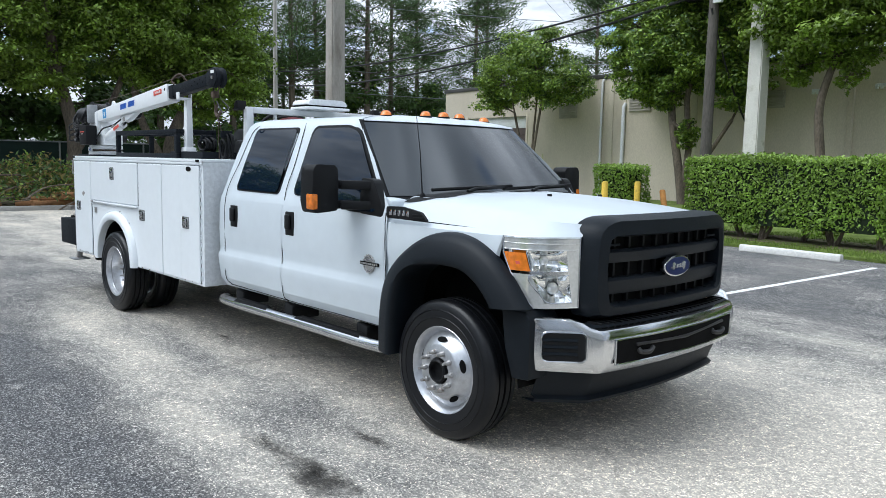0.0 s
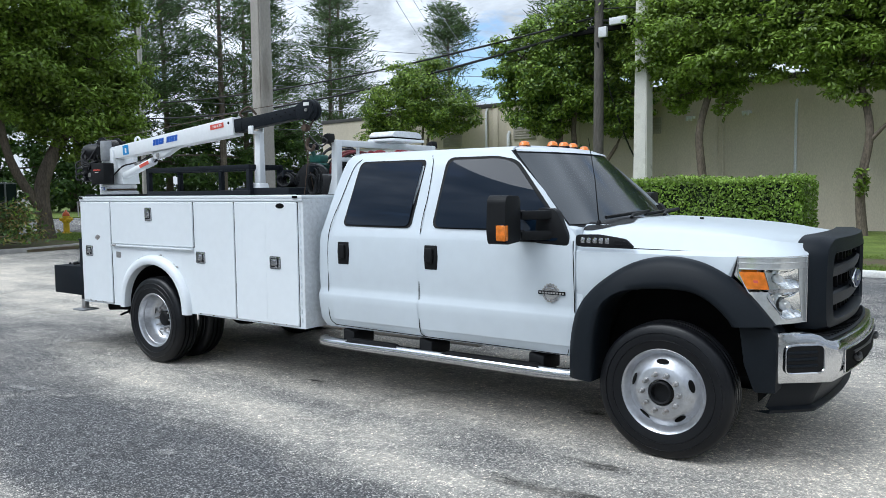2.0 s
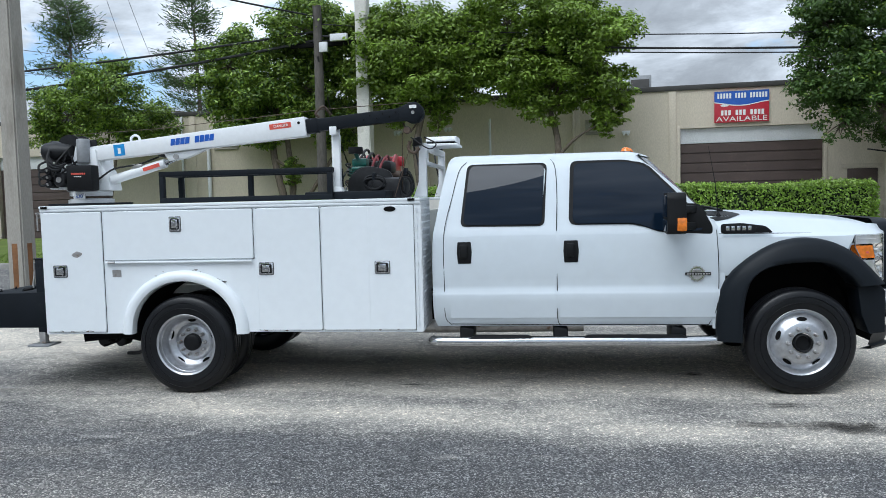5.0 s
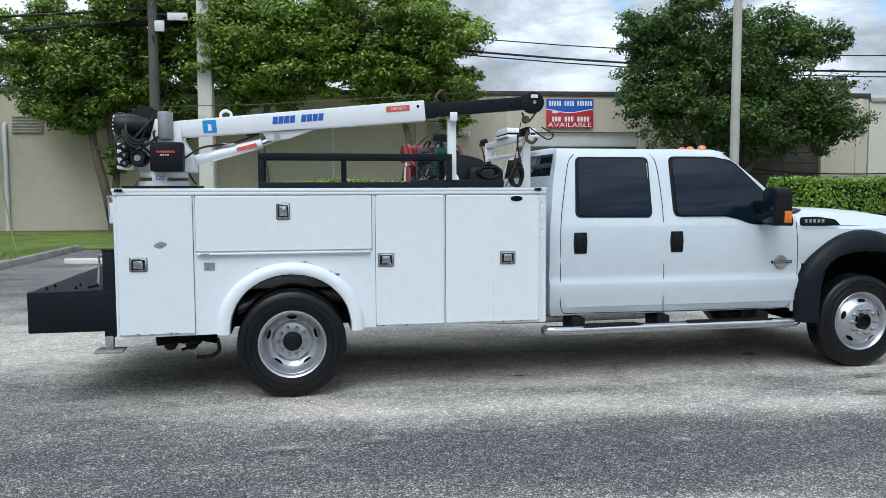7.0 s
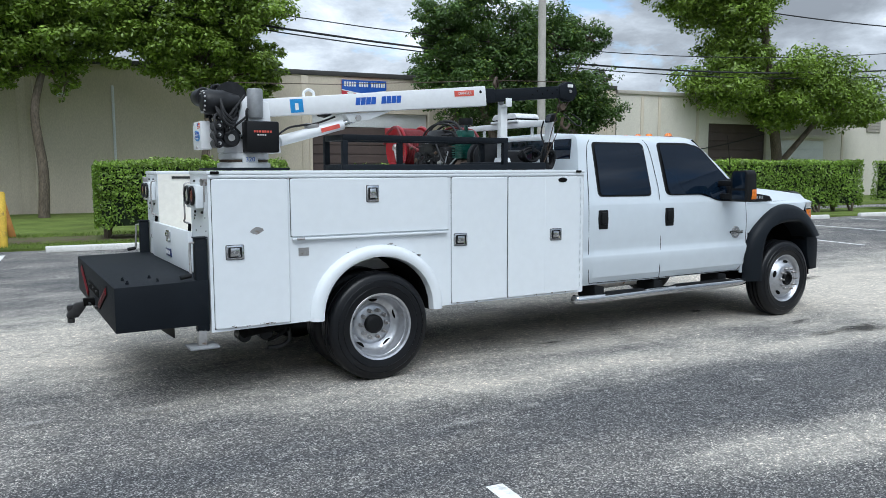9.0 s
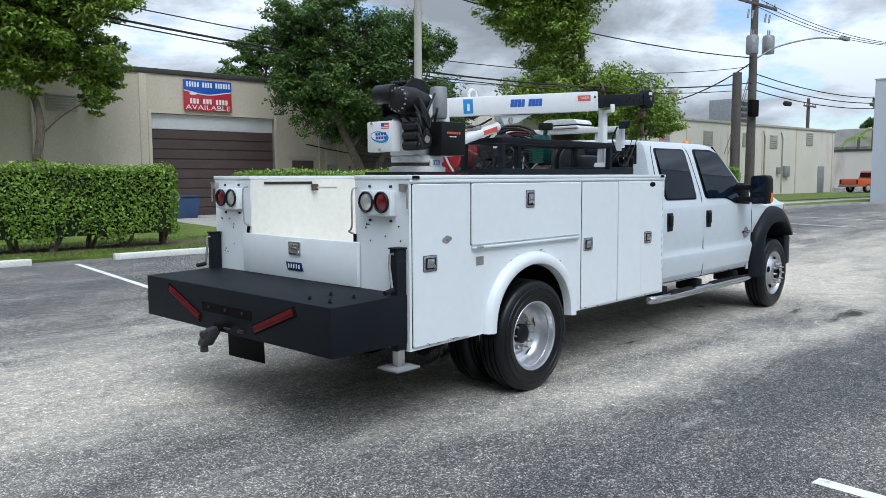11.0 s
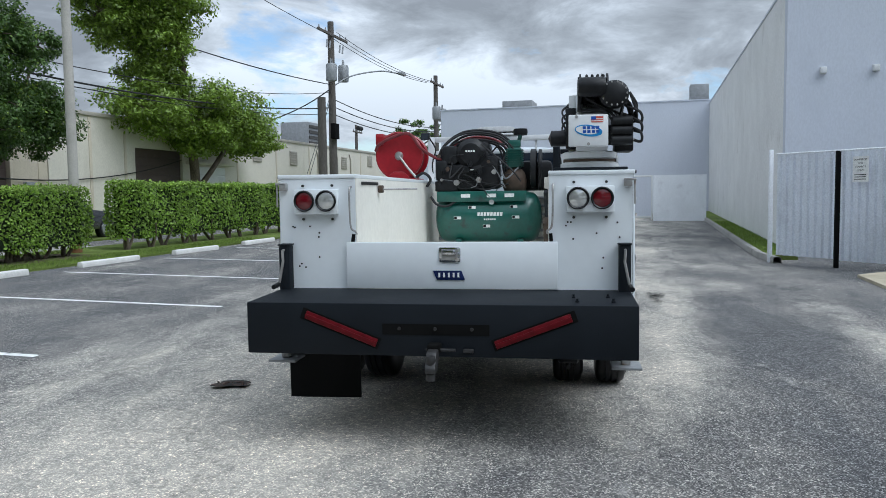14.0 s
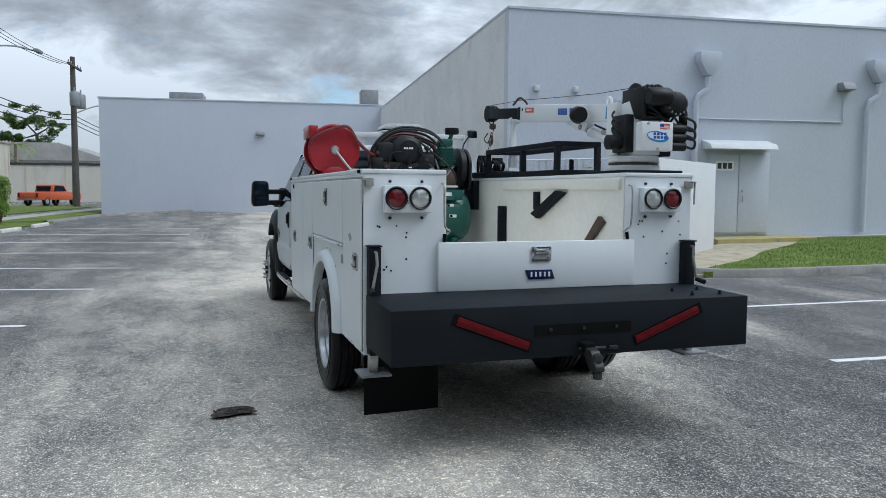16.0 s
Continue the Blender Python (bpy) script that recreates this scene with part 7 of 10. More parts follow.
def nose_rows():
    rows = []
    key = ((4.40, 1.43, 1.030, 0.0), (4.55, 1.43, 1.034, 0.0), (4.8, 1.425, 1.036, 0.0), (5.1, 1.412, 1.034, 0.0), (5.35, 1.392, 1.034, 0.0), (5.47, 1.38, 1.034, 0.0), (5.55, 1.368, 1.028, 0.0), (5.63, 1.352, 0.998, 0.0), (5.70, 1.338, 0.935, 0.0), (5.755, 1.325, 0.85, 0.0), (5.80, 1.31, 0.755, 0.0))
    xs = [4.40, 4.44, 4.48, 4.52, 4.58, 4.65, 4.72, 4.8, 4.9, 5.0, 5.1, 5.2, 5.3, 5.4, 5.47, 5.51, 5.55, 5.59, 5.63, 5.665, 5.70, 5.73, 5.755, 5.78, 5.80]
    for x in xs:
        i = max(j for j in range(len(key) - 1) if key[j][0] <= x + 1e-6)
        f = (x - key[i][0]) / (key[i + 1][0] - key[i][0])
        zc, w, drop = (key[i][j] + (key[i + 1][j] - key[i][j]) * f for j in (1, 2, 3))
        low = max(0.93, arch_top(x)) if x < 5.46 else 1.235
        low = min(low, 1.235)
        half = [(w * 0.985, low), (w, low + (1.16 - low) * 0.5 if low < 1.16 else low), (w, max(1.16, low + 0.002)), (w * 0.992, max(1.235, low + 0.006)), (w * 0.965, 1.255), (w * 0.91, 1.268), (w * 0.84, (zc + 1.265) / 2 - drop + 0.015), (w * 0.75, zc - 0.03), (w * 0.55, zc - 0.012), (w * 0.38, zc), (w * 0.18, zc - 0.004), (0, zc - 0.004)]
        rows.append([Vector((x, -y, z)) for y, z in half] + [Vector((x, y, z)) for y, z in half[-2::-1]])
    return rows


nose = tp("bonnet", skin(nose_rows()), "paint", None, "white bonnet and front wings", 40)
for s in (RIGHT, LEFT):
    tp("bonnet_gap", tube(curve_points([(4.46, s * 0.965, 1.262), (4.8, s * 0.978, 1.262), (5.2, s * 0.975, 1.256), (5.5, s * 0.955, 1.248), (5.70, s * 0.915, 1.24)]), 0.004, 6), "dark", nose)
    tp("wing_rear", prism([(4.40, 0.50), (4.50, 0.50), (4.50, 0.96), (4.40, 0.96)], 1, s * 0.99, s * 1.022, bevel=0.012), "paint", nose)
    # flare: a broad moulded arch between an outer and an inner line
    out_line = curve_points([(4.425, 0.41, 0), (4.425, 0.60, 0), (4.455, 0.80, 0), (4.53, 0.945, 0), (4.67, 1.075, 0), (4.85, 1.18, 0), (5.05, 1.225, 0), (5.25, 1.205, 0), (5.42, 1.13, 0), (5.555, 1.015, 0), (5.69, 0.86, 0)], 4)
    in_line = curve_points([(4.61, 0.41, 0), (4.61, 0.55, 0), (4.625, 0.74, 0), (4.675, 0.90, 0), (4.775, 0.985, 0), (4.92, 1.025, 0), (5.08, 1.038, 0), (5.235, 1.028, 0), (5.35, 0.975, 0), (5.435, 0.90, 0), (5.475, 0.845, 0)], 4)
    rows = []
    for a, b in zip(out_line, in_line):
        def ring(f, y):
            q = a.lerp(b, f)
            return Vector((q.x, s * y, q.y))
        rows.append([ring(-0.01, 1.025), ring(0.0, 1.055), ring(0.06, 1.085), ring(0.30, 1.118), ring(0.75, 1.142), ring(0.93, 1.148), ring(1.0, 1.136), ring(1.02, 1.08), ring(1.02, 0.86)])
    tp("wheel_flare", skin(rows), "flare", nose, "broad black plastic wheel-arch flare", 60)
    rows = []
    for k in range(17):
        a = math.pi * k / 16
        rows.append([Vector((5.05 - 0.55 * math.cos(a), s * y, 0.40 + 0.70 * math.sin(a))) for y in (0.45, 1.02)])
    tp("wheel_arch_liner", skin(rows), "dark", nose, "black wheel-arch liner")

def bonnet_z(y):
    """Height of the bonnet's rear part at a distance y from its middle line."""
    prof = ((0.0, 1.425), (0.39, 1.429), (0.57, 1.417), (0.775, 1.399), (0.868, 1.362), (0.94, 1.269))
    for (a, za), (b, zb) in zip(prof, prof[1:]):
        if y <= b:
            return za + (zb - za) * (y - a) / (b - a)
    return 1.269


# black scuttle that shows between the bonnet's cut-back corner and the windscreen
for s in (RIGHT, LEFT):
    rows = []
    for y, x1 in ((0.10, 4.575), (0.24, 4.60), (0.38, 4.63), (0.52, 4.665), (0.64, 4.69), (0.72, 4.68), (0.79, 4.63), (0.84, 4.56), (0.868, 4.49)):
        x0 = 4.40
        rows.append([Vector((x0 + (x1 - x0) * q / 4, s * y, bonnet_z(y) + (0.004 if q else -0.004))) for q in range(5)])
    tp("scuttle", skin(rows), "black_plastic", nose, "black plastic scuttle at the bonnet's corner", 60)

for x, y in ((4.96, 0.02), (4.96, 0.62)):
    tp("washer_jet", boxes((x - 0.012, x + 0.012, y - 0.014, y + 0.014, bonnet_z(y) - 0.02, bonnet_z(y) + 0.004), bevel=0.004), "black_plastic", nose)

# headlamps: a face that runs slantwise from the wing to the grille
FACE = [(5.47, 1.030), (5.55, 1.024), (5.63, 0.994), (5.70, 0.930), (5.755, 0.845), (5.795, 0.752)]


def lamp_face(s, f, z, back=0.0):
    """A point on the lamp's face: f runs from the wing edge (0) to the grille (1)."""
    cut = 5.473 if z >= 1.15 else 5.473 + (1.15 - z) * 0.5 if z >= 1.06 else 5.518 + (1.06 - z) * 0.66
    x = cut + (5.795 - cut) * f
    i = max(j for j in range(len(FACE) - 1) if FACE[j][0] <= x + 1e-6)
    g = (x - FACE[i][0]) / (FACE[i + 1][0] - FACE[i][0])
    y = FACE[i][1] + (FACE[i + 1][1] - FACE[i][1]) * g
    return Vector((x - back * 0.75, s * (y - back * 0.65), z))


def lamp_sheet(s, f0, f1, z0, z1, dish=0.0, back=0.0, n=12, m=6):
    rows = []
    for j in range(m + 1):
        b = j / m
        rows.append([lamp_face(s, f0 + (f1 - f0) * k / n, z0 + (z1 - z0) * b, back + dish * (1 - (2 * k / n - 1) ** 4) * (1 - (2 * b - 1) ** 4)) for k in range(n + 1)])
    return skin(rows)


for s in (RIGHT, LEFT):
    hl = tp("headlamp", lamp_sheet(s, 0.0, 1.0, 0.852, 1.243, 0.0, 0.075), "reflector", nose, "tall clear headlamp with amber corner", 30)
    tp("lamp_band", lamp_sheet(s, 0.0, 1.0, 1.168, 1.243), "clear_lens", hl, "clear ribbed upper lens band")
    tp("lamp_band", lamp_sheet(s, 0.0, 1.0, 0.852, 0.882), "clear_lens", hl, "clear lower lens band")
    tp("lamp_band", lamp_sheet(s, 0.90, 1.0, 0.882, 1.168), "clear_lens", hl)
    tp("lamp_band", lamp_sheet(s, 0.0, 0.40, 0.882, 1.04), "clear_lens", hl)
    tp("lamp_band", lamp_sheet(s, 0.40, 0.90, 1.036, 1.056), "chrome", hl)
    tp("indicator", lamp_sheet(s, 0.02, 0.43, 1.056, 1.155, 0.0, -0.003), "amber", hl, "amber indicator lens")
    tp("indicator_bulb", lamp_sheet(s, 0.20, 0.28, 1.092, 1.108, 0.0, -0.0045, 2, 2), "red_decal", hl)
    tp("lamp_bowl", lamp_sheet(s, 0.44, 0.90, 1.056, 1.168, 0.05, 0.003), "reflector", hl, "chrome reflector bowl")
    tp("lamp_bowl", lamp_sheet(s, 0.36, 0.90, 0.882, 1.036, 0.06, 0.003), "reflector", hl, "chrome reflector bowl")
    for z, r in ((1.112, 0.024), (0.958, 0.03)):
        c = lamp_face(s, 0.68, z, 0.035)
        tp("bulb", lathe([(0.0, 0.03), (r * 0.6, 0.026), (r, 0.01), (r * 1.1, -0.012)], (0, 0, 0), 0, 20), "clear_lens", hl, "bulb shield").data.transform(Matrix.Translation(c) @ Matrix.Rotation(s * radians(40), 4, "Z"))
    for z in (0.856, 1.172, 1.206, 1.240):
        tp("lamp_rib", tube([lamp_face(s, k / 10, z, -0.001) for k in range(11)], 0.0025, 6), "clear_lens", hl)
    tp("lamp_rib", tube([lamp_face(s, 0.0, 1.243 - 0.391 * k / 12, -0.002) for k in range(13)], 0.005, 6), "chrome", hl)
    tp("lamp_rib", tube([lamp_face(s, 1.0, z, -0.002) for z in (0.852, 1.243)], 0.005, 6), "chrome", hl)
    tp("lamp_rib", tube(curve_points([lamp_face(s, f, z, -0.001) for f, z in ((0.90, 0.885), (0.50, 0.885), (0.40, 0.93), (0.37, 1.03), (0.90, 1.034))], 4), 0.004, 6), "chrome", hl)
    tp("lamp_rib", tube([lamp_face(s, f, z, -0.001) for f, z in ((0.44, 1.06), (0.44, 1.165))], 0.004, 6), "chrome", hl)

# grille
bm = bmesh.new()
outer = rounded([(-0.735, 0.79), (0.735, 0.79), (0.755, 1.06), (0.735, 1.30), (0.62, 1.352), (-0.62, 1.352), (-0.735, 1.30), (-0.755, 1.06)], 0.07, 4)
inner = rounded([(-0.615, 0.865), (0.615, 0.865), (0.645, 1.06), (0.625, 1.245), (-0.625, 1.245), (-0.645, 1.06)], 0.05, 5)


def bow(y):
    return -0.075 * (y / 0.8) ** 2


def start_low_left(loop):
    i = min(range(len(loop)), key=lambda k: loop[k][0] + loop[k][1])
    return loop[i:] + loop[:i]


o, q = resample(start_low_left(outer), 72), resample(start_low_left(inner), 72)
lvl = [[Vector((5.79 + bow(y), y, z)) for y, z in o], [Vector((5.905 + bow(y), y, z)) for y, z in o],
       [Vector((5.955 + bow(y * 0.95), y * 0.955, 1.07 + (z - 1.07) * 0.93)) for y, z in o],
       [Vector((5.968 + bow(y), y * 1.03, 1.055 + (z - 1.055) * 1.05)) for y, z in q], [Vector((5.95 + bow(y), y, z)) for y, z in q], [Vector((5.86 + bow(y), y, z)) for y, z in q]]
gr = tp("grille", skin(lvl, close=True), "flare", nose, "matt black moulded grille surround", 35)
tp("mesh_back", skin([[Vector((5.868 + bow(y), y, z)) for y in (-0.64, -0.3, 0, 0.3, 0.64)] for z in (0.84, 1.24)]), "dark", gr, "dark grille mesh")
for z0, z1 in ((1.095, 1.170), (0.92, 1.012)):
    rows = []
    for y in [-0.63 + 1.26 * k / 16 for k in range(17)]:
        rows.append([Vector((x + bow(y), y, z)) for x, z in ((5.875, z1), (5.925, z1), (5.945, z1 - 0.012), (5.938, z0 + 0.03), (5.925, z0 + 0.004), (5.875, z0))])
    tp("grille_bar", skin(rows), "flare", gr, "thick black horizontal bar", 30)
for k in range(9):
    y = -0.52 + 0.13 * k
    tp("grille_rib", boxes((5.868 + bow(y), 5.895 + bow(y), y - 0.010, y + 0.010, 0.855, 1.235)), "black_plastic", gr)
for s in (RIGHT, LEFT):
    for z in (1.198, 0.868):
        tp("grille_notch", boxes((5.915 + bow(0.56), 5.925 + bow(0.56), s * 0.50, s * 0.60, z - 0.006, z + 0.006), bevel=0.003), "flare", gr)
ov = [(0.150 * math.cos(a), 0.064 * math.sin(a)) for a in [2 * math.pi * k / 36 for k in range(36)]]
em = tp("emblem", prism([(-y, 1.050 + z) for y, z in ov], 0, 5.935, 5.968, bevel=0.006), "chrome", gr, "blue oval emblem with silver rim")
tp("emblem_field", prism([(-y * 0.90, 1.050 + z * 0.84) for y, z in ov], 0, 5.968, 5.972), "emblem_blue", em, "dark blue enamel field")
for k, (y, w, h) in enumerate(((0.062, 0.020, 0.026), (0.022, 0.011, 0.015), (-0.012, 0.010, 0.015), (-0.052, 0.016, 0.024))):
    tp("emblem_bar", prism([(y + w * math.cos(a) + 0.005 * math.sin(2 * a), 1.050 + h * math.sin(a)) for a in [2 * math.pi * j / 16 for j in range(16)]], 0, 5.972, 5.974), "chrome", em, "silver script bar")
tp("emblem_bar", prism([(0.085, 1.040), (-0.080, 1.040), (-0.085, 1.047), (0.080, 1.047)], 0, 5.972, 5.9735), "chrome", em)

# front bumper
def bumper_x(y):
    a = abs(y)
    return 6.035 - 0.06 * (a / 0.74) ** 2 if a < 0.74 else 5.975 - 0.30 * ((a - 0.74) / 0.305)


def bumper_top(y):
    a = abs(y)
    f = min(1.0, max(0.0, (a - 0.76) / 0.09))
    return 0.758 + 0.052 * f * f * (3 - 2 * f)


ys = [-1.045, -1.03, -0.98, -0.92, -0.86, -0.82, -0.79, -0.755, -0.735, -0.70, -0.56, -0.40, -0.2, 0, 0.2, 0.40, 0.56, 0.70, 0.735, 0.755, 0.79, 0.82, 0.86, 0.92, 0.98, 1.03, 1.045]
rows = []
for y in ys:
    x = bumper_x(y)
    tz = bumper_top(y)
    lo = 0.508 + 0.012 * (abs(y) / 1.03) ** 4
    end = 0.03 * (abs(y) > 1.0)
    rows.append([Vector((x + dx, y, z)) for dx, z in ((-0.20, tz - 0.01), (-0.040, tz + 0.002), (-0.014, tz - 0.007), (-0.002 - end, tz - 0.026), (0.004 - end, tz - 0.060), (0.005 - end, 0.665), (0.001 - end, 0.61), (-0.007 - end, 0.565), (-0.018 - end, 0.530), (-0.036 - end, lo), (-0.16, lo - 0.005))])
bp = tp("front_bumper", skin(rows), "chrome", None, "polished chrome front bumper", 35)
rows = [[Vector((bumper_x(y) + dx, y, z)) for dx, z in ((-0.165, 0.768), (-0.06, 0.770), (-0.045, 0.762))] for y in ys[6:-6]]
tp("step_pad", skin(rows), "flare", bp, "black ribbed bumper step")
for k in range(26):
    y = -0.70 + 1.40 * k / 25
    tp("pad_rib", boxes((bumper_x(y) - 0.15, bumper_x(y) - 0.06, y - 0.008, y + 0.008, 0.769, 0.780)), "black_plastic", bp)
# no cut opening: a black panel on the chrome paints its inner shade
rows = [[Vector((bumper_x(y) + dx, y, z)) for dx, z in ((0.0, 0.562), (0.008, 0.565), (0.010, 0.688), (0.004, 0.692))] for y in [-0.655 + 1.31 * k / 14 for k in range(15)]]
tp("bumper_opening", skin(rows), "dark", bp, "flat dark panel standing in for the shaded intake")
tp("opening_rim", tube([Vector((bumper_x(y) + 0.006, y, z)) for y, z in [(-0.66 + 1.32 * k / 14, 0.694) for k in range(15)] + [(0.66 - 1.32 * k / 14, 0.558) for k in range(15)] + [(-0.66, 0.694)]], 0.007, 6), "chrome", bp)
for y in (-0.42, 0.42):
    tp("tow_hook", tube(curve_points([(bumper_x(y) + 0.006, y - 0.06, 0.63), (bumper_x(y) + 0.022, y - 0.05, 0.612), (bumper_x(y) + 0.026, y + 0.03, 0.606), (bumper_x(y) + 0.018, y + 0.075, 0.622)]), 0.014, 8), "iron", bp, "black tow hook")
tp("crossmember", tube([(bumper_x(0.5) + 0.012, -0.5, 0.655), (6.045, 0, 0.64), (bumper_x(0.5) + 0.012, 0.5, 0.668)], 0.010, 8), "iron", bp)
for s in (RIGHT, LEFT):
    yy = [s * (0.825 + 0.165 * k / 6) for k in range(7)]
    lid = [(y, z) for y, z in rounded([(0.822, 0.582), (0.822, 0.735), (0.988, 0.735), (0.988, 0.582)], 0.032, 4)]
    bm = bmesh.new()
    front = [bm.verts.new((bumper_x(y) + 0.012, s * y, z)) for y, z in lid]
    back = [bm.verts.new((bumper_x(y) - 0.01, s * y, z)) for y, z in lid]
    bm.faces.new(front)
    for i in range(len(lid)):
        bm.faces.new((front[i], back[i], back[(i + 1) % len(lid)], front[(i + 1) % len(lid)]))
    fg = tp("fog_cover", bm, "black_plastic", bp, "black ribbed fog-lamp cover")
    tp("fog_rim", tube([(bumper_x(y) + 0.012, s * y, z) for y, z in [(0.905 + (y - 0.905) * 1.07, 0.66 + (z - 0.66) * 1.07) for y, z in lid + lid[:1]]], 0.007, 6), "chrome", fg)
    for z in (0.622, 0.660, 0.698):
        tp("fog_rib", tube([(bumper_x(y) + 0.012, y, z) for y in yy[1:]], 0.010, 6), "flare", fg)
    tp("bumper_end", prism([(5.58, 0.46), (5.70, 0.47), (5.70, 0.80), (5.66, 0.845), (5.49, 0.845), (5.52, 0.62)], 1, s * 0.80, s * 1.052, bevel=0.012), "flare", bp, "black plastic bumper end")
rows = []
for y in ys[2:-2]:
    x = bumper_x(y * 0.97) - 0.10
    rows.append([Vector((x + dx, y * 0.945, z)) for dx, z in ((0.0, 0.53), (0.01, 0.50), (-0.025, 0.42), (-0.05, 0.355), (-0.018, 0.338), (-0.03, 0.318), (-0.12, 0.322))])
tp("air_dam", skin(rows), "flare", bp, "black plastic air dam", 50)
for ob in nose.children_recursive + bp.children_recursive + [nose, bp]:
    ob.data.transform(Matrix.Translation((0, NOSE_Y, 0)) @ Matrix.Diagonal((1, NOSE_K, 1, 1)))

# door mirrors
for s in (RIGHT, LEFT):
    mr = tp("door_mirror", prism(rounded([(-1.19, 1.30), (-1.375, 1.285), (-1.395, 1.36), (-1.385, 1.57), (-1.36, 1.605), (-1.215, 1.60), (-1.19, 1.57)], 0.025, 3), 0, 3.99, 4.13, bevel=0.026), "black_plastic", cab, "large black telescopic door mirror")
    if s == LEFT:
        mr.data.transform(Matrix.Diagonal((1, -1, 1, 1)))
    for z0, z1 in ((1.42, 1.585), (1.31, 1.40)):
        tp("mirror_glass", boxes((3.982, 3.99, s * 1.215, s * 1.365, z0, z1), bevel=0.003), "glass", mr, "mirror glass")
    tp("indicator", boxes((4.06, 4.135, s * 1.35, s * 1.398, 1.31, 1.415), bevel=0.012), "amber", mr, "amber mirror indicator")
    for z in (1.335, 1.47):
        tp("mirror_arm", prism([(4.03, z - 0.028), (4.06, z - 0.03), (4.06, z + 0.03), (4.03, z + 0.028)], 1, s * 0.99, s * 1.22, bevel=0.01), "black_plastic", mr)
        tp("mirror_arm", prism([(-0.02, z - 0.03), (0.03, z - 0.03), (0.03, z + 0.03), (-0.02, z + 0.03)], 1, 0.0, s * 0.24, bevel=0.01), "black_plastic", mr).data.transform(Matrix.Translation((4.28, s * 0.985, 0)) @ Matrix.Rotation(s * radians(48), 4, "Z"))
    tp("mirror_sail", prism(rounded([(4.14, 1.28), (4.40, 1.265), (4.40, 1.33), (4.30, 1.51), (4.17, 1.52)], 0.03, 3), 1, s * 0.955, s * 1.03, bevel=0.012), "black_plastic", mr)

# side steps
for s in (RIGHT, LEFT):
    st = tp("side_step", tube(curve_points([(2.12, s * 0.96, 0.40), (2.16, s * 1.01, 0.40), (2.5, s * 1.03, 0.40), (3.3, s * 1.035, 0.405), (4.2, s * 1.035, 0.405), (4.44, s * 1.02, 0.41), (4.47, s * 0.97, 0.41)]), 0.042, 14), "chrome", None, "polished tubular side step")
    for x0, x1 in ((2.42, 2.98), (3.35, 4.22)):
        tp("tread_pad", prism(rounded([(x0, 0.0), (x1, 0.0), (x1 - 0.06, 0.03), (x0 + 0.06, 0.03)], 0.01, 2), 1, s * 1.005, s * 1.065, bevel=0.004), "black_plastic", st, "black tread pad").data.transform(Matrix.Translation((0, 0, 0.425)))
    for x in (2.42, 3.20, 4.15):
        tp("step_bracket", prism([(x - 0.07, 0.39), (x + 0.05, 0.39), (x + 0.05, 0.50), (x - 0.07, 0.52)], 1, s * 0.75, s * 1.0, bevel=0.012), "black_plastic", st)

# ---- utility body ----
TOP, Y0, Y1 = 1.585, 0.63, 1.145
ub = tp("utility_body", boxes((-1.275, 2.05, -Y0, Y0, 0.78, 0.86), bevel=0.006), "bed_paint", None, "white steel utility body with side compartments")


def arch_line(rx, rz, n=18, zbase=0.50, cx=0.005):
    return [(cx - rx * math.cos(math.pi * k / n), zbase + (0.95 - 0.50 + rz) * math.sin(math.pi * k / n) ** 0.9) for k in range(n + 1)]


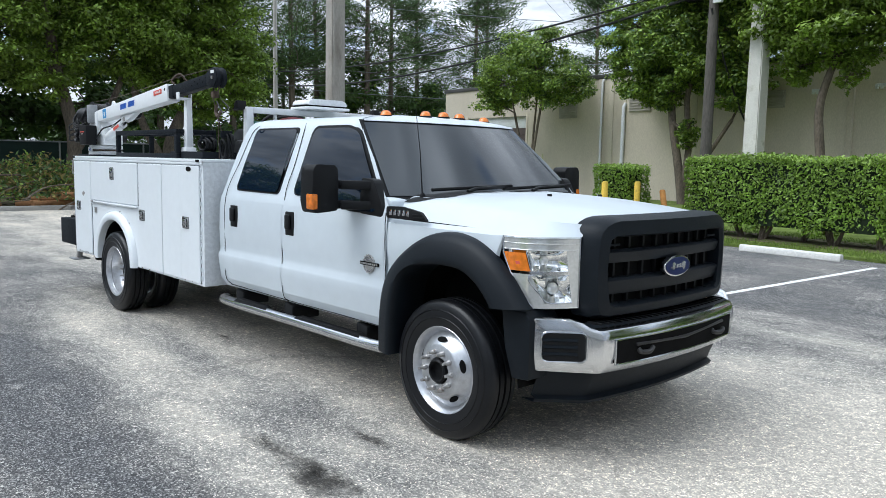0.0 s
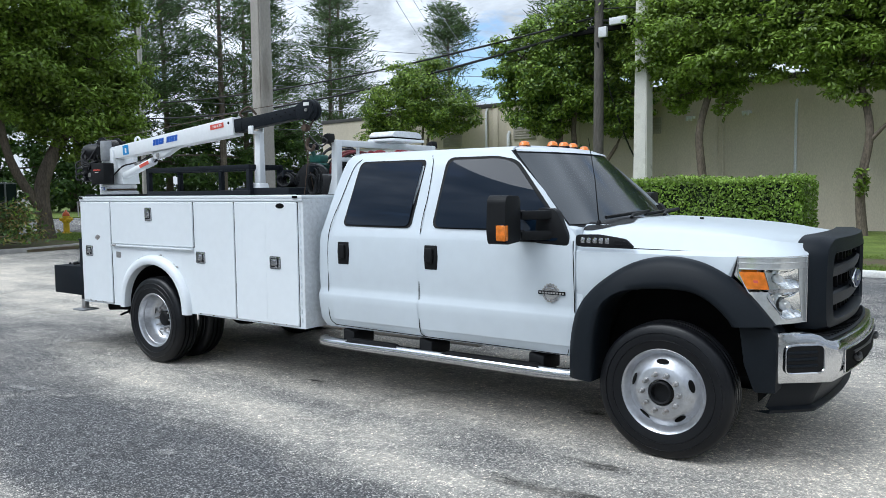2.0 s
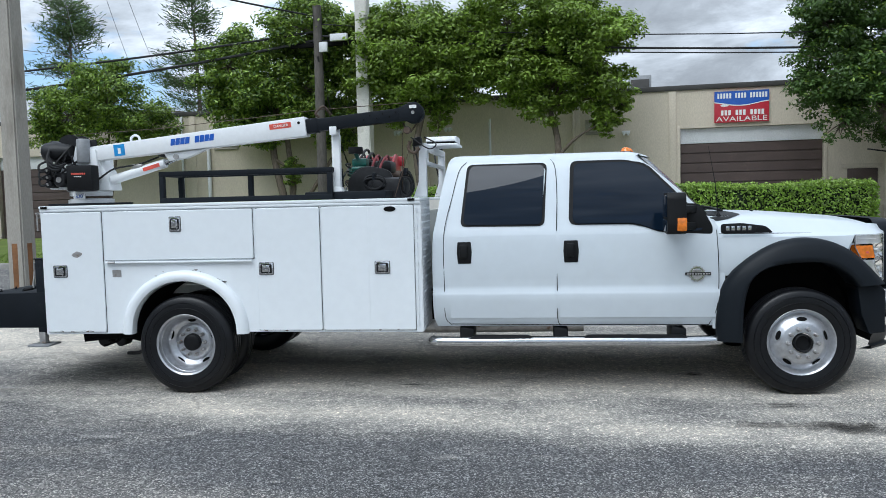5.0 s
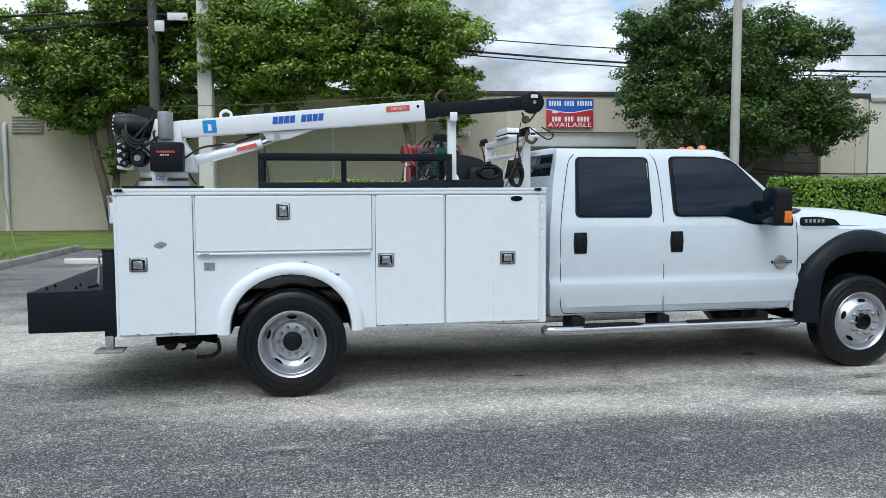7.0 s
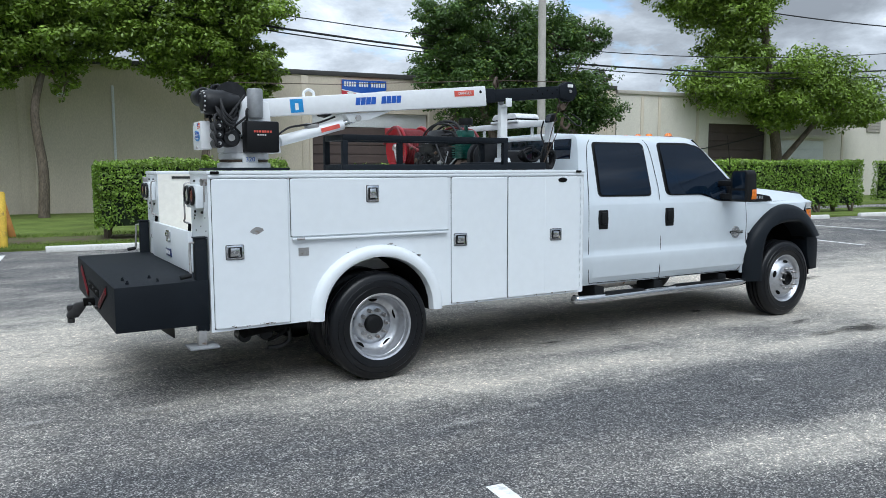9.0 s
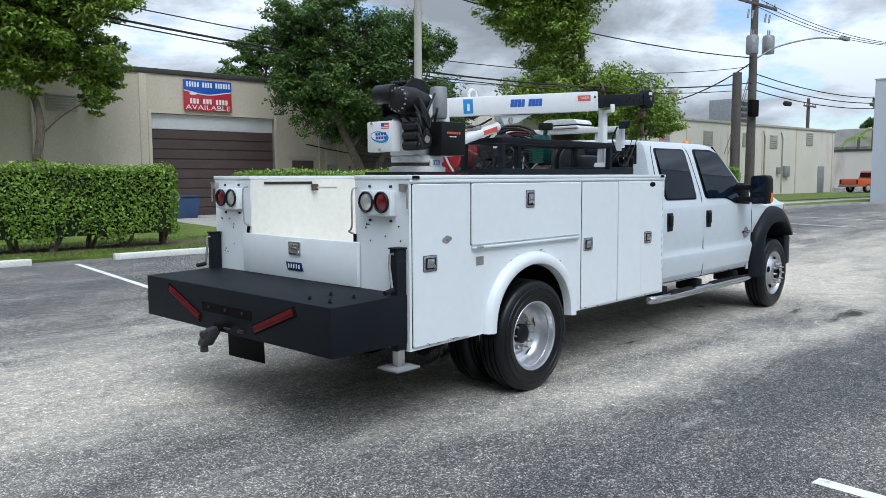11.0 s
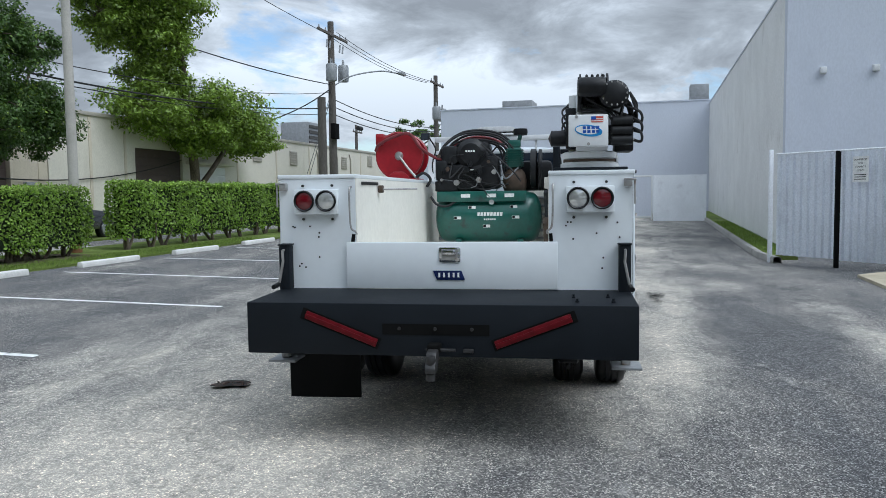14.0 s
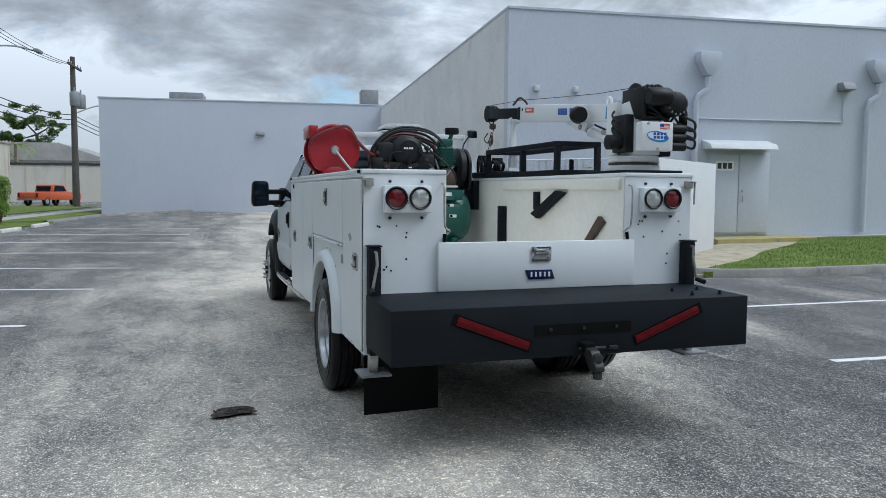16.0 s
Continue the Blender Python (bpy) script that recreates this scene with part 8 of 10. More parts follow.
for s in (RIGHT, LEFT):
    arch = arch_line(0.465, 0.0)
    outline = [(-1.28, TOP), (-1.28, 0.49), arch[0]] + arch[1:-1] + [(0.47, 0.51), (2.06, 0.505), (2.06, TOP)]
    tp("compartment", prism(outline, 1, s * Y0, s * Y1), "body_paint", ub, "white steel compartment bank", 30)
    tp("top_lip", boxes((-1.288, 2.068, s * (Y0 - 0.004), s * (Y1 + 0.014), TOP + 0.001, TOP + 0.028), bevel=0.006), "body_paint", ub, "folded top rim")
    tp("lip_edge", boxes((-1.28, 2.06, s * (Y1 + 0.002), s * (Y1 + 0.012), TOP - 0.02, TOP), bevel=0.003), "body_paint", ub)

    def door(x0, x1, z0, z1, name="compartment_door"):
        tp("door_seal", prism([(x0 - 0.0025, z0 - 0.002), (x1 + 0.0025, z0 - 0.002), (x1 + 0.0025, z1 + 0.0025), (x0 - 0.0025, z1 + 0.0025)], 1, s * (Y1 + 0.0003), s * (Y1 + 0.0022)), "dark", ub, "thin dark door seal")
        d = tp(name, prism(rounded([(x0, z0), (x1, z0), (x1, z1), (x0, z1)], 0.012, 2), 1, s * (Y1 + 0.001), s * (Y1 + 0.016), bevel=0.004, seg=1), "body_paint", ub, "flush white compartment door")
        return d
    z_low = 0.512
    d1 = door(-1.258, -0.715, z_low, 1.555)
    d2 = door(-0.695, 0.635, 1.135, 1.555)
    d3 = door(0.665, 1.212, z_low + 0.012, 1.555)
    d4 = door(1.228, 2.005, z_low + 0.012, 1.555)
    tp("seam", boxes((1.620, 1.626, s * (Y1 + 0.0150), s * (Y1 + 0.0172), 0.54, 1.54), bevel=0.0008, seg=1), "body_paint", d4)
    tp("drip_rail", boxes((-0.69, 0.62, s * (Y1 + 0.002), s * (Y1 + 0.03), 1.108, 1.124), bevel=0.004), "body_paint", ub, "folded drip rail")
    tp("hinge", tube([(-0.66, s * (Y1 + 0.03), 1.118), (-0.60, s * (Y1 + 0.03), 1.118)], 0.009, 8), "steel", ub)
    for x in (2.03,):
        for k in range(14):
            tp("hinge_knuckle", tube([(x, s * (Y1 + 0.008), 0.56 + 0.072 * k), (x, s * (Y1 + 0.008), 0.60 + 0.072 * k)], 0.006, 6), "body_paint", d4)

    def latch(x, z, upright=False):
        w, h = (0.05, 0.062) if upright else (0.062, 0.05)
        y = Y1 + 0.016
        tp("latch_gasket", prism(rounded([(x - w - 0.003, z - h - 0.003), (x + w + 0.003, z - h - 0.003), (x + w + 0.003, z + h + 0.003), (x - w - 0.003, z + h + 0.003)], 0.012, 3), 1, s * (y - 0.004), s * (y + 0.003)), "iron", ub)
        l = tp("latch", prism(rounded([(x - w, z - h), (x + w, z - h), (x + w, z + h), (x - w, z + h)], 0.012, 3), 1, s * y, s * (y + 0.008), bevel=0.002), "chrome", ub, "chrome paddle latch")
        tp("latch_cup", prism(rounded([(x - w * 0.78, z - h * 0.74), (x + w * 0.78, z - h * 0.74), (x + w * 0.78, z + h * 0.74), (x - w * 0.78, z + h * 0.74)], 0.008, 2), 1, s * (y + 0.008), s * (y + 0.0095)), "black_plastic", l, "dark latch recess")
        tp("paddle", boxes((x - w * 0.55, x + w * 0.55, s * (y + 0.009), s * (y + 0.013), z - h * 0.55, z + h * 0.2), bevel=0.004), "steel", l)
        tp("paddle", boxes((x - w * 0.55, x + w * 0.5, s * (y + 0.0095), s * (y + 0.016), z - h * 0.2, z + h * 0.62), bevel=0.003), "chrome", l)
        tp("lock_barrel", disc((x + w * 0.42, s * (y + 0.014), z - h * 0.45), 0.011, 1, 0.012, 12), "chrome", l)
    latch(-1.11, 1.045)
    latch(-0.045, 1.437, True)
    latch(0.745, 1.047)
    latch(1.737, 1.046)
    # rounded fender over the rear wheel
    rows = []
    for k in range(25):
        a = math.pi * k / 24
        c, sn = math.cos(a), math.sin(a) ** 0.9
        rows.append([Vector((0.005 - rx * c, s * y, 0.497 + rz * sn)) for rx, rz, y in ((0.565, 0.545, Y1 + 0.001), (0.555, 0.535, Y1 + 0.035), (0.53, 0.51, Y1 + 0.052), (0.49, 0.475, Y1 + 0.056), (0.468, 0.455, Y1 + 0.045), (0.462, 0.45, Y1), (0.462, 0.45, Y0 + 0.1))])
    tp("fender", skin(rows), "body_paint", ub, "rolled white fender over the dual wheels", 50)
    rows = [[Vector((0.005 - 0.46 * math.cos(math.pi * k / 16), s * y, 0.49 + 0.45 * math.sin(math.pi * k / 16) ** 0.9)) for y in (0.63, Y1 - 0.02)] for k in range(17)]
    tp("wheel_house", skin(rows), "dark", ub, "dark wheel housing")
    # patches where the paint is gone
    rng = random.Random(5 + s)
    for k in range(16):
        a = rng.uniform(0.25, 0.75) * math.pi
        r = rng.uniform(0.56, 0.60)
        x, z = -r * math.cos(a), 0.50 + r * 0.94 * math.sin(a)
        w = rng.uniform(0.006, 0.02)
        tp("paint_chip", prism([(x + w * (1 + 0.4 * math.sin(3 * b)) * math.cos(b), z + 0.4 * w * math.sin(b)) for b in [2 * math.pi * j / 9 for j in range(9)]], 1, s * (Y1 + 0.001), s * (Y1 + 0.0022)), "steel", ub)
    tp("paint_chip", prism([(-0.95 + 0.035 * (1 + 0.5 * math.sin(2 * b + 1)) * math.cos(b), 1.19 + 0.028 * math.sin(b)) for b in [2 * math.pi * j / 11 for j in range(11)]], 1, s * (Y1 + 0.016), s * (Y1 + 0.0172)), "steel", ub)
    for k in range(22):
        x = rng.choice((rng.uniform(-1.25, -0.72), rng.uniform(0.68, 2.0)))
        w = rng.uniform(0.004, 0.014)
        z = 0.515 + rng.uniform(0.0, 0.012)
        tp("paint_chip", prism([(x + w * math.cos(b), z + 0.35 * w * (1 + 0.5 * math.sin(3 * b)) * math.sin(b)) for b in [2 * math.pi * j / 8 for j in range(8)]], 1, s * (Y1 + 0.0162), s * (Y1 + 0.0172)), "cast", ub)
    tp("filler_cap", prism([(1.81 + 0.05 * math.cos(b), 1.525 + 0.022 * math.sin(b)) for b in [2 * math.pi * j / 16 for j in range(16)]], 1, s * (Y1 + 0.016), s * (Y1 + 0.019)), "dark", ub)
    tp("data_plate", boxes((-0.64, -0.56, s * (Y1 + 0.001), s * (Y1 + 0.003), 0.99, 1.05)), "steel", ub)
    for x in (-1.235, 1.99):
        tp("clearance_lamp", boxes((x - 0.03, x + 0.03, s * (Y1 + 0.014), s * (Y1 + 0.024), TOP + 0.004, TOP + 0.024), bevel=0.004), "dark", ub)
    # tail lamp box, grab handle and corner hardware
    tb = tp("tail_lamp_box", boxes((-1.335, -1.281, s * 0.738, s * 1.030, 1.352, 1.515), bevel=0.006), "body_paint", ub, "white box with two round tail lamps")
    for dy, m in ((0.074, "red_lens"), (-0.074, "clear_lens")):
        c = (-1.337, s * (0.884 + dy), 1.440)
        tp("lamp_grommet", lathe([(0.056, 0.0), (0.068, -0.002), (0.070, -0.012), (0.064, -0.018), (0.056, -0.012)], c, 0, 28), "rubber", tb, "black rubber lamp ring")
        tp("tail_lamp", lathe([(0.0, -0.016), (0.03, -0.014), (0.056, -0.006), (0.057, 0.0)], c, 0, 28), m, tb, "round red tail lamp" if m == "red_lens" else "round clear reversing lamp")
    for dy, dz in ((0.1, 0.03), (-0.1, 0.03), (0.1, -0.19), (-0.1, -0.19)):
        tp("bolt", disc((-1.285, s * (0.884 + dy), 1.51 + dz), 0.009, 0, 0.014, 10), "iron", ub)
    for k in range(9):
        tp("rivet_hole", disc((-1.281, s * rng.uniform(0.72, 1.08), rng.uniform(0.98, 1.30)), 0.006, 0, 0.004, 8), "dark", ub)
    tp("grab_handle", tube(curve_points([(-1.285, s * 0.655, 1.53), (-1.33, s * 0.655, 1.50), (-1.33, s * 0.650, 1.28), (-1.33, s * 0.62, 1.24), (-1.285, s * 0.62, 1.22)]), 0.0065, 8), "steel", ub, "bent steel grab handle")
    tp("tailgate_chain", tube([(-1.295, s * 0.64, 1.22), (-1.30, s * 0.645, 1.17)], 0.012, 6), "dark", ub)
    tp("corner_latch", boxes((-1.318, -1.278, s * 1.09, s * 1.14, 1.51, 1.56), (-1.312, -1.30, s * 1.150, s * 1.162, 1.40, 1.56), (-1.318, -1.30, s * 1.10, s * 1.165, 1.545, 1.56), bevel=0.005), "steel", ub, "worn corner latch")
    # outrigger post with crank
    op = tp("outrigger", boxes((-1.372, -1.29, s * 1.058, s * 1.130, 0.50, 1.150), bevel=0.008), "bench", ub, "black outrigger post with crank")
    tp("post_cap", boxes((-1.380, -1.286, s * 1.052, s * 1.136, 1.150, 1.160), bevel=0.004), "bench", op)
    tp("crank", tube([(-1.372, s * 1.095, 1.12), (-1.400, s * 1.095, 1.12), (-1.402, s * 1.09, 1.05), (-1.406, s * 1.12, 0.90)], 0.009, 8), "steel", op)
    tp("crank_grip", tube([(-1.403, s * 1.122, 0.90), (-1.478, s * 1.13, 0.888)], 0.016, 8), "black_plastic", op)
    tp("outrigger_leg", boxes((-1.37, -1.31, s * 1.075, s * 1.13, 0.405, 0.52), bevel=0.006), "steel", op, "rusty steel leg")
    tp("foot_plate", boxes((-1.44, -1.24, s * 1.01, s * 1.195, 0.388, 0.404), bevel=0.004), "grey_metal", op)

# spring hanger and pipe ends that hang behind the rear wheel
sp = tp("spring_hanger", prism([(-0.60, 0.50), (-1.0, 0.50), (-0.98, 0.40), (-0.86, 0.365), (-0.72, 0.385), (-0.60, 0.36)], 1, -0.80, -0.70, bevel=0.012), "dark", None, "black spring hanger with shackle")
for x, z in ((-0.955, 0.372), (-0.79, 0.372)):
    tp("shackle_eye", lathe([(0.0, -0.07), (0.04, -0.07), (0.052, -0.06), (0.052, 0.06), (0.04, 0.07), (0.0, 0.07)], (x, -0.75, z), 1, 18), "rubber", sp)
tp("tie_hook", tube(curve_points([(-0.60, -0.75, 0.40), (-0.585, -0.75, 0.30), (-0.65, -0.75, 0.25), (-0.76, -0.75, 0.245)]), 0.016, 8), "iron", sp, "bent iron tie hook")

# bed, headboard and tailgate
# added panel: its black puts the shade under the bed into colour
tp("bed_underside", boxes((-1.26, 2.03, -0.62, 0.62, 0.755, 0.778)), "dark", ub, "black panel standing in for the shade below the bed")
tp("headboard", boxes((2.03, 2.055, -Y0, Y0, 0.86, 1.50), bevel=0.004), "bed_paint", ub, "pale scuffed headboard")
for k in range(7):
    tp("headboard_rib", boxes((2.0, 2.03, -Y0, Y0, 0.90 + 0.085 * k, 0.93 + 0.085 * k), bevel=0.006), "grey_metal", ub)
for s in (RIGHT, LEFT):
    tp("bed_side", boxes((-1.275, 2.03, s * (Y0 - 0.006), s * (Y0 - 0.001), 0.861, TOP)), "bed_paint", ub, "cream inner bed wall")
    tp("tread_front", boxes((2.061, 2.068, s * Y0, s * Y1, 0.51, TOP)), "tread", ub, "white tread-plate front")
rng = random.Random(3)
for s in (RIGHT,):
    for a in range(14):
        for b in range(18):
            y, z = s * (0.655 + 0.036 * a), 0.54 + 0.058 * b + (0.029 if a % 2 else 0)
            tp("tread_bump", prism([(y - 0.012, z - 0.006 * (-1) ** a), (y, z + 0.005), (y + 0.012, z + 0.006 * (-1) ** a), (y, z - 0.005)], 0, 2.068, 2.071), "tread", ub)
tg = tp("tailgate", boxes((-1.322, -1.2895, -0.686, 0.686, 0.866, 1.168), bevel=0.006), "body_paint", ub, "low white drop-down tailgate")
tl = tp("tailgate_latch", prism(rounded([(-0.07, 1.04), (0.07, 1.04), (0.07, 1.135), (-0.07, 1.135)], 0.012, 3), 0, -1.333, -1.322, bevel=0.002), "chrome", tg, "chrome tailgate latch")
tp("latch_cup", boxes((-1.335, -1.333, -0.052, 0.052, 1.053, 1.122)), "steel", tl)
tp("paddle", boxes((-1.343, -1.335, -0.045, 0.045, 1.085, 1.118), bevel=0.003), "chrome", tl)
tp("lock_barrel", disc((-1.337, -0.05, 1.058), 0.014, 0, 0.01, 12), "chrome", tl)
bdg = tp("tailgate_badge", prism([(-0.098, 0.925), (0.085, 0.925), (0.11, 0.985), (-0.075, 0.985)], 0, -1.331, -1.323, bevel=0.002), "emblem_blue", tg, "blue maker's badge with pale bars")
for k in range(5):
    tp("letter_bar", boxes((-1.334, -1.331, -0.062 + k * 0.031, -0.050 + k * 0.031, 0.942, 0.972)), "white_decal", bdg)
tp("bed_rod", tube([(-0.673, 0.612, 1.515), (-0.656, 0.335, 1.516)], 0.007, 6), "steel", ub, "thin steel rod")
tp("rod_clamp", boxes((-0.70, -0.645, 0.585, 0.6195, 1.49, 1.545), bevel=0.008), "cast", ub, "rusty clamp")
tp("vent_slot", boxes((-1.16, -0.69, 0.6175, 0.6195, 1.545, 1.566)), "iron", ub)
# loose braces on the right-hand inner wall
tp("bed_brace", prism([(-0.49, 1.478), (-0.35, 1.495), (0.105, 1.302), (-0.015, 1.264)], 1, -0.612, -0.572, bevel=0.005), "bench", ub, "black steel brace")
tp("bed_brace", boxes((0.012, 0.108, -0.622, -0.60, 1.335, 1.484), bevel=0.005), "bench", ub, "black steel brace")
tp("bed_brace", prism([(-1.0, 1.315), (-1.06, 1.272), (-0.85, 1.10), (-0.77, 1.10)], 1, -0.622, -0.585, bevel=0.005), "cast", ub, "rusty steel brace")
tp("bed_brace", boxes((0.715, 0.89, -0.622, -0.60, 0.90, 1.352), bevel=0.005), "bench", ub, "black steel brace")
tp("bed_brace", boxes((1.43, 1.70, -0.622, -0.56, 1.305, 1.590), bevel=0.005), "bench", ub, "black steel brace")
tp("inner_shelf", boxes((-1.24, 0.77, -0.628, -0.60, 1.502, 1.575), bevel=0.006), "bed_paint", ub)

# workbench bumper
wbn = tp("bench_bumper", prism([(-1.90, 0.547), (-1.288, 0.547), (-1.288, 0.862), (-1.90, 0.85)], 1, -1.133, 1.133, bevel=0.006), "bench", None, "deep dark grey workbench bumper")
for s in (RIGHT, LEFT):
    a, b = Vector((s * 0.80, 0.796)), Vector((s * 0.325, 0.613))
    d = (b - a).normalized()
    n = Vector((-d.y, d.x))
    def bar(f0, f1, w):
        p, q = a.lerp(b, f0), a.lerp(b, f1)
        return [(v.x, v.y) for v in (p + n * w, q + n * w, q - n * w, p - n * w)]
    rc = tp("lamp_slot", prism(bar(0.015, 0.99, 0.034), 0, -1.9035, -1.9005), "dark", wbn, "dark slanted lamp slot")
    tp("bar_lamp", prism(bar(0.07, 0.96, 0.024), 0, -1.912, -1.9036, bevel=0.003), "dark_red_lens", rc, "long red bar lamp")
    tp("bar_lamp_rib", prism(bar(0.07, 0.96, 0.006), 0, -1.916, -1.912), "dark_red_lens", rc)
tp("plate_recess", boxes((-1.9035, -1.9005, -0.31, 0.31, 0.672, 0.735)), "dark", wbn, "dark slot with three bolts")
for y in (-0.21, 0.0, 0.21):
    tp("bolt", disc((-1.908, y, 0.708), 0.010, 0, 0.010, 10), "iron", wbn)
for x, y in ((-1.80, -0.80), (-1.62, -0.78), (-1.80, -1.0), (-1.60, -0.98)):
    tp("stud", lathe([(0.012, 0), (0.012, 0.009), (0.007, 0.009), (0.007, 0.022), (0, 0.022)], (x, y, 0.855), 2, 10), "bench", wbn, "stud bolt on the bench top")
hc = tp("tow_hitch", boxes((-1.98, -1.86, -0.035, 0.035, 0.575, 0.63), bevel=0.006), "dark", wbn, "black tow hitch with pin")
tp("ball_mount", prism([(-1.98, 0.61), (-2.04, 0.60), (-2.10, 0.52), (-2.10, 0.49), (-2.02, 0.49), (-1.96, 0.57)], 1, -0.03, 0.03, bevel=0.008), "iron", hc)
tp("tow_ball", lathe([(0, 0.075), (0.024, 0.065), (0.030, 0.045), (0.022, 0.022), (0.016, 0.01), (0.016, -0.03), (0.026, -0.035), (0.026, -0.07), (0, -0.07)], (-2.07, 0.0, 0.52), 2, 16), "iron", hc)
tp("hitch_pin", tube([(-1.94, -0.12, 0.595), (-1.94, 0.05, 0.595)], 0.009, 8), "iron", hc)
tp("wiring_plug", boxes((-1.92, -1.89, -0.22, -0.16, 0.575, 0.597), bevel=0.006), "iron", wbn)
fl = skin([[Vector((-1.20 + 0.02 * math.sin(4 * y) + 0.03 * (0.5 - z), y, z)) for y in (0.64, 0.75, 0.88, 1.02, 1.13)] for z in (0.50, 0.35, 0.2, 0.10)])
bmesh.ops.solidify(fl, geom=fl.faces[:], thickness=0.008)
tp("mud_flap", fl, "black_plastic", ub, "black rubber mud flap")


# ---- crane on the right-hand compartments ----
CY = -0.965
crane = thing("crane", (-0.95, -0.88, 1.615), "white truck crane with black telescopic jib resting on its post", "crane")


def cp(name, bm, mat, parent=None, label="", smooth=40.0):
    return part(name, bm, mat, parent or crane, label, smooth)


cp("base_plate", boxes((-1.22, -0.68, -1.12, -0.66, 1.616, 1.634), bevel=0.006), "bench", None, "dark mounting plate")
cp("turntable", lathe([(0.0, 0.0), (0.190, 0.0), (0.190, 0.03), (0.165, 0.04), (0.165, 0.06), (0.178, 0.065), (0.178, 0.10), (0.16, 0.108), (0, 0.11)], (-0.95, -0.89, 1.634), 2, 36), "crane_white", None, "scratched white turntable")
cp("bearing_gap", lathe([(0.168, 0.040), (0.172, 0.043), (0.172, 0.055), (0.168, 0.058)], (-0.95, -0.89, 1.634), 2, 36), "cast", None, "rust-stained bearing gap")
words("320", 0.046, pose(-0.955, -1.0732, 1.692, 90, 0, 0), "blue", crane, "number_lettering", "dark number on the turntable")
cp("number_strip", boxes((-1.01, -0.90, -1.0722, -1.06, 1.668, 1.716), bevel=0.002), "crane_white")
cp("column", prism([(-1.12, 1.74), (-0.70, 1.74), (-0.72, 1.86), (-0.80, 2.00), (-0.86, 2.10), (-1.02, 2.12), (-1.10, 1.98)], 1, -1.0, -0.80, bevel=0.01), "crane_white", None, "white crane column")
cp("column_cheek", prism([(-1.06, 1.86), (-0.78, 1.86), (-0.80, 2.10), (-0.98, 2.14)], 1, -1.045, -1.0, bevel=0.008), "crane_white")
cb = cp("control_box", boxes((-1.275, -1.20, -0.996, -0.752, 1.762, 1.958), bevel=0.008), "crane_white", None, "white control box with blue emblem")
ell = [(0.085 * math.cos(a), 0.036 * math.sin(a) + 0.01 * math.cos(a)) for a in [2 * math.pi * k / 28 for k in range(28)]]
cp("emblem_swoosh", prism([(-0.875 + y, 1.858 + z) for y, z in ell], 0, -1.2775, -1.2752), "sky_blue", cb)
cp("emblem_field", prism([(-0.868 + y * 0.84, 1.861 + z * 0.72) for y, z in ell], 0, -1.2786, -1.2776), "white_decal", cb)
for k, (w, dz) in enumerate(((0.045, 0.012), (0.06, -0.012))):
    for j in range(4):
        y = -0.885 - w / 2 * 0.2 + (j - 1.5) * 0.027
        cp("letter_bar", boxes((-1.2795, -1.2787, y - 0.010, y + 0.010, 1.855 + dz, 1.873 + dz)), "blue", cb)
cp("flag_decal", boxes((-1.2765, -1.2752, -0.965, -0.89, 1.908, 1.945)), "red_decal", cb, "small striped flag decal")
cp("flag_canton", boxes((-1.2775, -1.2766, -0.92, -0.89, 1.925, 1.945)), "blue", cb)
for z in (1.917, 1.929):
    cp("flag_stripe", boxes((-1.2773, -1.2766, -0.962, -0.892, z - 0.003, z + 0.003)), "white_decal", cb)
for y, z in ((-0.80, 1.945), (-0.875, 1.776)):
    cp("screw", disc((-1.277, y, z), 0.010, 0, 0.008, 10), "steel", cb)
# black battery box on the outer side
bb = cp("relay_box", boxes((-1.005, -0.77, -1.17, -1.05, 1.74, 1.958), bevel=0.012), "black_plastic", None, "black box with red letter bars")
for k in range(7):
    cp("letter_bar", boxes((-0.955 + 0.019 * k, -0.942 + 0.019 * k, -1.1722, -1.1702, 1.878, 1.893)), "red_decal", bb)
for k in range(4):
    cp("letter_bar", boxes((-0.93 + 0.017 * k, -0.918 + 0.017 * k, -1.1722, -1.1702, 1.858, 1.865)), "white_decal", bb)
cp("rear_motor", lathe([(0, -0.10), (0.05, -0.10), (0.065, -0.08), (0.065, 0.06), (0.05, 0.09), (0, 0.09)], (-1.10, -1.08, 1.84), 1, 20), "engine", None, "black electric motor")
cp("motor_cap", disc((-1.10, -1.185, 1.84), 0.024, 1, 0.012, 14), "steel")
cp("swing_motor", lathe([(0, -0.08), (0.045, -0.08), (0.052, -0.06), (0.052, 0.06), (0, 0.08)], (-1.02, -0.70, 1.83), 1, 20), "engine")
cp("valve_block", boxes((-1.10, -0.92, -0.80, -0.735, 1.76, 2.02), bevel=0.008), "engine", None, "black valve block")
cp("column_plate", boxes((-0.93, -0.80, -0.80, -0.755, 1.75, 2.12), bevel=0.006), "crane_white")
for k in range(3):
    cp("cable_loop", tube(curve_points([(-0.98, -0.73, 1.80 + 0.06 * k), (-1.02, -0.66, 1.84 + 0.06 * k), (-0.95, -0.64, 1.92 + 0.05 * k), (-0.88, -0.74, 1.98 + 0.05 * k)], 6), 0.008, 6), "wire")
# winch
wn_ = cp("winch_drum", lathe([(0, -0.12), (0.118, -0.12), (0.118, -0.105), (0.07, -0.10), (0.07, 0.10), (0.118, 0.105), (0.118, 0.12), (0, 0.12)], (-1.06, -0.90, 2.12), 1, 28), "engine", None, "black winch drum wound with wire rope")
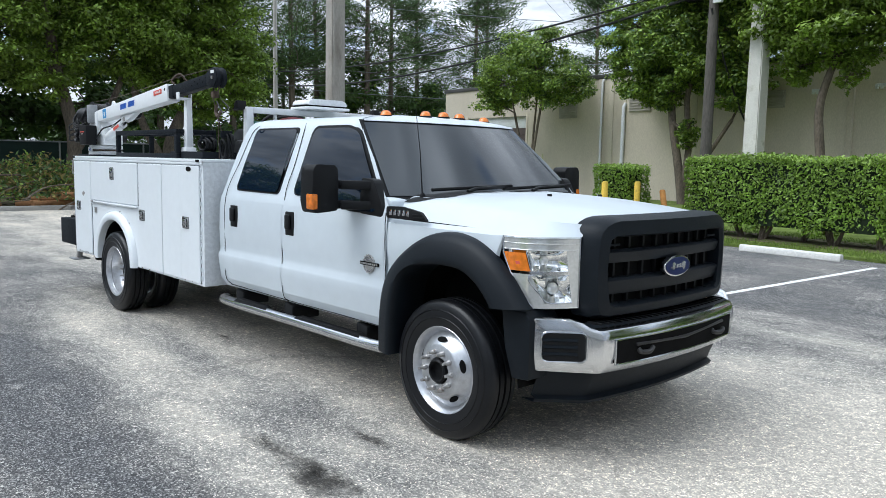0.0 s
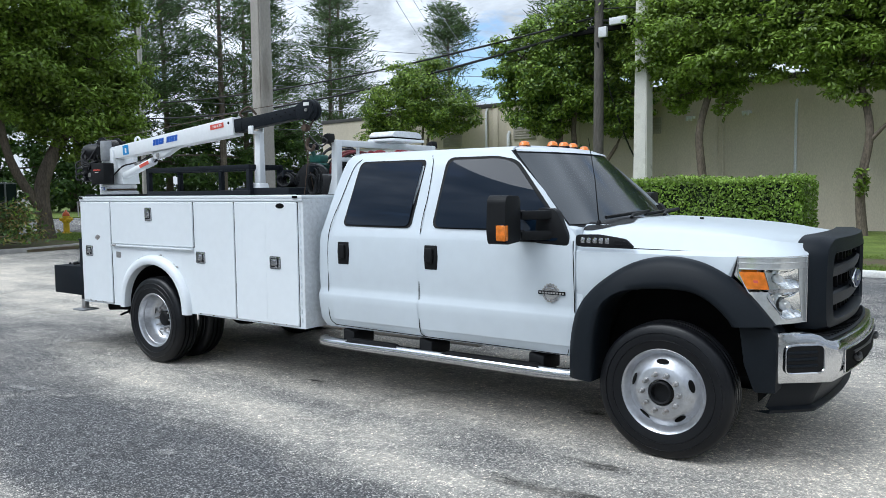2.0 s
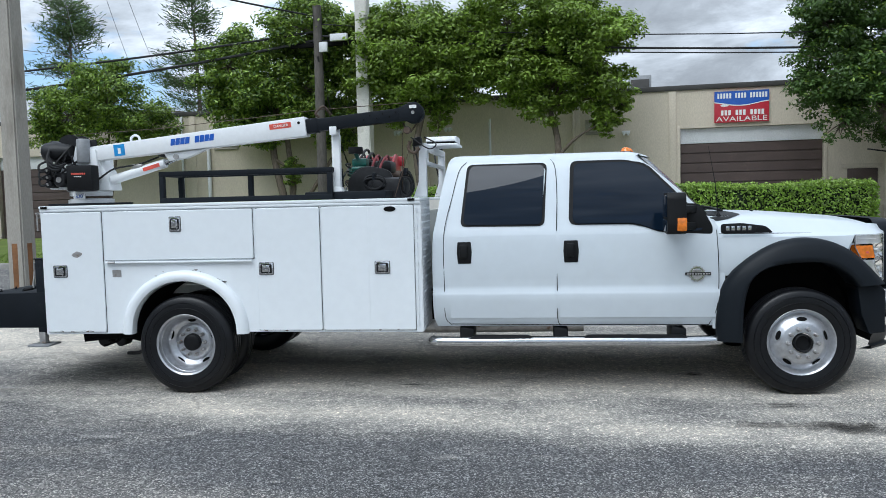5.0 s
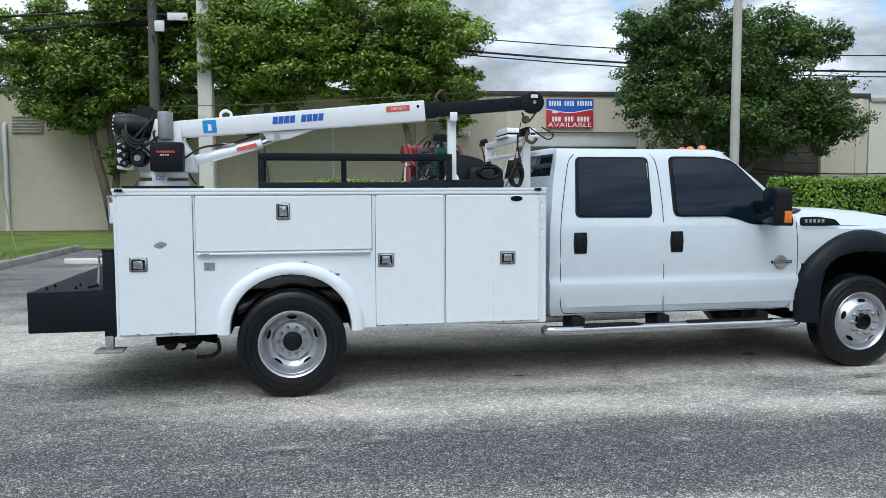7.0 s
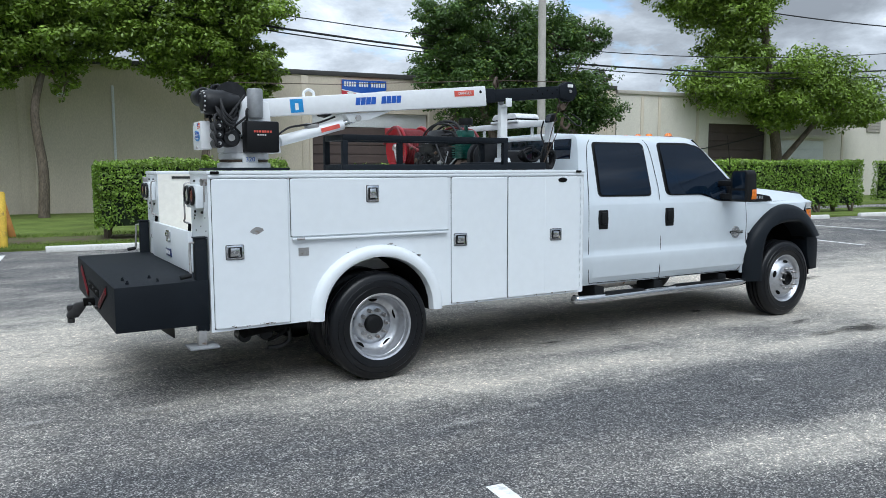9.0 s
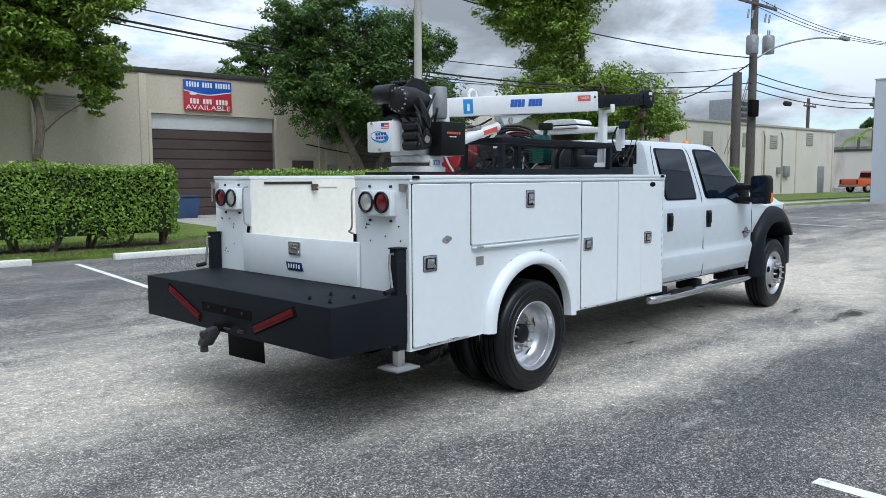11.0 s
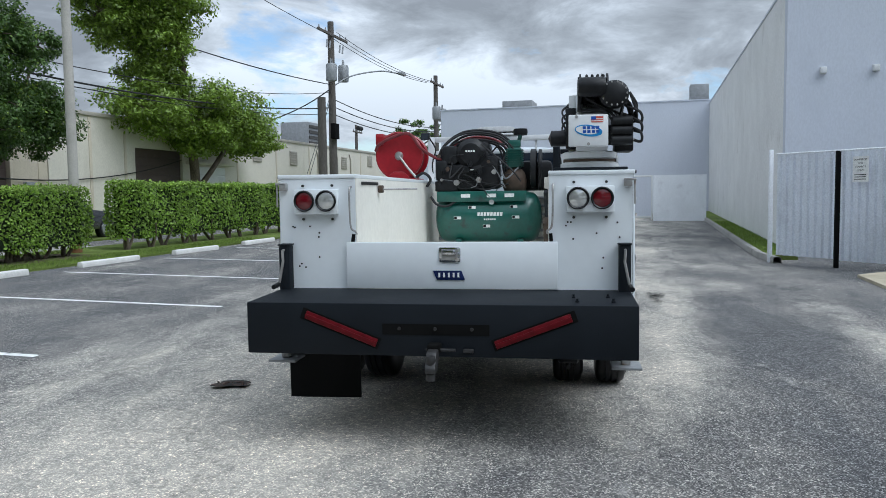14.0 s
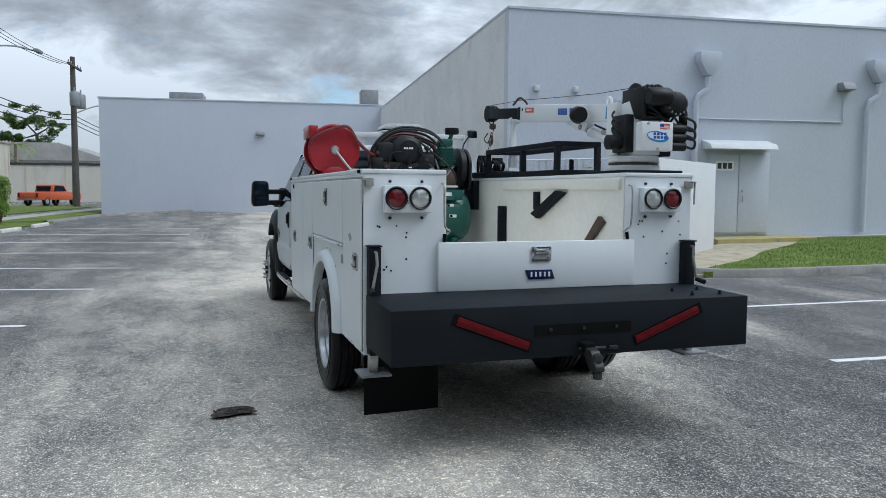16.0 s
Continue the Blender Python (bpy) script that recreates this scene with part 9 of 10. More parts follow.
for k in range(9):
    cp("rope_turn", lathe([(0.07, -0.010), (0.092, -0.007), (0.098, 0.0), (0.092, 0.007), (0.07, 0.010)], (-1.06, -0.98 + 0.02 * k, 2.12), 1, 20), "iron", wn_)
gbm = lathe([(0, -0.125), (0.075, -0.125), (0.098, -0.11), (0.108, -0.08), (0.108, 0.02), (0.095, 0.05), (0.07, 0.13), (0, 0.13)], (0, 0, 0), 0, 26)
gbm.transform(Matrix.Translation((-1.15, -1.06, 2.085)) @ Matrix.Diagonal((1, 1.12, 0.80, 1)))
cp("winch_gearbox", gbm, "engine", wn_, "oblong black gear housing")
for k in range(14):
    a = 2 * math.pi * k / 14
    cp("gear_bolt", disc((-1.265, -1.06 + 0.10 * math.cos(a), 2.085 + 0.072 * math.sin(a)), 0.007, 0, 0.016, 8), "steel", wn_)
cp("winch_motor", lathe([(0, -0.11), (0.055, -0.11), (0.062, -0.09), (0.062, 0.09), (0.05, 0.11), (0, 0.11)], (-1.24, -0.88, 2.13), 1, 20), "engine", wn_, "black winch motor")
cp("winch_frame", boxes((-1.20, -0.92, -0.79, -0.765, 1.99, 2.20), bevel=0.006), "engine", wn_, "black side plate")
cp("winch_frame", boxes((-1.18, -0.90, -1.06, -0.79, 1.985, 2.005), bevel=0.006), "engine", wn_)
for k in range(4):
    cp("rope_clamp", tube(curve_points([(-1.16 + 0.02 * k, -0.84 - 0.045 * k, 2.19), (-1.15, -0.84 - 0.045 * k, 2.21), (-1.10, -0.84 - 0.045 * k, 2.20)]), 0.013, 8), "engine", wn_)
for k in range(5):
    cp("cable_loop", tube(curve_points([(-1.20, -1.16, 2.06), (-1.19 + 0.02 * k, -1.21, 2.0 - 0.02 * k), (-1.14, -1.20, 1.93 - 0.015 * k), (-1.08, -1.12, 1.95 + 0.01 * k)], 6), 0.007, 6), "wire")
cp("motor_can", lathe([(0, 0), (0.050, 0), (0.056, 0.02), (0.056, 0.195), (0.050, 0.205), (0, 0.207)], (-0.905, -1.05, 1.985), 2, 22), "grey_metal", None, "grey cylinder motor")
rng = random.Random(21)
for k in range(11):
    a = Vector((rng.uniform(-1.22, -0.95), rng.uniform(-1.15, -1.02), rng.uniform(1.80, 1.90)))
    b = Vector((rng.uniform(-1.25, -0.80), rng.uniform(-1.16, -0.80), rng.uniform(1.98, 2.18)))
    mid = a.lerp(b, 0.5) + Vector((rng.uniform(-0.12, 0.08), -0.04 - 0.06 * rng.random(), rng.uniform(-0.05, 0.05)))
    cp("cable_loop", tube(curve_points([a, mid, b], 6), 0.009, 6), "wire")
for k in range(3):
    cp("cable_loop", tube(curve_points([(-1.17, -1.19, 2.10), (-1.16, -1.25, 2.02 - 0.03 * k), (-1.10, -1.22, 1.96 - 0.02 * k), (-1.05, -1.14, 1.98)], 6), 0.010, 6), "wire")

# the winch is narrow across the body
for ob in [wn_, *wn_.children_recursive] + [o for o in crane.children if o.name.split(".")[0] in ("cable_loop", "rear_motor", "motor_cap")]:
    ob.data.transform(Matrix.Translation((0, -0.95, 0)) @ Matrix.Diagonal((1, 0.76, 1, 1)) @ Matrix.Translation((0, 0.95, 0)))

for k, z in enumerate((1.80, 1.86, 1.92)):
    vb = cp("solenoid", lathe([(0, -0.075), (0.026, -0.075), (0.032, -0.068), (0.032, 0.05), (0.022, 0.058), (0, 0.06)], (-1.19, -1.075, z), 1, 16), "engine", None, "black solenoid cylinder")
    cp("terminal", disc((-1.19, -1.155, z), 0.012, 1, 0.02, 10), "steel", vb)
    cp("cable_loop", tube(curve_points([(-1.19, -1.15, z), (-1.22, -1.20, z - 0.01), (-1.23, -1.19, z + 0.05), (-1.17, -1.10, z + 0.10)], 6), 0.009, 6), "wire")

# boom along +x, rising gently
B0, B1 = Vector((-0.86, CY, 2.06)), Vector((1.085, CY, 2.235))
bdir = (B1 - B0).normalized()
bup = Vector((-bdir.z, 0, bdir.x))


def along(f, up=0.0, side=0.0):
    return B0 + bdir * f + bup * up + Vector((0, side, 0))


def bar_along(a, b, h0, h1, w, bevel=0.008, centre=0.0):
    pts = [along(a, centre - h0), along(b, centre - h1), along(b, centre + h1), along(a, centre + h0)]
    return prism([(p.x, p.z) for p in pts], 1, CY - w, CY + w, bevel=bevel)


LEN = (B1 - B0).length
bo = cp("boom", bar_along(-0.02, LEN, 0.062, 0.082, 0.062), "crane_white", None, "white steel box boom")
cp("boom_collar", bar_along(LEN, LEN + 0.10, 0.060, 0.060, 0.050), "bench", bo, "dark boom collar")
jb = cp("jib", bar_along(LEN + 0.02, LEN + 0.86, 0.052, 0.052, 0.045), "bench", None, "black telescopic jib")
for k in range(6):
    q = along(LEN + 0.5 + 0.055 * k, 0.02 if k % 2 else -0.01)
    cp("jib_hole", disc((q.x, CY - 0.046, q.z), 0.007, 1, 0.004, 8), "dark", jb)
hd = along(LEN + 0.92, 0.0)
sh = cp("sheave_head", lathe([(0, -0.045), (0.082, -0.045), (0.088, -0.037), (0.088, -0.014), (0.074, 0), (0.088, 0.014), (0.088, 0.037), (0.082, 0.045), (0, 0.045)], (hd.x, CY, hd.z), 1, 32), "bench", jb, "round black sheave head")
cp("sheave_cheek", prism([(p.x, p.z) for p in (along(LEN + 0.80, -0.052), along(LEN + 0.93, -0.085), along(LEN + 1.0, -0.02), along(LEN + 0.98, 0.06), along(LEN + 0.90, 0.085), along(LEN + 0.80, 0.052))], 1, CY - 0.052, CY - 0.046, bevel=0.002), "bench", sh)
cp("sheave_pin", disc((hd.x, CY - 0.056, hd.z), 0.014, 1, 0.012, 12), "steel", sh)
cp("sheave_label", boxes((hd.x - 0.03, hd.x + 0.03, CY - 0.0545, CY - 0.0522, hd.z + 0.035, hd.z + 0.062)), "white_decal", sh)
hk = cp("hook_block", lathe([(0, -0.03), (0.028, -0.028), (0.034, 0), (0.028, 0.028), (0, 0.03)], (hd.x - 0.06, CY, hd.z - 0.14), 1, 16), "cast", jb, "hook block under the jib")
cp("hook", tube(curve_points([(hd.x - 0.04, CY, hd.z - 0.23), (hd.x - 0.05, CY, hd.z - 0.30), (hd.x, CY, hd.z - 0.33), (hd.x + 0.04, CY, hd.z - 0.29)]), 0.014, 8), "cast", hk)
for dx in (-0.09, 0.03):
    cp("hook_rope", tube([(hd.x + dx, CY, hd.z - 0.08), (hd.x - 0.04 + dx * 0.2, CY, hd.z - 0.16)], 0.008, 6), "cast", hk)
cp("loose_rope", tube(curve_points([(hd.x - 0.03, CY, hd.z - 0.20), (hd.x + 0.12, CY - 0.02, hd.z - 0.30), (hd.x + 0.18, CY, hd.z - 0.26), (hd.x + 0.08, CY, hd.z - 0.20)]), 0.006, 6), "wire", hk)
cp("tag_line", tube([(hd.x - 0.10, CY, hd.z - 0.16), (1.86, -0.80, 1.62)], 0.004, 5), "cast", hk)
cp("tag_line", tube([(hd.x - 0.02, CY, hd.z - 0.22), (1.80, -0.86, 1.62)], 0.004, 5), "cast", hk)
cp("winch_rope", tube([(-1.06, CY, 2.235), along(0.6, 0.15), along(1.5, 0.135), along(LEN + 0.1, 0.13), (hd.x, CY, hd.z + 0.089)], 0.003, 6), "cast", None, "thin steel winch rope")
cp("rope_guide", tube(curve_points([along(LEN + 0.12, 0.06, -0.04), along(LEN + 0.10, 0.10, -0.05), along(LEN + 0.16, 0.15, 0), along(LEN + 0.2, 0.08, 0.05)]), 0.011, 8), "cast", jb)
for f in (0.40,):
    cp("lifting_eye", tube(curve_points([along(f - 0.04, 0.062), along(f - 0.035, 0.10), along(f, 0.118), along(f + 0.035, 0.10), along(f + 0.04, 0.066)]), 0.011, 8), "crane_white", bo, "white lifting eye")


def decal(f0, f1, u0, u1, mat, side, depth=0.0635, name="decal", parent=None, label=""):
    pts = [along(f0, u0), along(f1, u0), along(f1, u1), along(f0, u1)]
    return cp(name, prism([(p.x, p.z) for p in pts], 1, CY + side * (depth - 0.001), CY + side * (depth + 0.0008)), mat, parent or bo, label)


for s in (-1, 1):
    decal(0.225, 0.325, -0.048, 0.050, "sky_blue", s, label="square light blue decal")
    decal(0.262, 0.288, -0.030, 0.020, "white_decal", s, 0.0648, "decal_bars")
    for k in range(9):
        if k == 4:
            continue
        f = 0.745 + 0.044 * k
        pts = [along(f, -0.018), along(f + 0.039, -0.018), along(f + 0.050, 0.038), along(f + 0.011, 0.038)]
        cp("letter_bar", prism([(p.x, p.z) for p in pts], 1, CY + s * 0.0625, CY + s * 0.0643), "blue", bo)
    d = decal(1.64, 1.83, 0.006, 0.052, "red_decal", s, label="red warning decal")
    q = along(1.742, 0.029)
    words("DANGER", 0.032, Matrix.Translation((q.x, CY + s * 0.0655, q.z)) @ (pose(0, 0, 0, 90, 0, 0) if s < 0 else pose(0, 0, 0, 90, 0, 180)) @ Matrix.Rotation(-s * math.atan2(bdir.z, bdir.x) , 4, "Z") , "white_decal", bo, "warning_lettering", "white warning word")
    q = along(LEN - 0.055, 0.035)
    cp("boom_hole", disc((q.x, CY + s * 0.063, q.z), 0.012, 1, 0.004, 12), "dark", bo)
cp("boom_bracket", prism([(p.x, p.z) for p in (along(0.66, -0.075), along(1.06, -0.078), along(0.86, -0.135), along(0.70, -0.145))], 1, CY - 0.035, CY + 0.035, bevel=0.006), "crane_white", bo, "white cylinder bracket")
q = along(0.77, -0.115)
cp("bracket_pin", disc((q.x, CY, q.z), 0.024, 1, 0.09, 14), "steel", bo)
ram0, ram1 = Vector((-0.70, CY, 1.83)), Vector((-0.20, CY, 1.965))
rm = cp("lift_ram", tube([ram0, ram1], 0.04, 20), "crane_white", None, "white hydraulic lift ram")
cp("ram_rod", tube([ram1, Vector((q.x, CY, q.z))], 0.024, 12), "chrome", rm)
cp("ram_label", prism([(p.x, p.z) for p in (ram0.lerp(ram1, 0.62) + Vector((0.006, 0, -0.018)), ram0.lerp(ram1, 0.92) + Vector((0.006, 0, -0.018)), ram0.lerp(ram1, 0.92) + Vector((-0.004, 0, 0.012)), ram0.lerp(ram1, 0.62) + Vector((-0.004, 0, 0.012)))], 1, CY - 0.0425, CY - 0.035), "red_decal", rm, "small red warning label")
cp("ram_hose", tube(curve_points([(-0.78, CY - 0.08, 1.84), (-0.66, CY - 0.06, 1.92), (-0.55, CY - 0.03, 1.945), (-0.42, CY - 0.02, 1.965), (-0.26, CY, 2.02)]), 0.008, 6), "wire", rm)
cp("ram_valve", boxes((-0.50, -0.40, CY - 0.03, CY + 0.03, 1.925, 1.965), bevel=0.008), "steel", rm)
cp("horn_light", lathe([(0, -0.05), (0.06, -0.05), (0.07, 0.0), (0.05, 0.05), (0, 0.05)], (-0.28, -0.80, 2.09), 0, 18), "black_plastic", None, "round black work lamp on the boom")

# boom rest
br = thing("boom_rest", (1.32, -0.93, 1.615), "white steel post that carries the resting boom", "boom rest")
part("post", prism([(-0.965, 1.66), (-0.895, 1.66), (-0.905, 2.16), (-0.955, 2.16)], 0, 1.285, 1.355, bevel=0.006), "crane_white", br)
part("foot", prism([(1.24, 1.616), (1.40, 1.616), (1.36, 1.72), (1.28, 1.72)], 1, -0.985, -0.875, bevel=0.006), "crane_white", br)
part("saddle", boxes((1.29, 1.35, -1.015, -0.905, 2.155, 2.178), (1.29, 1.35, -1.03, -1.016, 2.155, 2.225), (1.29, 1.35, -0.914, -0.90, 2.155, 2.215), bevel=0.004), "crane_white", br)

# ---- black pipe rack ----
rk = thing("rack", (0.54, -0.83, 1.616), "black welded square-tube rack on the compartment top", "rack")
def sq(a, b, w=0.022):
    a, b = Vector(a), Vector(b)
    lo = Vector([min(a[i], b[i]) - w for i in range(3)])
    hi = Vector([max(a[i], b[i]) + w for i in range(3)])
    return boxes((lo.x, hi.x, lo.y, hi.y, lo.z, hi.z), bevel=0.004)


RX0, RX1, RY0, RY1, RZ0, RZ1 = -0.21, 1.28, -1.02, -0.66, 1.638, 1.865
for y in (RY0, RY1):
    part("rail", sq((RX0, y, RZ1), (RX1, y, RZ1)), "bench", rk)
    part("rail", sq((RX0, y, RZ0), (RX1, y, RZ0)), "bench", rk)
    for x in (RX0, RX1) if y == RY0 else (RX0, 0.45, RX1):
        part("post", sq((x, y, RZ0 + 0.044), (x, y, RZ1 - 0.044)), "bench", rk)
for x in (RX0, RX1):
    part("cross_bar", sq((x, RY0 + 0.044, RZ1), (x, RY1 - 0.044, RZ1)), "bench", rk)
    part("cross_bar", sq((x, RY0 + 0.044, RZ0), (x, RY1 - 0.044, RZ0)), "bench", rk)
part("shelf", boxes((1.05, 1.75, -1.0, -0.66, 1.617, 1.68), bevel=0.01), "bench", rk, "black tray")


def hose_bundle(c, wide, high, loops, seed, thick=0.016):
    """A loose coil of black hose that stands on edge, its turns lying unevenly."""
    rng = random.Random(seed)
    h = thing("hose_bundle", (c[0], c[1], c[2]), "loosely coiled black rubber hose on the compartment top", "hose", "hoses on the truck")
    for k in range(loops):
        a, b = wide * rng.uniform(0.75, 1.0) / 2, high * rng.uniform(0.72, 1.0) / 2
        y0 = c[1] + (k - (loops - 1) / 2) * thick * 1.7 + rng.uniform(-0.006, 0.006)
        lean, ph = rng.uniform(-0.06, 0.06), rng.uniform(0, 6.28)
        pts = []
        for i in range(26):
            q = 2 * math.pi * i / 24 + ph
            r = 1 + 0.07 * math.sin(3 * q + k)
            z = b * r * math.sin(q)
            pts.append((c[0] + a * r * math.cos(q), y0 + lean * z + 0.008 * i / 24, c[2] + thick + max(0.0, b + z)))
        part("hose_turn", tube(pts, thick, 8), "black_plastic", h)
    part("hose_tie", boxes((c[0] - 0.012, c[0] + 0.012, c[1] - thick * loops, c[1] + thick * loops, c[2] + high - 0.03, c[2] + high + 0.03), bevel=0.006), "bench", h)
    return h


hose_bundle((1.90, -0.84, 1.617), 0.12, 0.22, 5, 4, 0.011)
hose_bundle((1.64, -0.90, 1.681), 0.20, 0.12, 6, 9, 0.010)

# ---- headboard frame with beacon ----
hr = thing("headache_rack", (2.05, 0, 1.616), "white steel cab guard frame behind the cab", "cab guard")
for s in (-1, 1):
    part("upright", prism([(1.945, 1.617), (2.06, 1.617), (2.06, 2.085), (2.00, 2.085), (1.99, 1.75)], 1, s * 0.655, s * 0.725, bevel=0.006), "crane_white", hr)
    wl_ = part("work_lamp", prism([(1.955, 2.05), (2.035, 2.065), (2.025, 2.14), (1.97, 2.125)], 1, s * 0.705, s * 0.80, bevel=0.012), "black_plastic", hr, "black square work lamp")
    part("lamp_lens", prism([(1.952, 2.058), (1.956, 2.058), (1.969, 2.118), (1.965, 2.118)], 1, s * 0.715, s * 0.79), "glass", wl_)
    part("lamp_wire", tube(curve_points([(1.95, s * 0.70, 2.07), (1.97, s * 0.64, 1.95), (1.99, s * 0.68, 1.80), (1.97, s * 0.66, 1.64)]), 0.008, 6), "wire", wl_)
part("top_bar", boxes((2.00, 2.06, -0.655, 0.655, 2.03, 2.085), bevel=0.005), "crane_white", hr)
part("lower_bar", boxes((2.01, 2.05, -0.655, 0.655, 1.90, 1.935), bevel=0.004), "crane_white", hr)
for y in (-0.42, 0.42):
    part("bar", boxes((2.02, 2.04, y - 0.012, y + 0.012, 1.935, 2.03)), "crane_white", hr)
bc = thing("beacon", (2.03, 0, 2.086), "flat pale light bar on the cab guard", "beacon")
part("base", boxes((1.98, 2.29, -0.23, 0.23, 2.087, 2.11), bevel=0.006), "crane_white", bc)
part("seal", boxes((2.0, 2.26, -0.215, 0.215, 2.11, 2.125)), "dark", bc)
part("dome", prism(rounded([(-0.22, 2.125), (0.22, 2.125), (0.20, 2.165), (0.15, 2.180), (-0.15, 2.180), (-0.20, 2.165)], 0.02, 3), 0, 1.99, 2.27, bevel=0.014), "white_trim", bc, "flat white dome")

# ---- compressor in the bed ----
ac = thing("air_compressor", (1.42, 0.0, 0.862), "green petrol air compressor strapped in the bed", "compressor")
TX, TZ = 1.42, 1.245
part("tank", lathe([(0, -0.50), (0.12, -0.49), (0.20, -0.46), (0.235, -0.42), (0.245, -0.37), (0.245, 0.41), (0.235, 0.46), (0.20, 0.50), (0.12, 0.53), (0, 0.54)], (TX, 0.0, TZ), 1, 40), "green", ac, "dark green air tank")
for k in range(8):
    y = 0.11 - 0.031 * k
    part("letter_bar", prism([(y, 1.262), (y - 0.024, 1.262), (y - 0.029, 1.298), (y - 0.005, 1.298)], 0, TX - 0.2465, TX - 0.2435), "white_decal", ac)
for k in range(6):
    y = 0.045 - 0.02 * k
    part("letter_bar", boxes((TX - 0.2475, TX - 0.2455, y - 0.014, y, 1.222, 1.238)), "white_decal", ac)
for y, z in ((0.30, 1.245), (-0.26, 1.25), (0.02, 1.165), (0.16, 1.345), (-0.24, 1.35)):
    dx = TX - math.sqrt(max(0.0, 0.2465 ** 2 - (z - TZ) ** 2))
    part("warning_label", boxes((dx - 0.003, dx + 0.004, y - 0.035, y + 0.035, z - 0.014, z + 0.014)), "white_decal", ac, "small white warning label")
    part("label_mark", boxes((dx - 0.004, dx - 0.003, y + 0.005, y + 0.032, z - 0.011, z + 0.011)), "dark", ac)
for y in (-0.3, 0.3):
    part("foot", boxes((TX - 0.2, TX + 0.2, y - 0.03, y + 0.03, 0.862, 1.04), bevel=0.01), "green", ac)
part("deck", boxes((TX - 0.24, TX + 0.24, -0.36, 0.50, 1.472, 1.50), (TX - 0.245, TX - 0.225, -0.36, 0.50, 1.40, 1.50), bevel=0.005), "green", ac, "dark green motor deck")
part("shroud", boxes((TX - 0.22, TX + 0.22, 0.30, 0.52, 1.501, 1.60), bevel=0.01), "engine", ac)
for y in (0.22, -0.03, -0.20):
    part("deck_label", boxes((TX - 0.248, TX - 0.245, y - 0.045, y + 0.045, 1.44, 1.475)), "white_decal", ac)
part("gauge", lathe([(0, -0.022), (0.024, -0.020), (0.026, 0.0)], (TX - 0.235, -0.03, 1.395), 0, 18), "clear_lens", ac, "round pressure gauge")
en_ = part("engine", boxes((TX - 0.20, TX + 0.22, 0.06, 0.46, 1.50, 1.76), bevel=0.03), "engine", ac, "black petrol engine")
part("fan_cover", lathe([(0, -0.10), (0.10, -0.10), (0.145, -0.06), (0.155, 0.04), (0, 0.05)], (TX - 0.12, 0.17, 1.86), 0, 26), "engine", en_, "round black fan cover")
part("fuel_tank", boxes((TX - 0.10, TX + 0.2, 0.0, 0.30, 1.86, 1.98), bevel=0.04), "engine", en_)
for k in range(4):
    part("letter_bar", boxes((TX - 0.2225, TX - 0.2205, 0.13 + 0.024 * k, 0.147 + 0.024 * k, 1.875, 1.893)), "white_decal", en_)
part("air_cleaner", boxes((TX - 0.18, TX + 0.05, 0.30, 0.46, 1.76, 1.94), bevel=0.03), "engine", en_)
part("silencer", lathe([(0, -0.12), (0.07, -0.12), (0.075, 0), (0.07, 0.12), (0, 0.12)], (TX + 0.1, 0.40, 1.82), 0, 18), "cast", en_)
for k in range(10):
    part("cooling_fin", boxes((TX - 0.215, TX - 0.195, 0.10, 0.30, 1.54 + 0.018 * k, 1.547 + 0.018 * k)), "engine", en_)
part("fuel_label", boxes((TX - 0.2205, TX - 0.2185, 0.14, 0.20, 1.70, 1.712)), "white_decal", en_)
part("intake_box", boxes((TX - 0.19, TX + 0.1, -0.10, 0.10, 1.52, 1.84), bevel=0.035), "engine", en_)
part("regulator", boxes((TX - 0.2, TX - 0.1, 0.40, 0.52, 1.60, 1.80), bevel=0.03), "engine", en_)
pm = part("pump", lathe([(0.0, 0.0), (0.10, 0.0), (0.115, 0.03), (0.115, 0.11), (0.10, 0.17), (0.07, 0.21), (0.0, 0.22)], (TX - 0.05, -0.24, 1.50), 2, 24), "cast", ac, "rust-brown cast pump body")
part("pump_cylinder", boxes((TX - 0.13, TX + 0.03, -0.31, -0.17, 1.72, 1.92), bevel=0.025), "green", pm, "green finned cylinder")
for k in range(8):
    part("cooling_fin", boxes((TX - 0.145, TX + 0.045, -0.325, -0.155, 1.735 + 0.022 * k, 1.743 + 0.022 * k)), "green", pm)
part("pump_head", boxes((TX - 0.12, TX + 0.02, -0.30, -0.18, 1.92, 1.99), bevel=0.012), "green", pm)
part("intake_filter", lathe([(0, -0.03), (0.065, -0.03), (0.07, 0.0), (0.065, 0.03), (0, 0.03)], (TX - 0.08, -0.30, 2.065), 2, 22), "black_plastic", pm, "black round intake filter")
part("intake_pipe", tube([(TX - 0.06, -0.28, 1.97), (TX - 0.08, -0.30, 2.04)], 0.02, 10), "green", pm)
part("engine_rear", boxes((TX + 0.12, TX + 0.44, -0.60, -0.28, 1.50, 1.80), bevel=0.05), "engine", ac, "black rear housing")
part("flywheel", lathe([(0.05, -0.03), (0.17, -0.03), (0.19, -0.025), (0.19, 0.025), (0.17, 0.03), (0.05, 0.03)], (TX + 0.06, -0.42, 1.72), 1, 30), "engine", ac, "black belt wheel")
part("belt_guard", prism(rounded([(TX - 0.1, 1.50), (TX + 0.3, 1.50), (TX + 0.3, 1.86), (TX + 0.05, 1.92), (TX - 0.12, 1.80)], 0.08, 4), 1, -0.50, -0.47, bevel=0.006), "engine", ac, "black belt guard")
rng = random.Random(31)
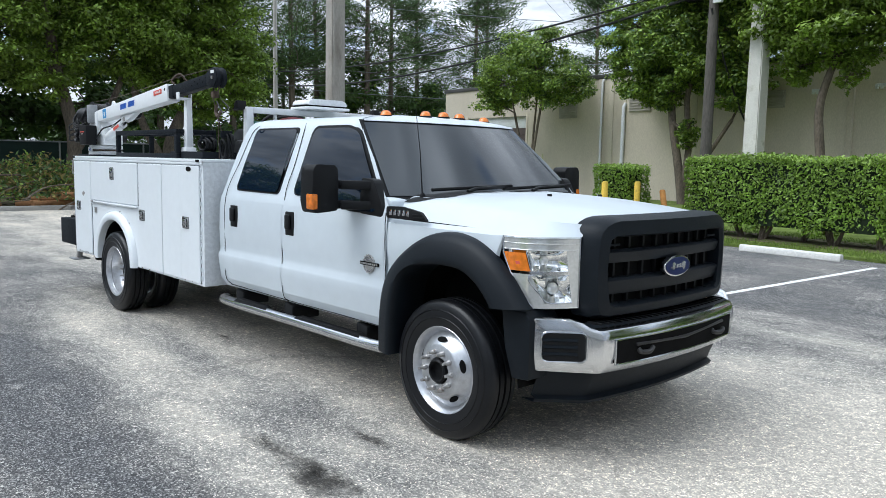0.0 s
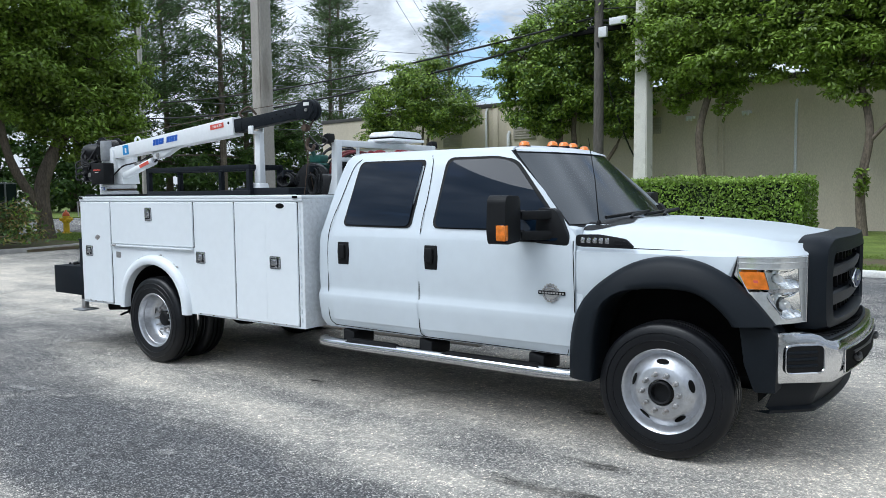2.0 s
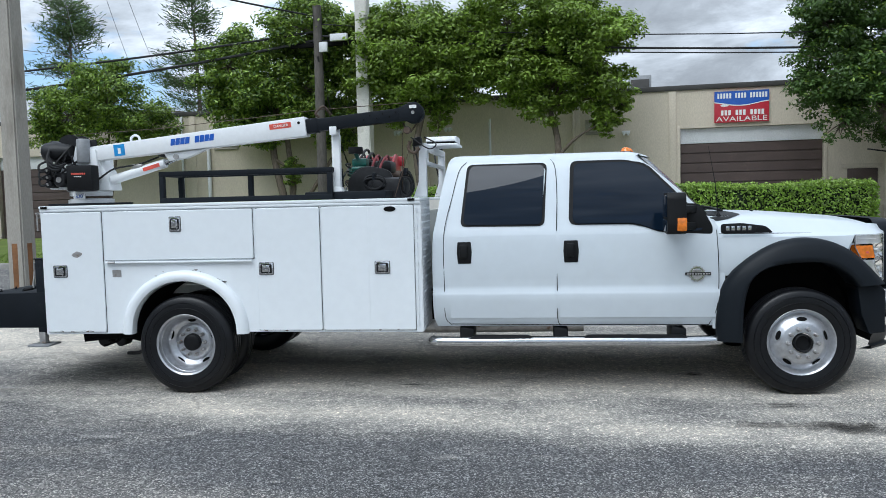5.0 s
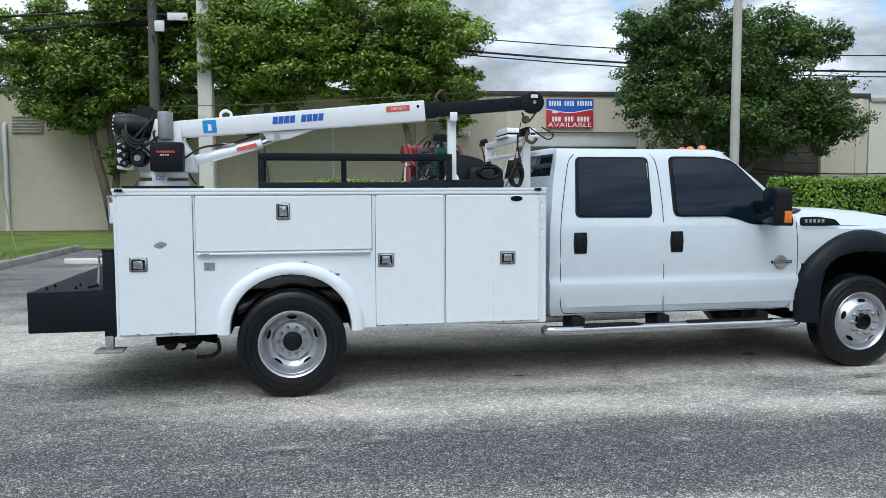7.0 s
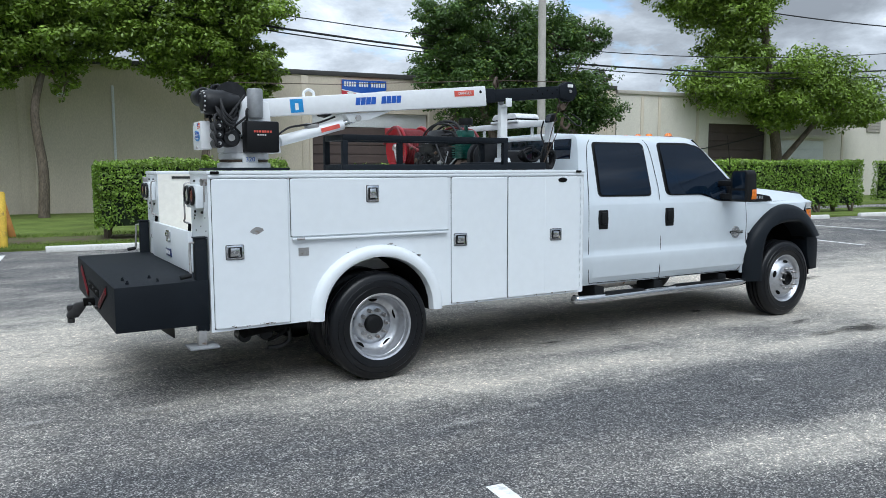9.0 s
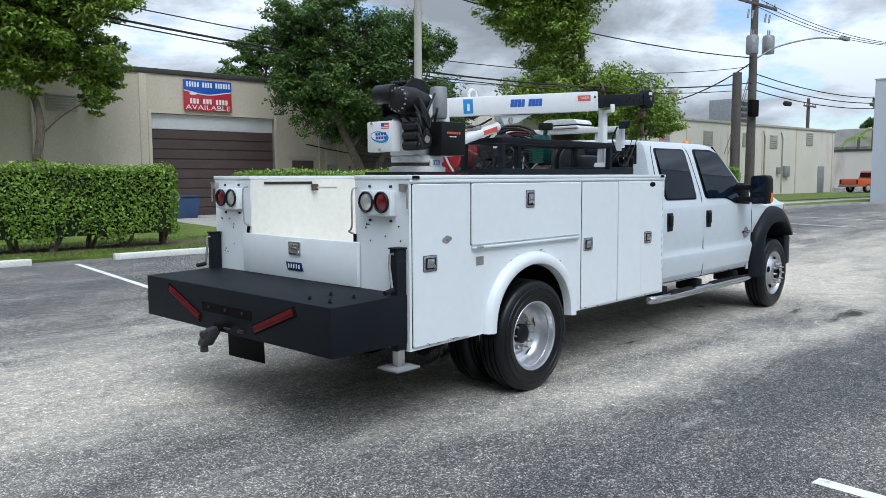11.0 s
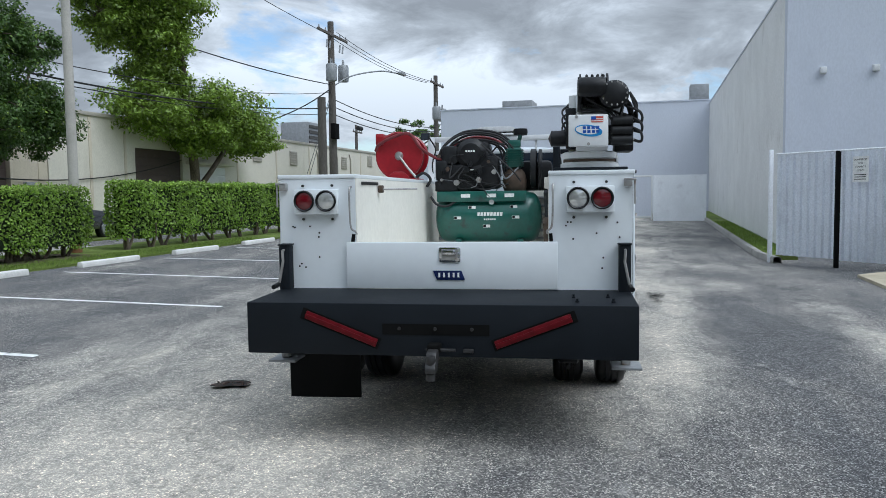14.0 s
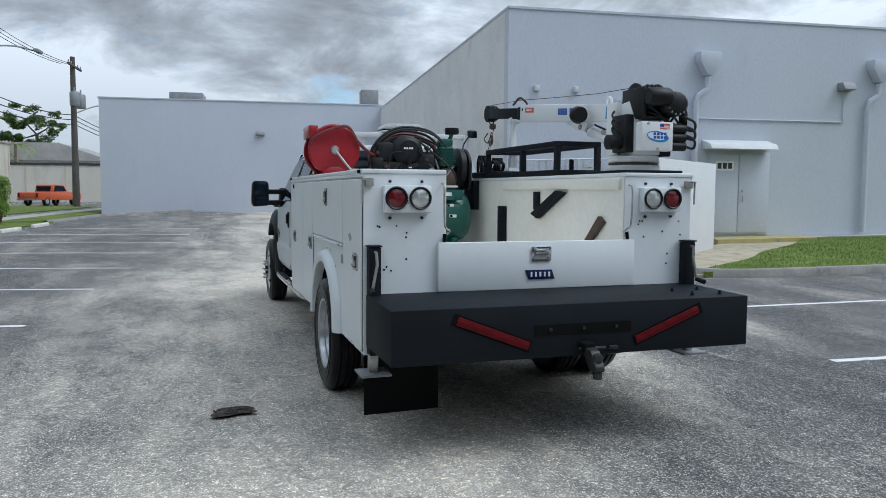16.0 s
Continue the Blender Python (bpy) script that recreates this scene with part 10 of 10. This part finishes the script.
for k, (r, w, h, x0) in enumerate(((0.013, 0.40, 2.08, 1.35), (0.012, 0.34, 2.05, 1.40), (0.013, 0.30, 2.03, 1.46), (0.012, 0.26, 1.99, 1.38), (0.012, 0.36, 2.02, 1.55), (0.010, 0.38, 2.06, 1.30), (0.010, 0.31, 2.00, 1.33), (0.009, 0.22, 2.01, 1.5))):
    pts = [(x0, 0.12 + w, 1.72), (x0 - 0.02, 0.10 + w * 0.9, 1.93), (x0, 0.12 + w * 0.3, h), (x0 + 0.02, 0.12 - w * 0.5, h - 0.02), (x0, 0.10 - w * 0.9, 1.88), (x0 + 0.03, 0.05 - w * 0.8, 1.66)]
    part("air_hose", tube(curve_points(pts), r, 8), "hose_red" if k in (2, 4) else "wire", ac, "looped rubber air hose")
for k in range(16):
    c = Vector((TX - 0.215 - rng.uniform(0, 0.03), rng.uniform(-0.12, 0.48), rng.uniform(1.53, 1.92)))
    e = rng.uniform(0.012, 0.03)
    part("fitting", lathe([(0, -e), (e * 0.7, -e), (e * 0.7, -e * 0.3), (e, -e * 0.3), (e, e * 0.4), (e * 0.55, e * 0.4), (e * 0.55, e), (0, e)], c, rng.choice((0, 2)), 8), rng.choice(("steel", "engine", "cast", "engine")), ac)
for k in range(22):
    a = Vector((rng.uniform(1.16, 1.3), rng.uniform(-0.35, 0.5), rng.uniform(1.5, 1.95)))
    b = Vector((rng.uniform(1.18, 1.35), rng.uniform(-0.35, 0.55), rng.uniform(1.45, 1.9)))
    mid = a.lerp(b, 0.5) + Vector((-0.06, rng.uniform(-0.1, 0.1), rng.uniform(-0.14, 0.06)))
    part("wire_run", tube(curve_points([a, mid, b], 6), rng.choice((0.004, 0.005, 0.008)), 6), rng.choice(("wire", "wire", "wire_pale")), ac)
part("drain_hose", tube(curve_points([(1.20, 0.56, 1.45), (1.16, 0.50, 1.38), (1.17, 0.40, 1.36), (1.2, 0.3, 1.42)]), 0.012, 8), "wire", ac)

# ---- hose reel ----
hs = thing("hose_reel", (1.36, 0.87, 1.616), "red hose reel with wound red hose on the compartment top", "hose reel")
RC = Vector((1.36, 0.87, 1.852))
for dx in (-0.15, 0.15):
    fd = part("flange", lathe([(0.0, -0.012), (0.05, -0.02), (0.20, -0.012), (0.222, -0.016), (0.235, -0.006), (0.235, 0.006), (0.222, 0.012), (0, 0.012)], RC + Vector((dx, 0, 0)), 0, 40), "reel_red", hs, "dished red reel flange")
    part("axle_cap", lathe([(0, -0.03), (0.03, -0.028), (0.042, -0.012), (0.045, 0.01)], RC + Vector((dx - 0.012, 0, 0)), 0, 18), "steel", fd)
for k in range(9):
    part("hose_turn", lathe([(0.16, -0.014), (0.185, -0.012), (0.198, 0.0), (0.185, 0.012), (0.16, 0.014)], RC + Vector((-0.124 + 0.031 * k, 0, 0)), 0, 32), "hose_red", hs, "turn of red hose")
part("stand", prism([(0.73, 1.617), (1.02, 1.617), (0.92, 1.83), (0.83, 1.83)], 0, 1.54, 1.56, bevel=0.004), "reel_red", hs)
part("stand", prism([(0.73, 1.617), (1.02, 1.617), (0.92, 1.70), (0.83, 1.70)], 0, 1.165, 1.18, bevel=0.004), "reel_red", hs)
part("base", boxes((1.15, 1.58, 0.70, 1.04, 1.616, 1.634), bevel=0.004), "reel_red", hs)
part("guide_arm", boxes((1.18, 1.56, 1.02, 1.10, 1.96, 2.07), bevel=0.012), "reel_red", hs, "red hose guide")
part("feed_pipe", tube([(RC.x - 0.18, RC.y, RC.z), (RC.x - 0.20, RC.y - 0.10, RC.z - 0.13), (RC.x - 0.20, RC.y - 0.18, RC.z - 0.22)], 0.012, 8), "steel", hs)
part("feed_hose", tube(curve_points([(1.18, 1.10, 1.90), (1.16, 1.06, 1.96), (1.15, 0.92, 2.03), (1.15, 0.76, 2.06), (1.18, 0.66, 1.93), (1.25, 0.54, 1.84), (1.3, 0.45, 1.80)]), 0.015, 8), "hose_red", hs)
part("feed_hose", tube(curve_points([(1.16, 0.70, 1.64), (1.15, 0.62, 1.68), (1.18, 0.56, 1.62), (1.2, 0.60, 1.55)]), 0.014, 8), "wire", hs)


# ---- other vehicles, far off ----
def pickup(u, v, turn, mat, label):
    t = thing("pickup_truck", P(u, v), label, "pickup truck")
    m = Matrix.Translation(P(u, v)) @ Matrix.Rotation(radians(turn - 6), 4, "Z")

    def q(name, bm, mt, parent=None, lb=""):
        bm.transform(m)
        return part(name, bm, mt, parent or t, lb)
    q("body", prism(rounded([(-2.7, 0.5), (2.7, 0.48), (2.75, 0.95), (2.6, 1.08), (1.3, 1.12), (-2.68, 1.12)], 0.08, 3), 1, -0.95, 0.95, bevel=0.05), mat)
    q("cabin", prism(rounded([(-0.9, 1.10), (1.25, 1.10), (0.65, 1.72), (-0.65, 1.76)], 0.08, 3), 1, -0.78, 0.78, bevel=0.06), mat)
    q("rear_window", boxes((-0.88, -0.74, -0.62, 0.62, 1.22, 1.62)), "glass")
    for s in (-1, 1):
        q("side_window", prism([(-0.6, 1.2), (0.95, 1.2), (0.6, 1.62), (-0.5, 1.66)], 1, s * 0.79, s * 0.80), "glass")
        q("tail_lamp", boxes((-2.73, -2.69, s * 0.72, s * 0.92, 0.72, 1.05), bevel=0.01), "red_lens")
        for x in (-1.65, 1.75):
            wl2 = q("wheel", lathe(tyre_profile(0.24, 0.38, 0.21), (x, s * 0.83, 0.38), 1, 28), "rubber")
            q("rim", disc((x, s * 0.9, 0.38), 0.2, 1, 0.1), "alloy", wl2)
    q("tailgate", boxes((-2.735, -2.69, -0.7, 0.7, 0.62, 1.08), bevel=0.015), mat)
    q("bumper", boxes((-2.86, -2.7, -0.9, 0.9, 0.46, 0.60), bevel=0.03), "grey_metal")
    return t


pickup(64.0, 19.9, -22.0, "orange_paint", "orange pickup parked on the far street")


def small_car(u, v, turn, label):
    t = thing("car", P(u, v), label, "car")
    m = Matrix.Translation(P(u, v)) @ Matrix.Rotation(radians(turn - 6), 4, "Z")

    def q(name, bm, mt, parent=None, lb=""):
        bm.transform(m)
        return part(name, bm, mt, parent or t, lb)
    q("body", prism(rounded([(-2.2, 0.35), (2.2, 0.32), (2.25, 0.70), (1.9, 0.86), (0.9, 0.95), (-2.1, 0.95), (-2.25, 0.75)], 0.08, 3), 1, -0.88, 0.88, bevel=0.05), "black_paint")
    q("cabin", prism(rounded([(-1.9, 0.93), (1.05, 0.93), (0.3, 1.38), (-1.3, 1.40)], 0.1, 3), 1, -0.72, 0.72, bevel=0.08), "glass")
    q("roof", boxes((-1.2, 0.25, -0.66, 0.66, 1.38, 1.43), bevel=0.02), "black_paint")
    for s in (-1, 1):
        q("headlamp", boxes((2.12, 2.24, s * 0.55, s * 0.85, 0.62, 0.76), bevel=0.02), "clear_lens")
        q("tail_lamp", boxes((-2.25, -2.16, s * 0.5, s * 0.84, 0.66, 0.82), bevel=0.02), "red_lens")
        for x in (-1.35, 1.4):
            w2 = q("wheel", lathe(tyre_profile(0.2, 0.32, 0.2), (x, s * 0.79, 0.32), 1, 28), "rubber")
            q("rim", disc((x, s * 0.86, 0.32), 0.19, 1, 0.08), "alloy", w2)
    return t


small_car(14.2, 16.8, 8.0, "black car parked behind the hedge")
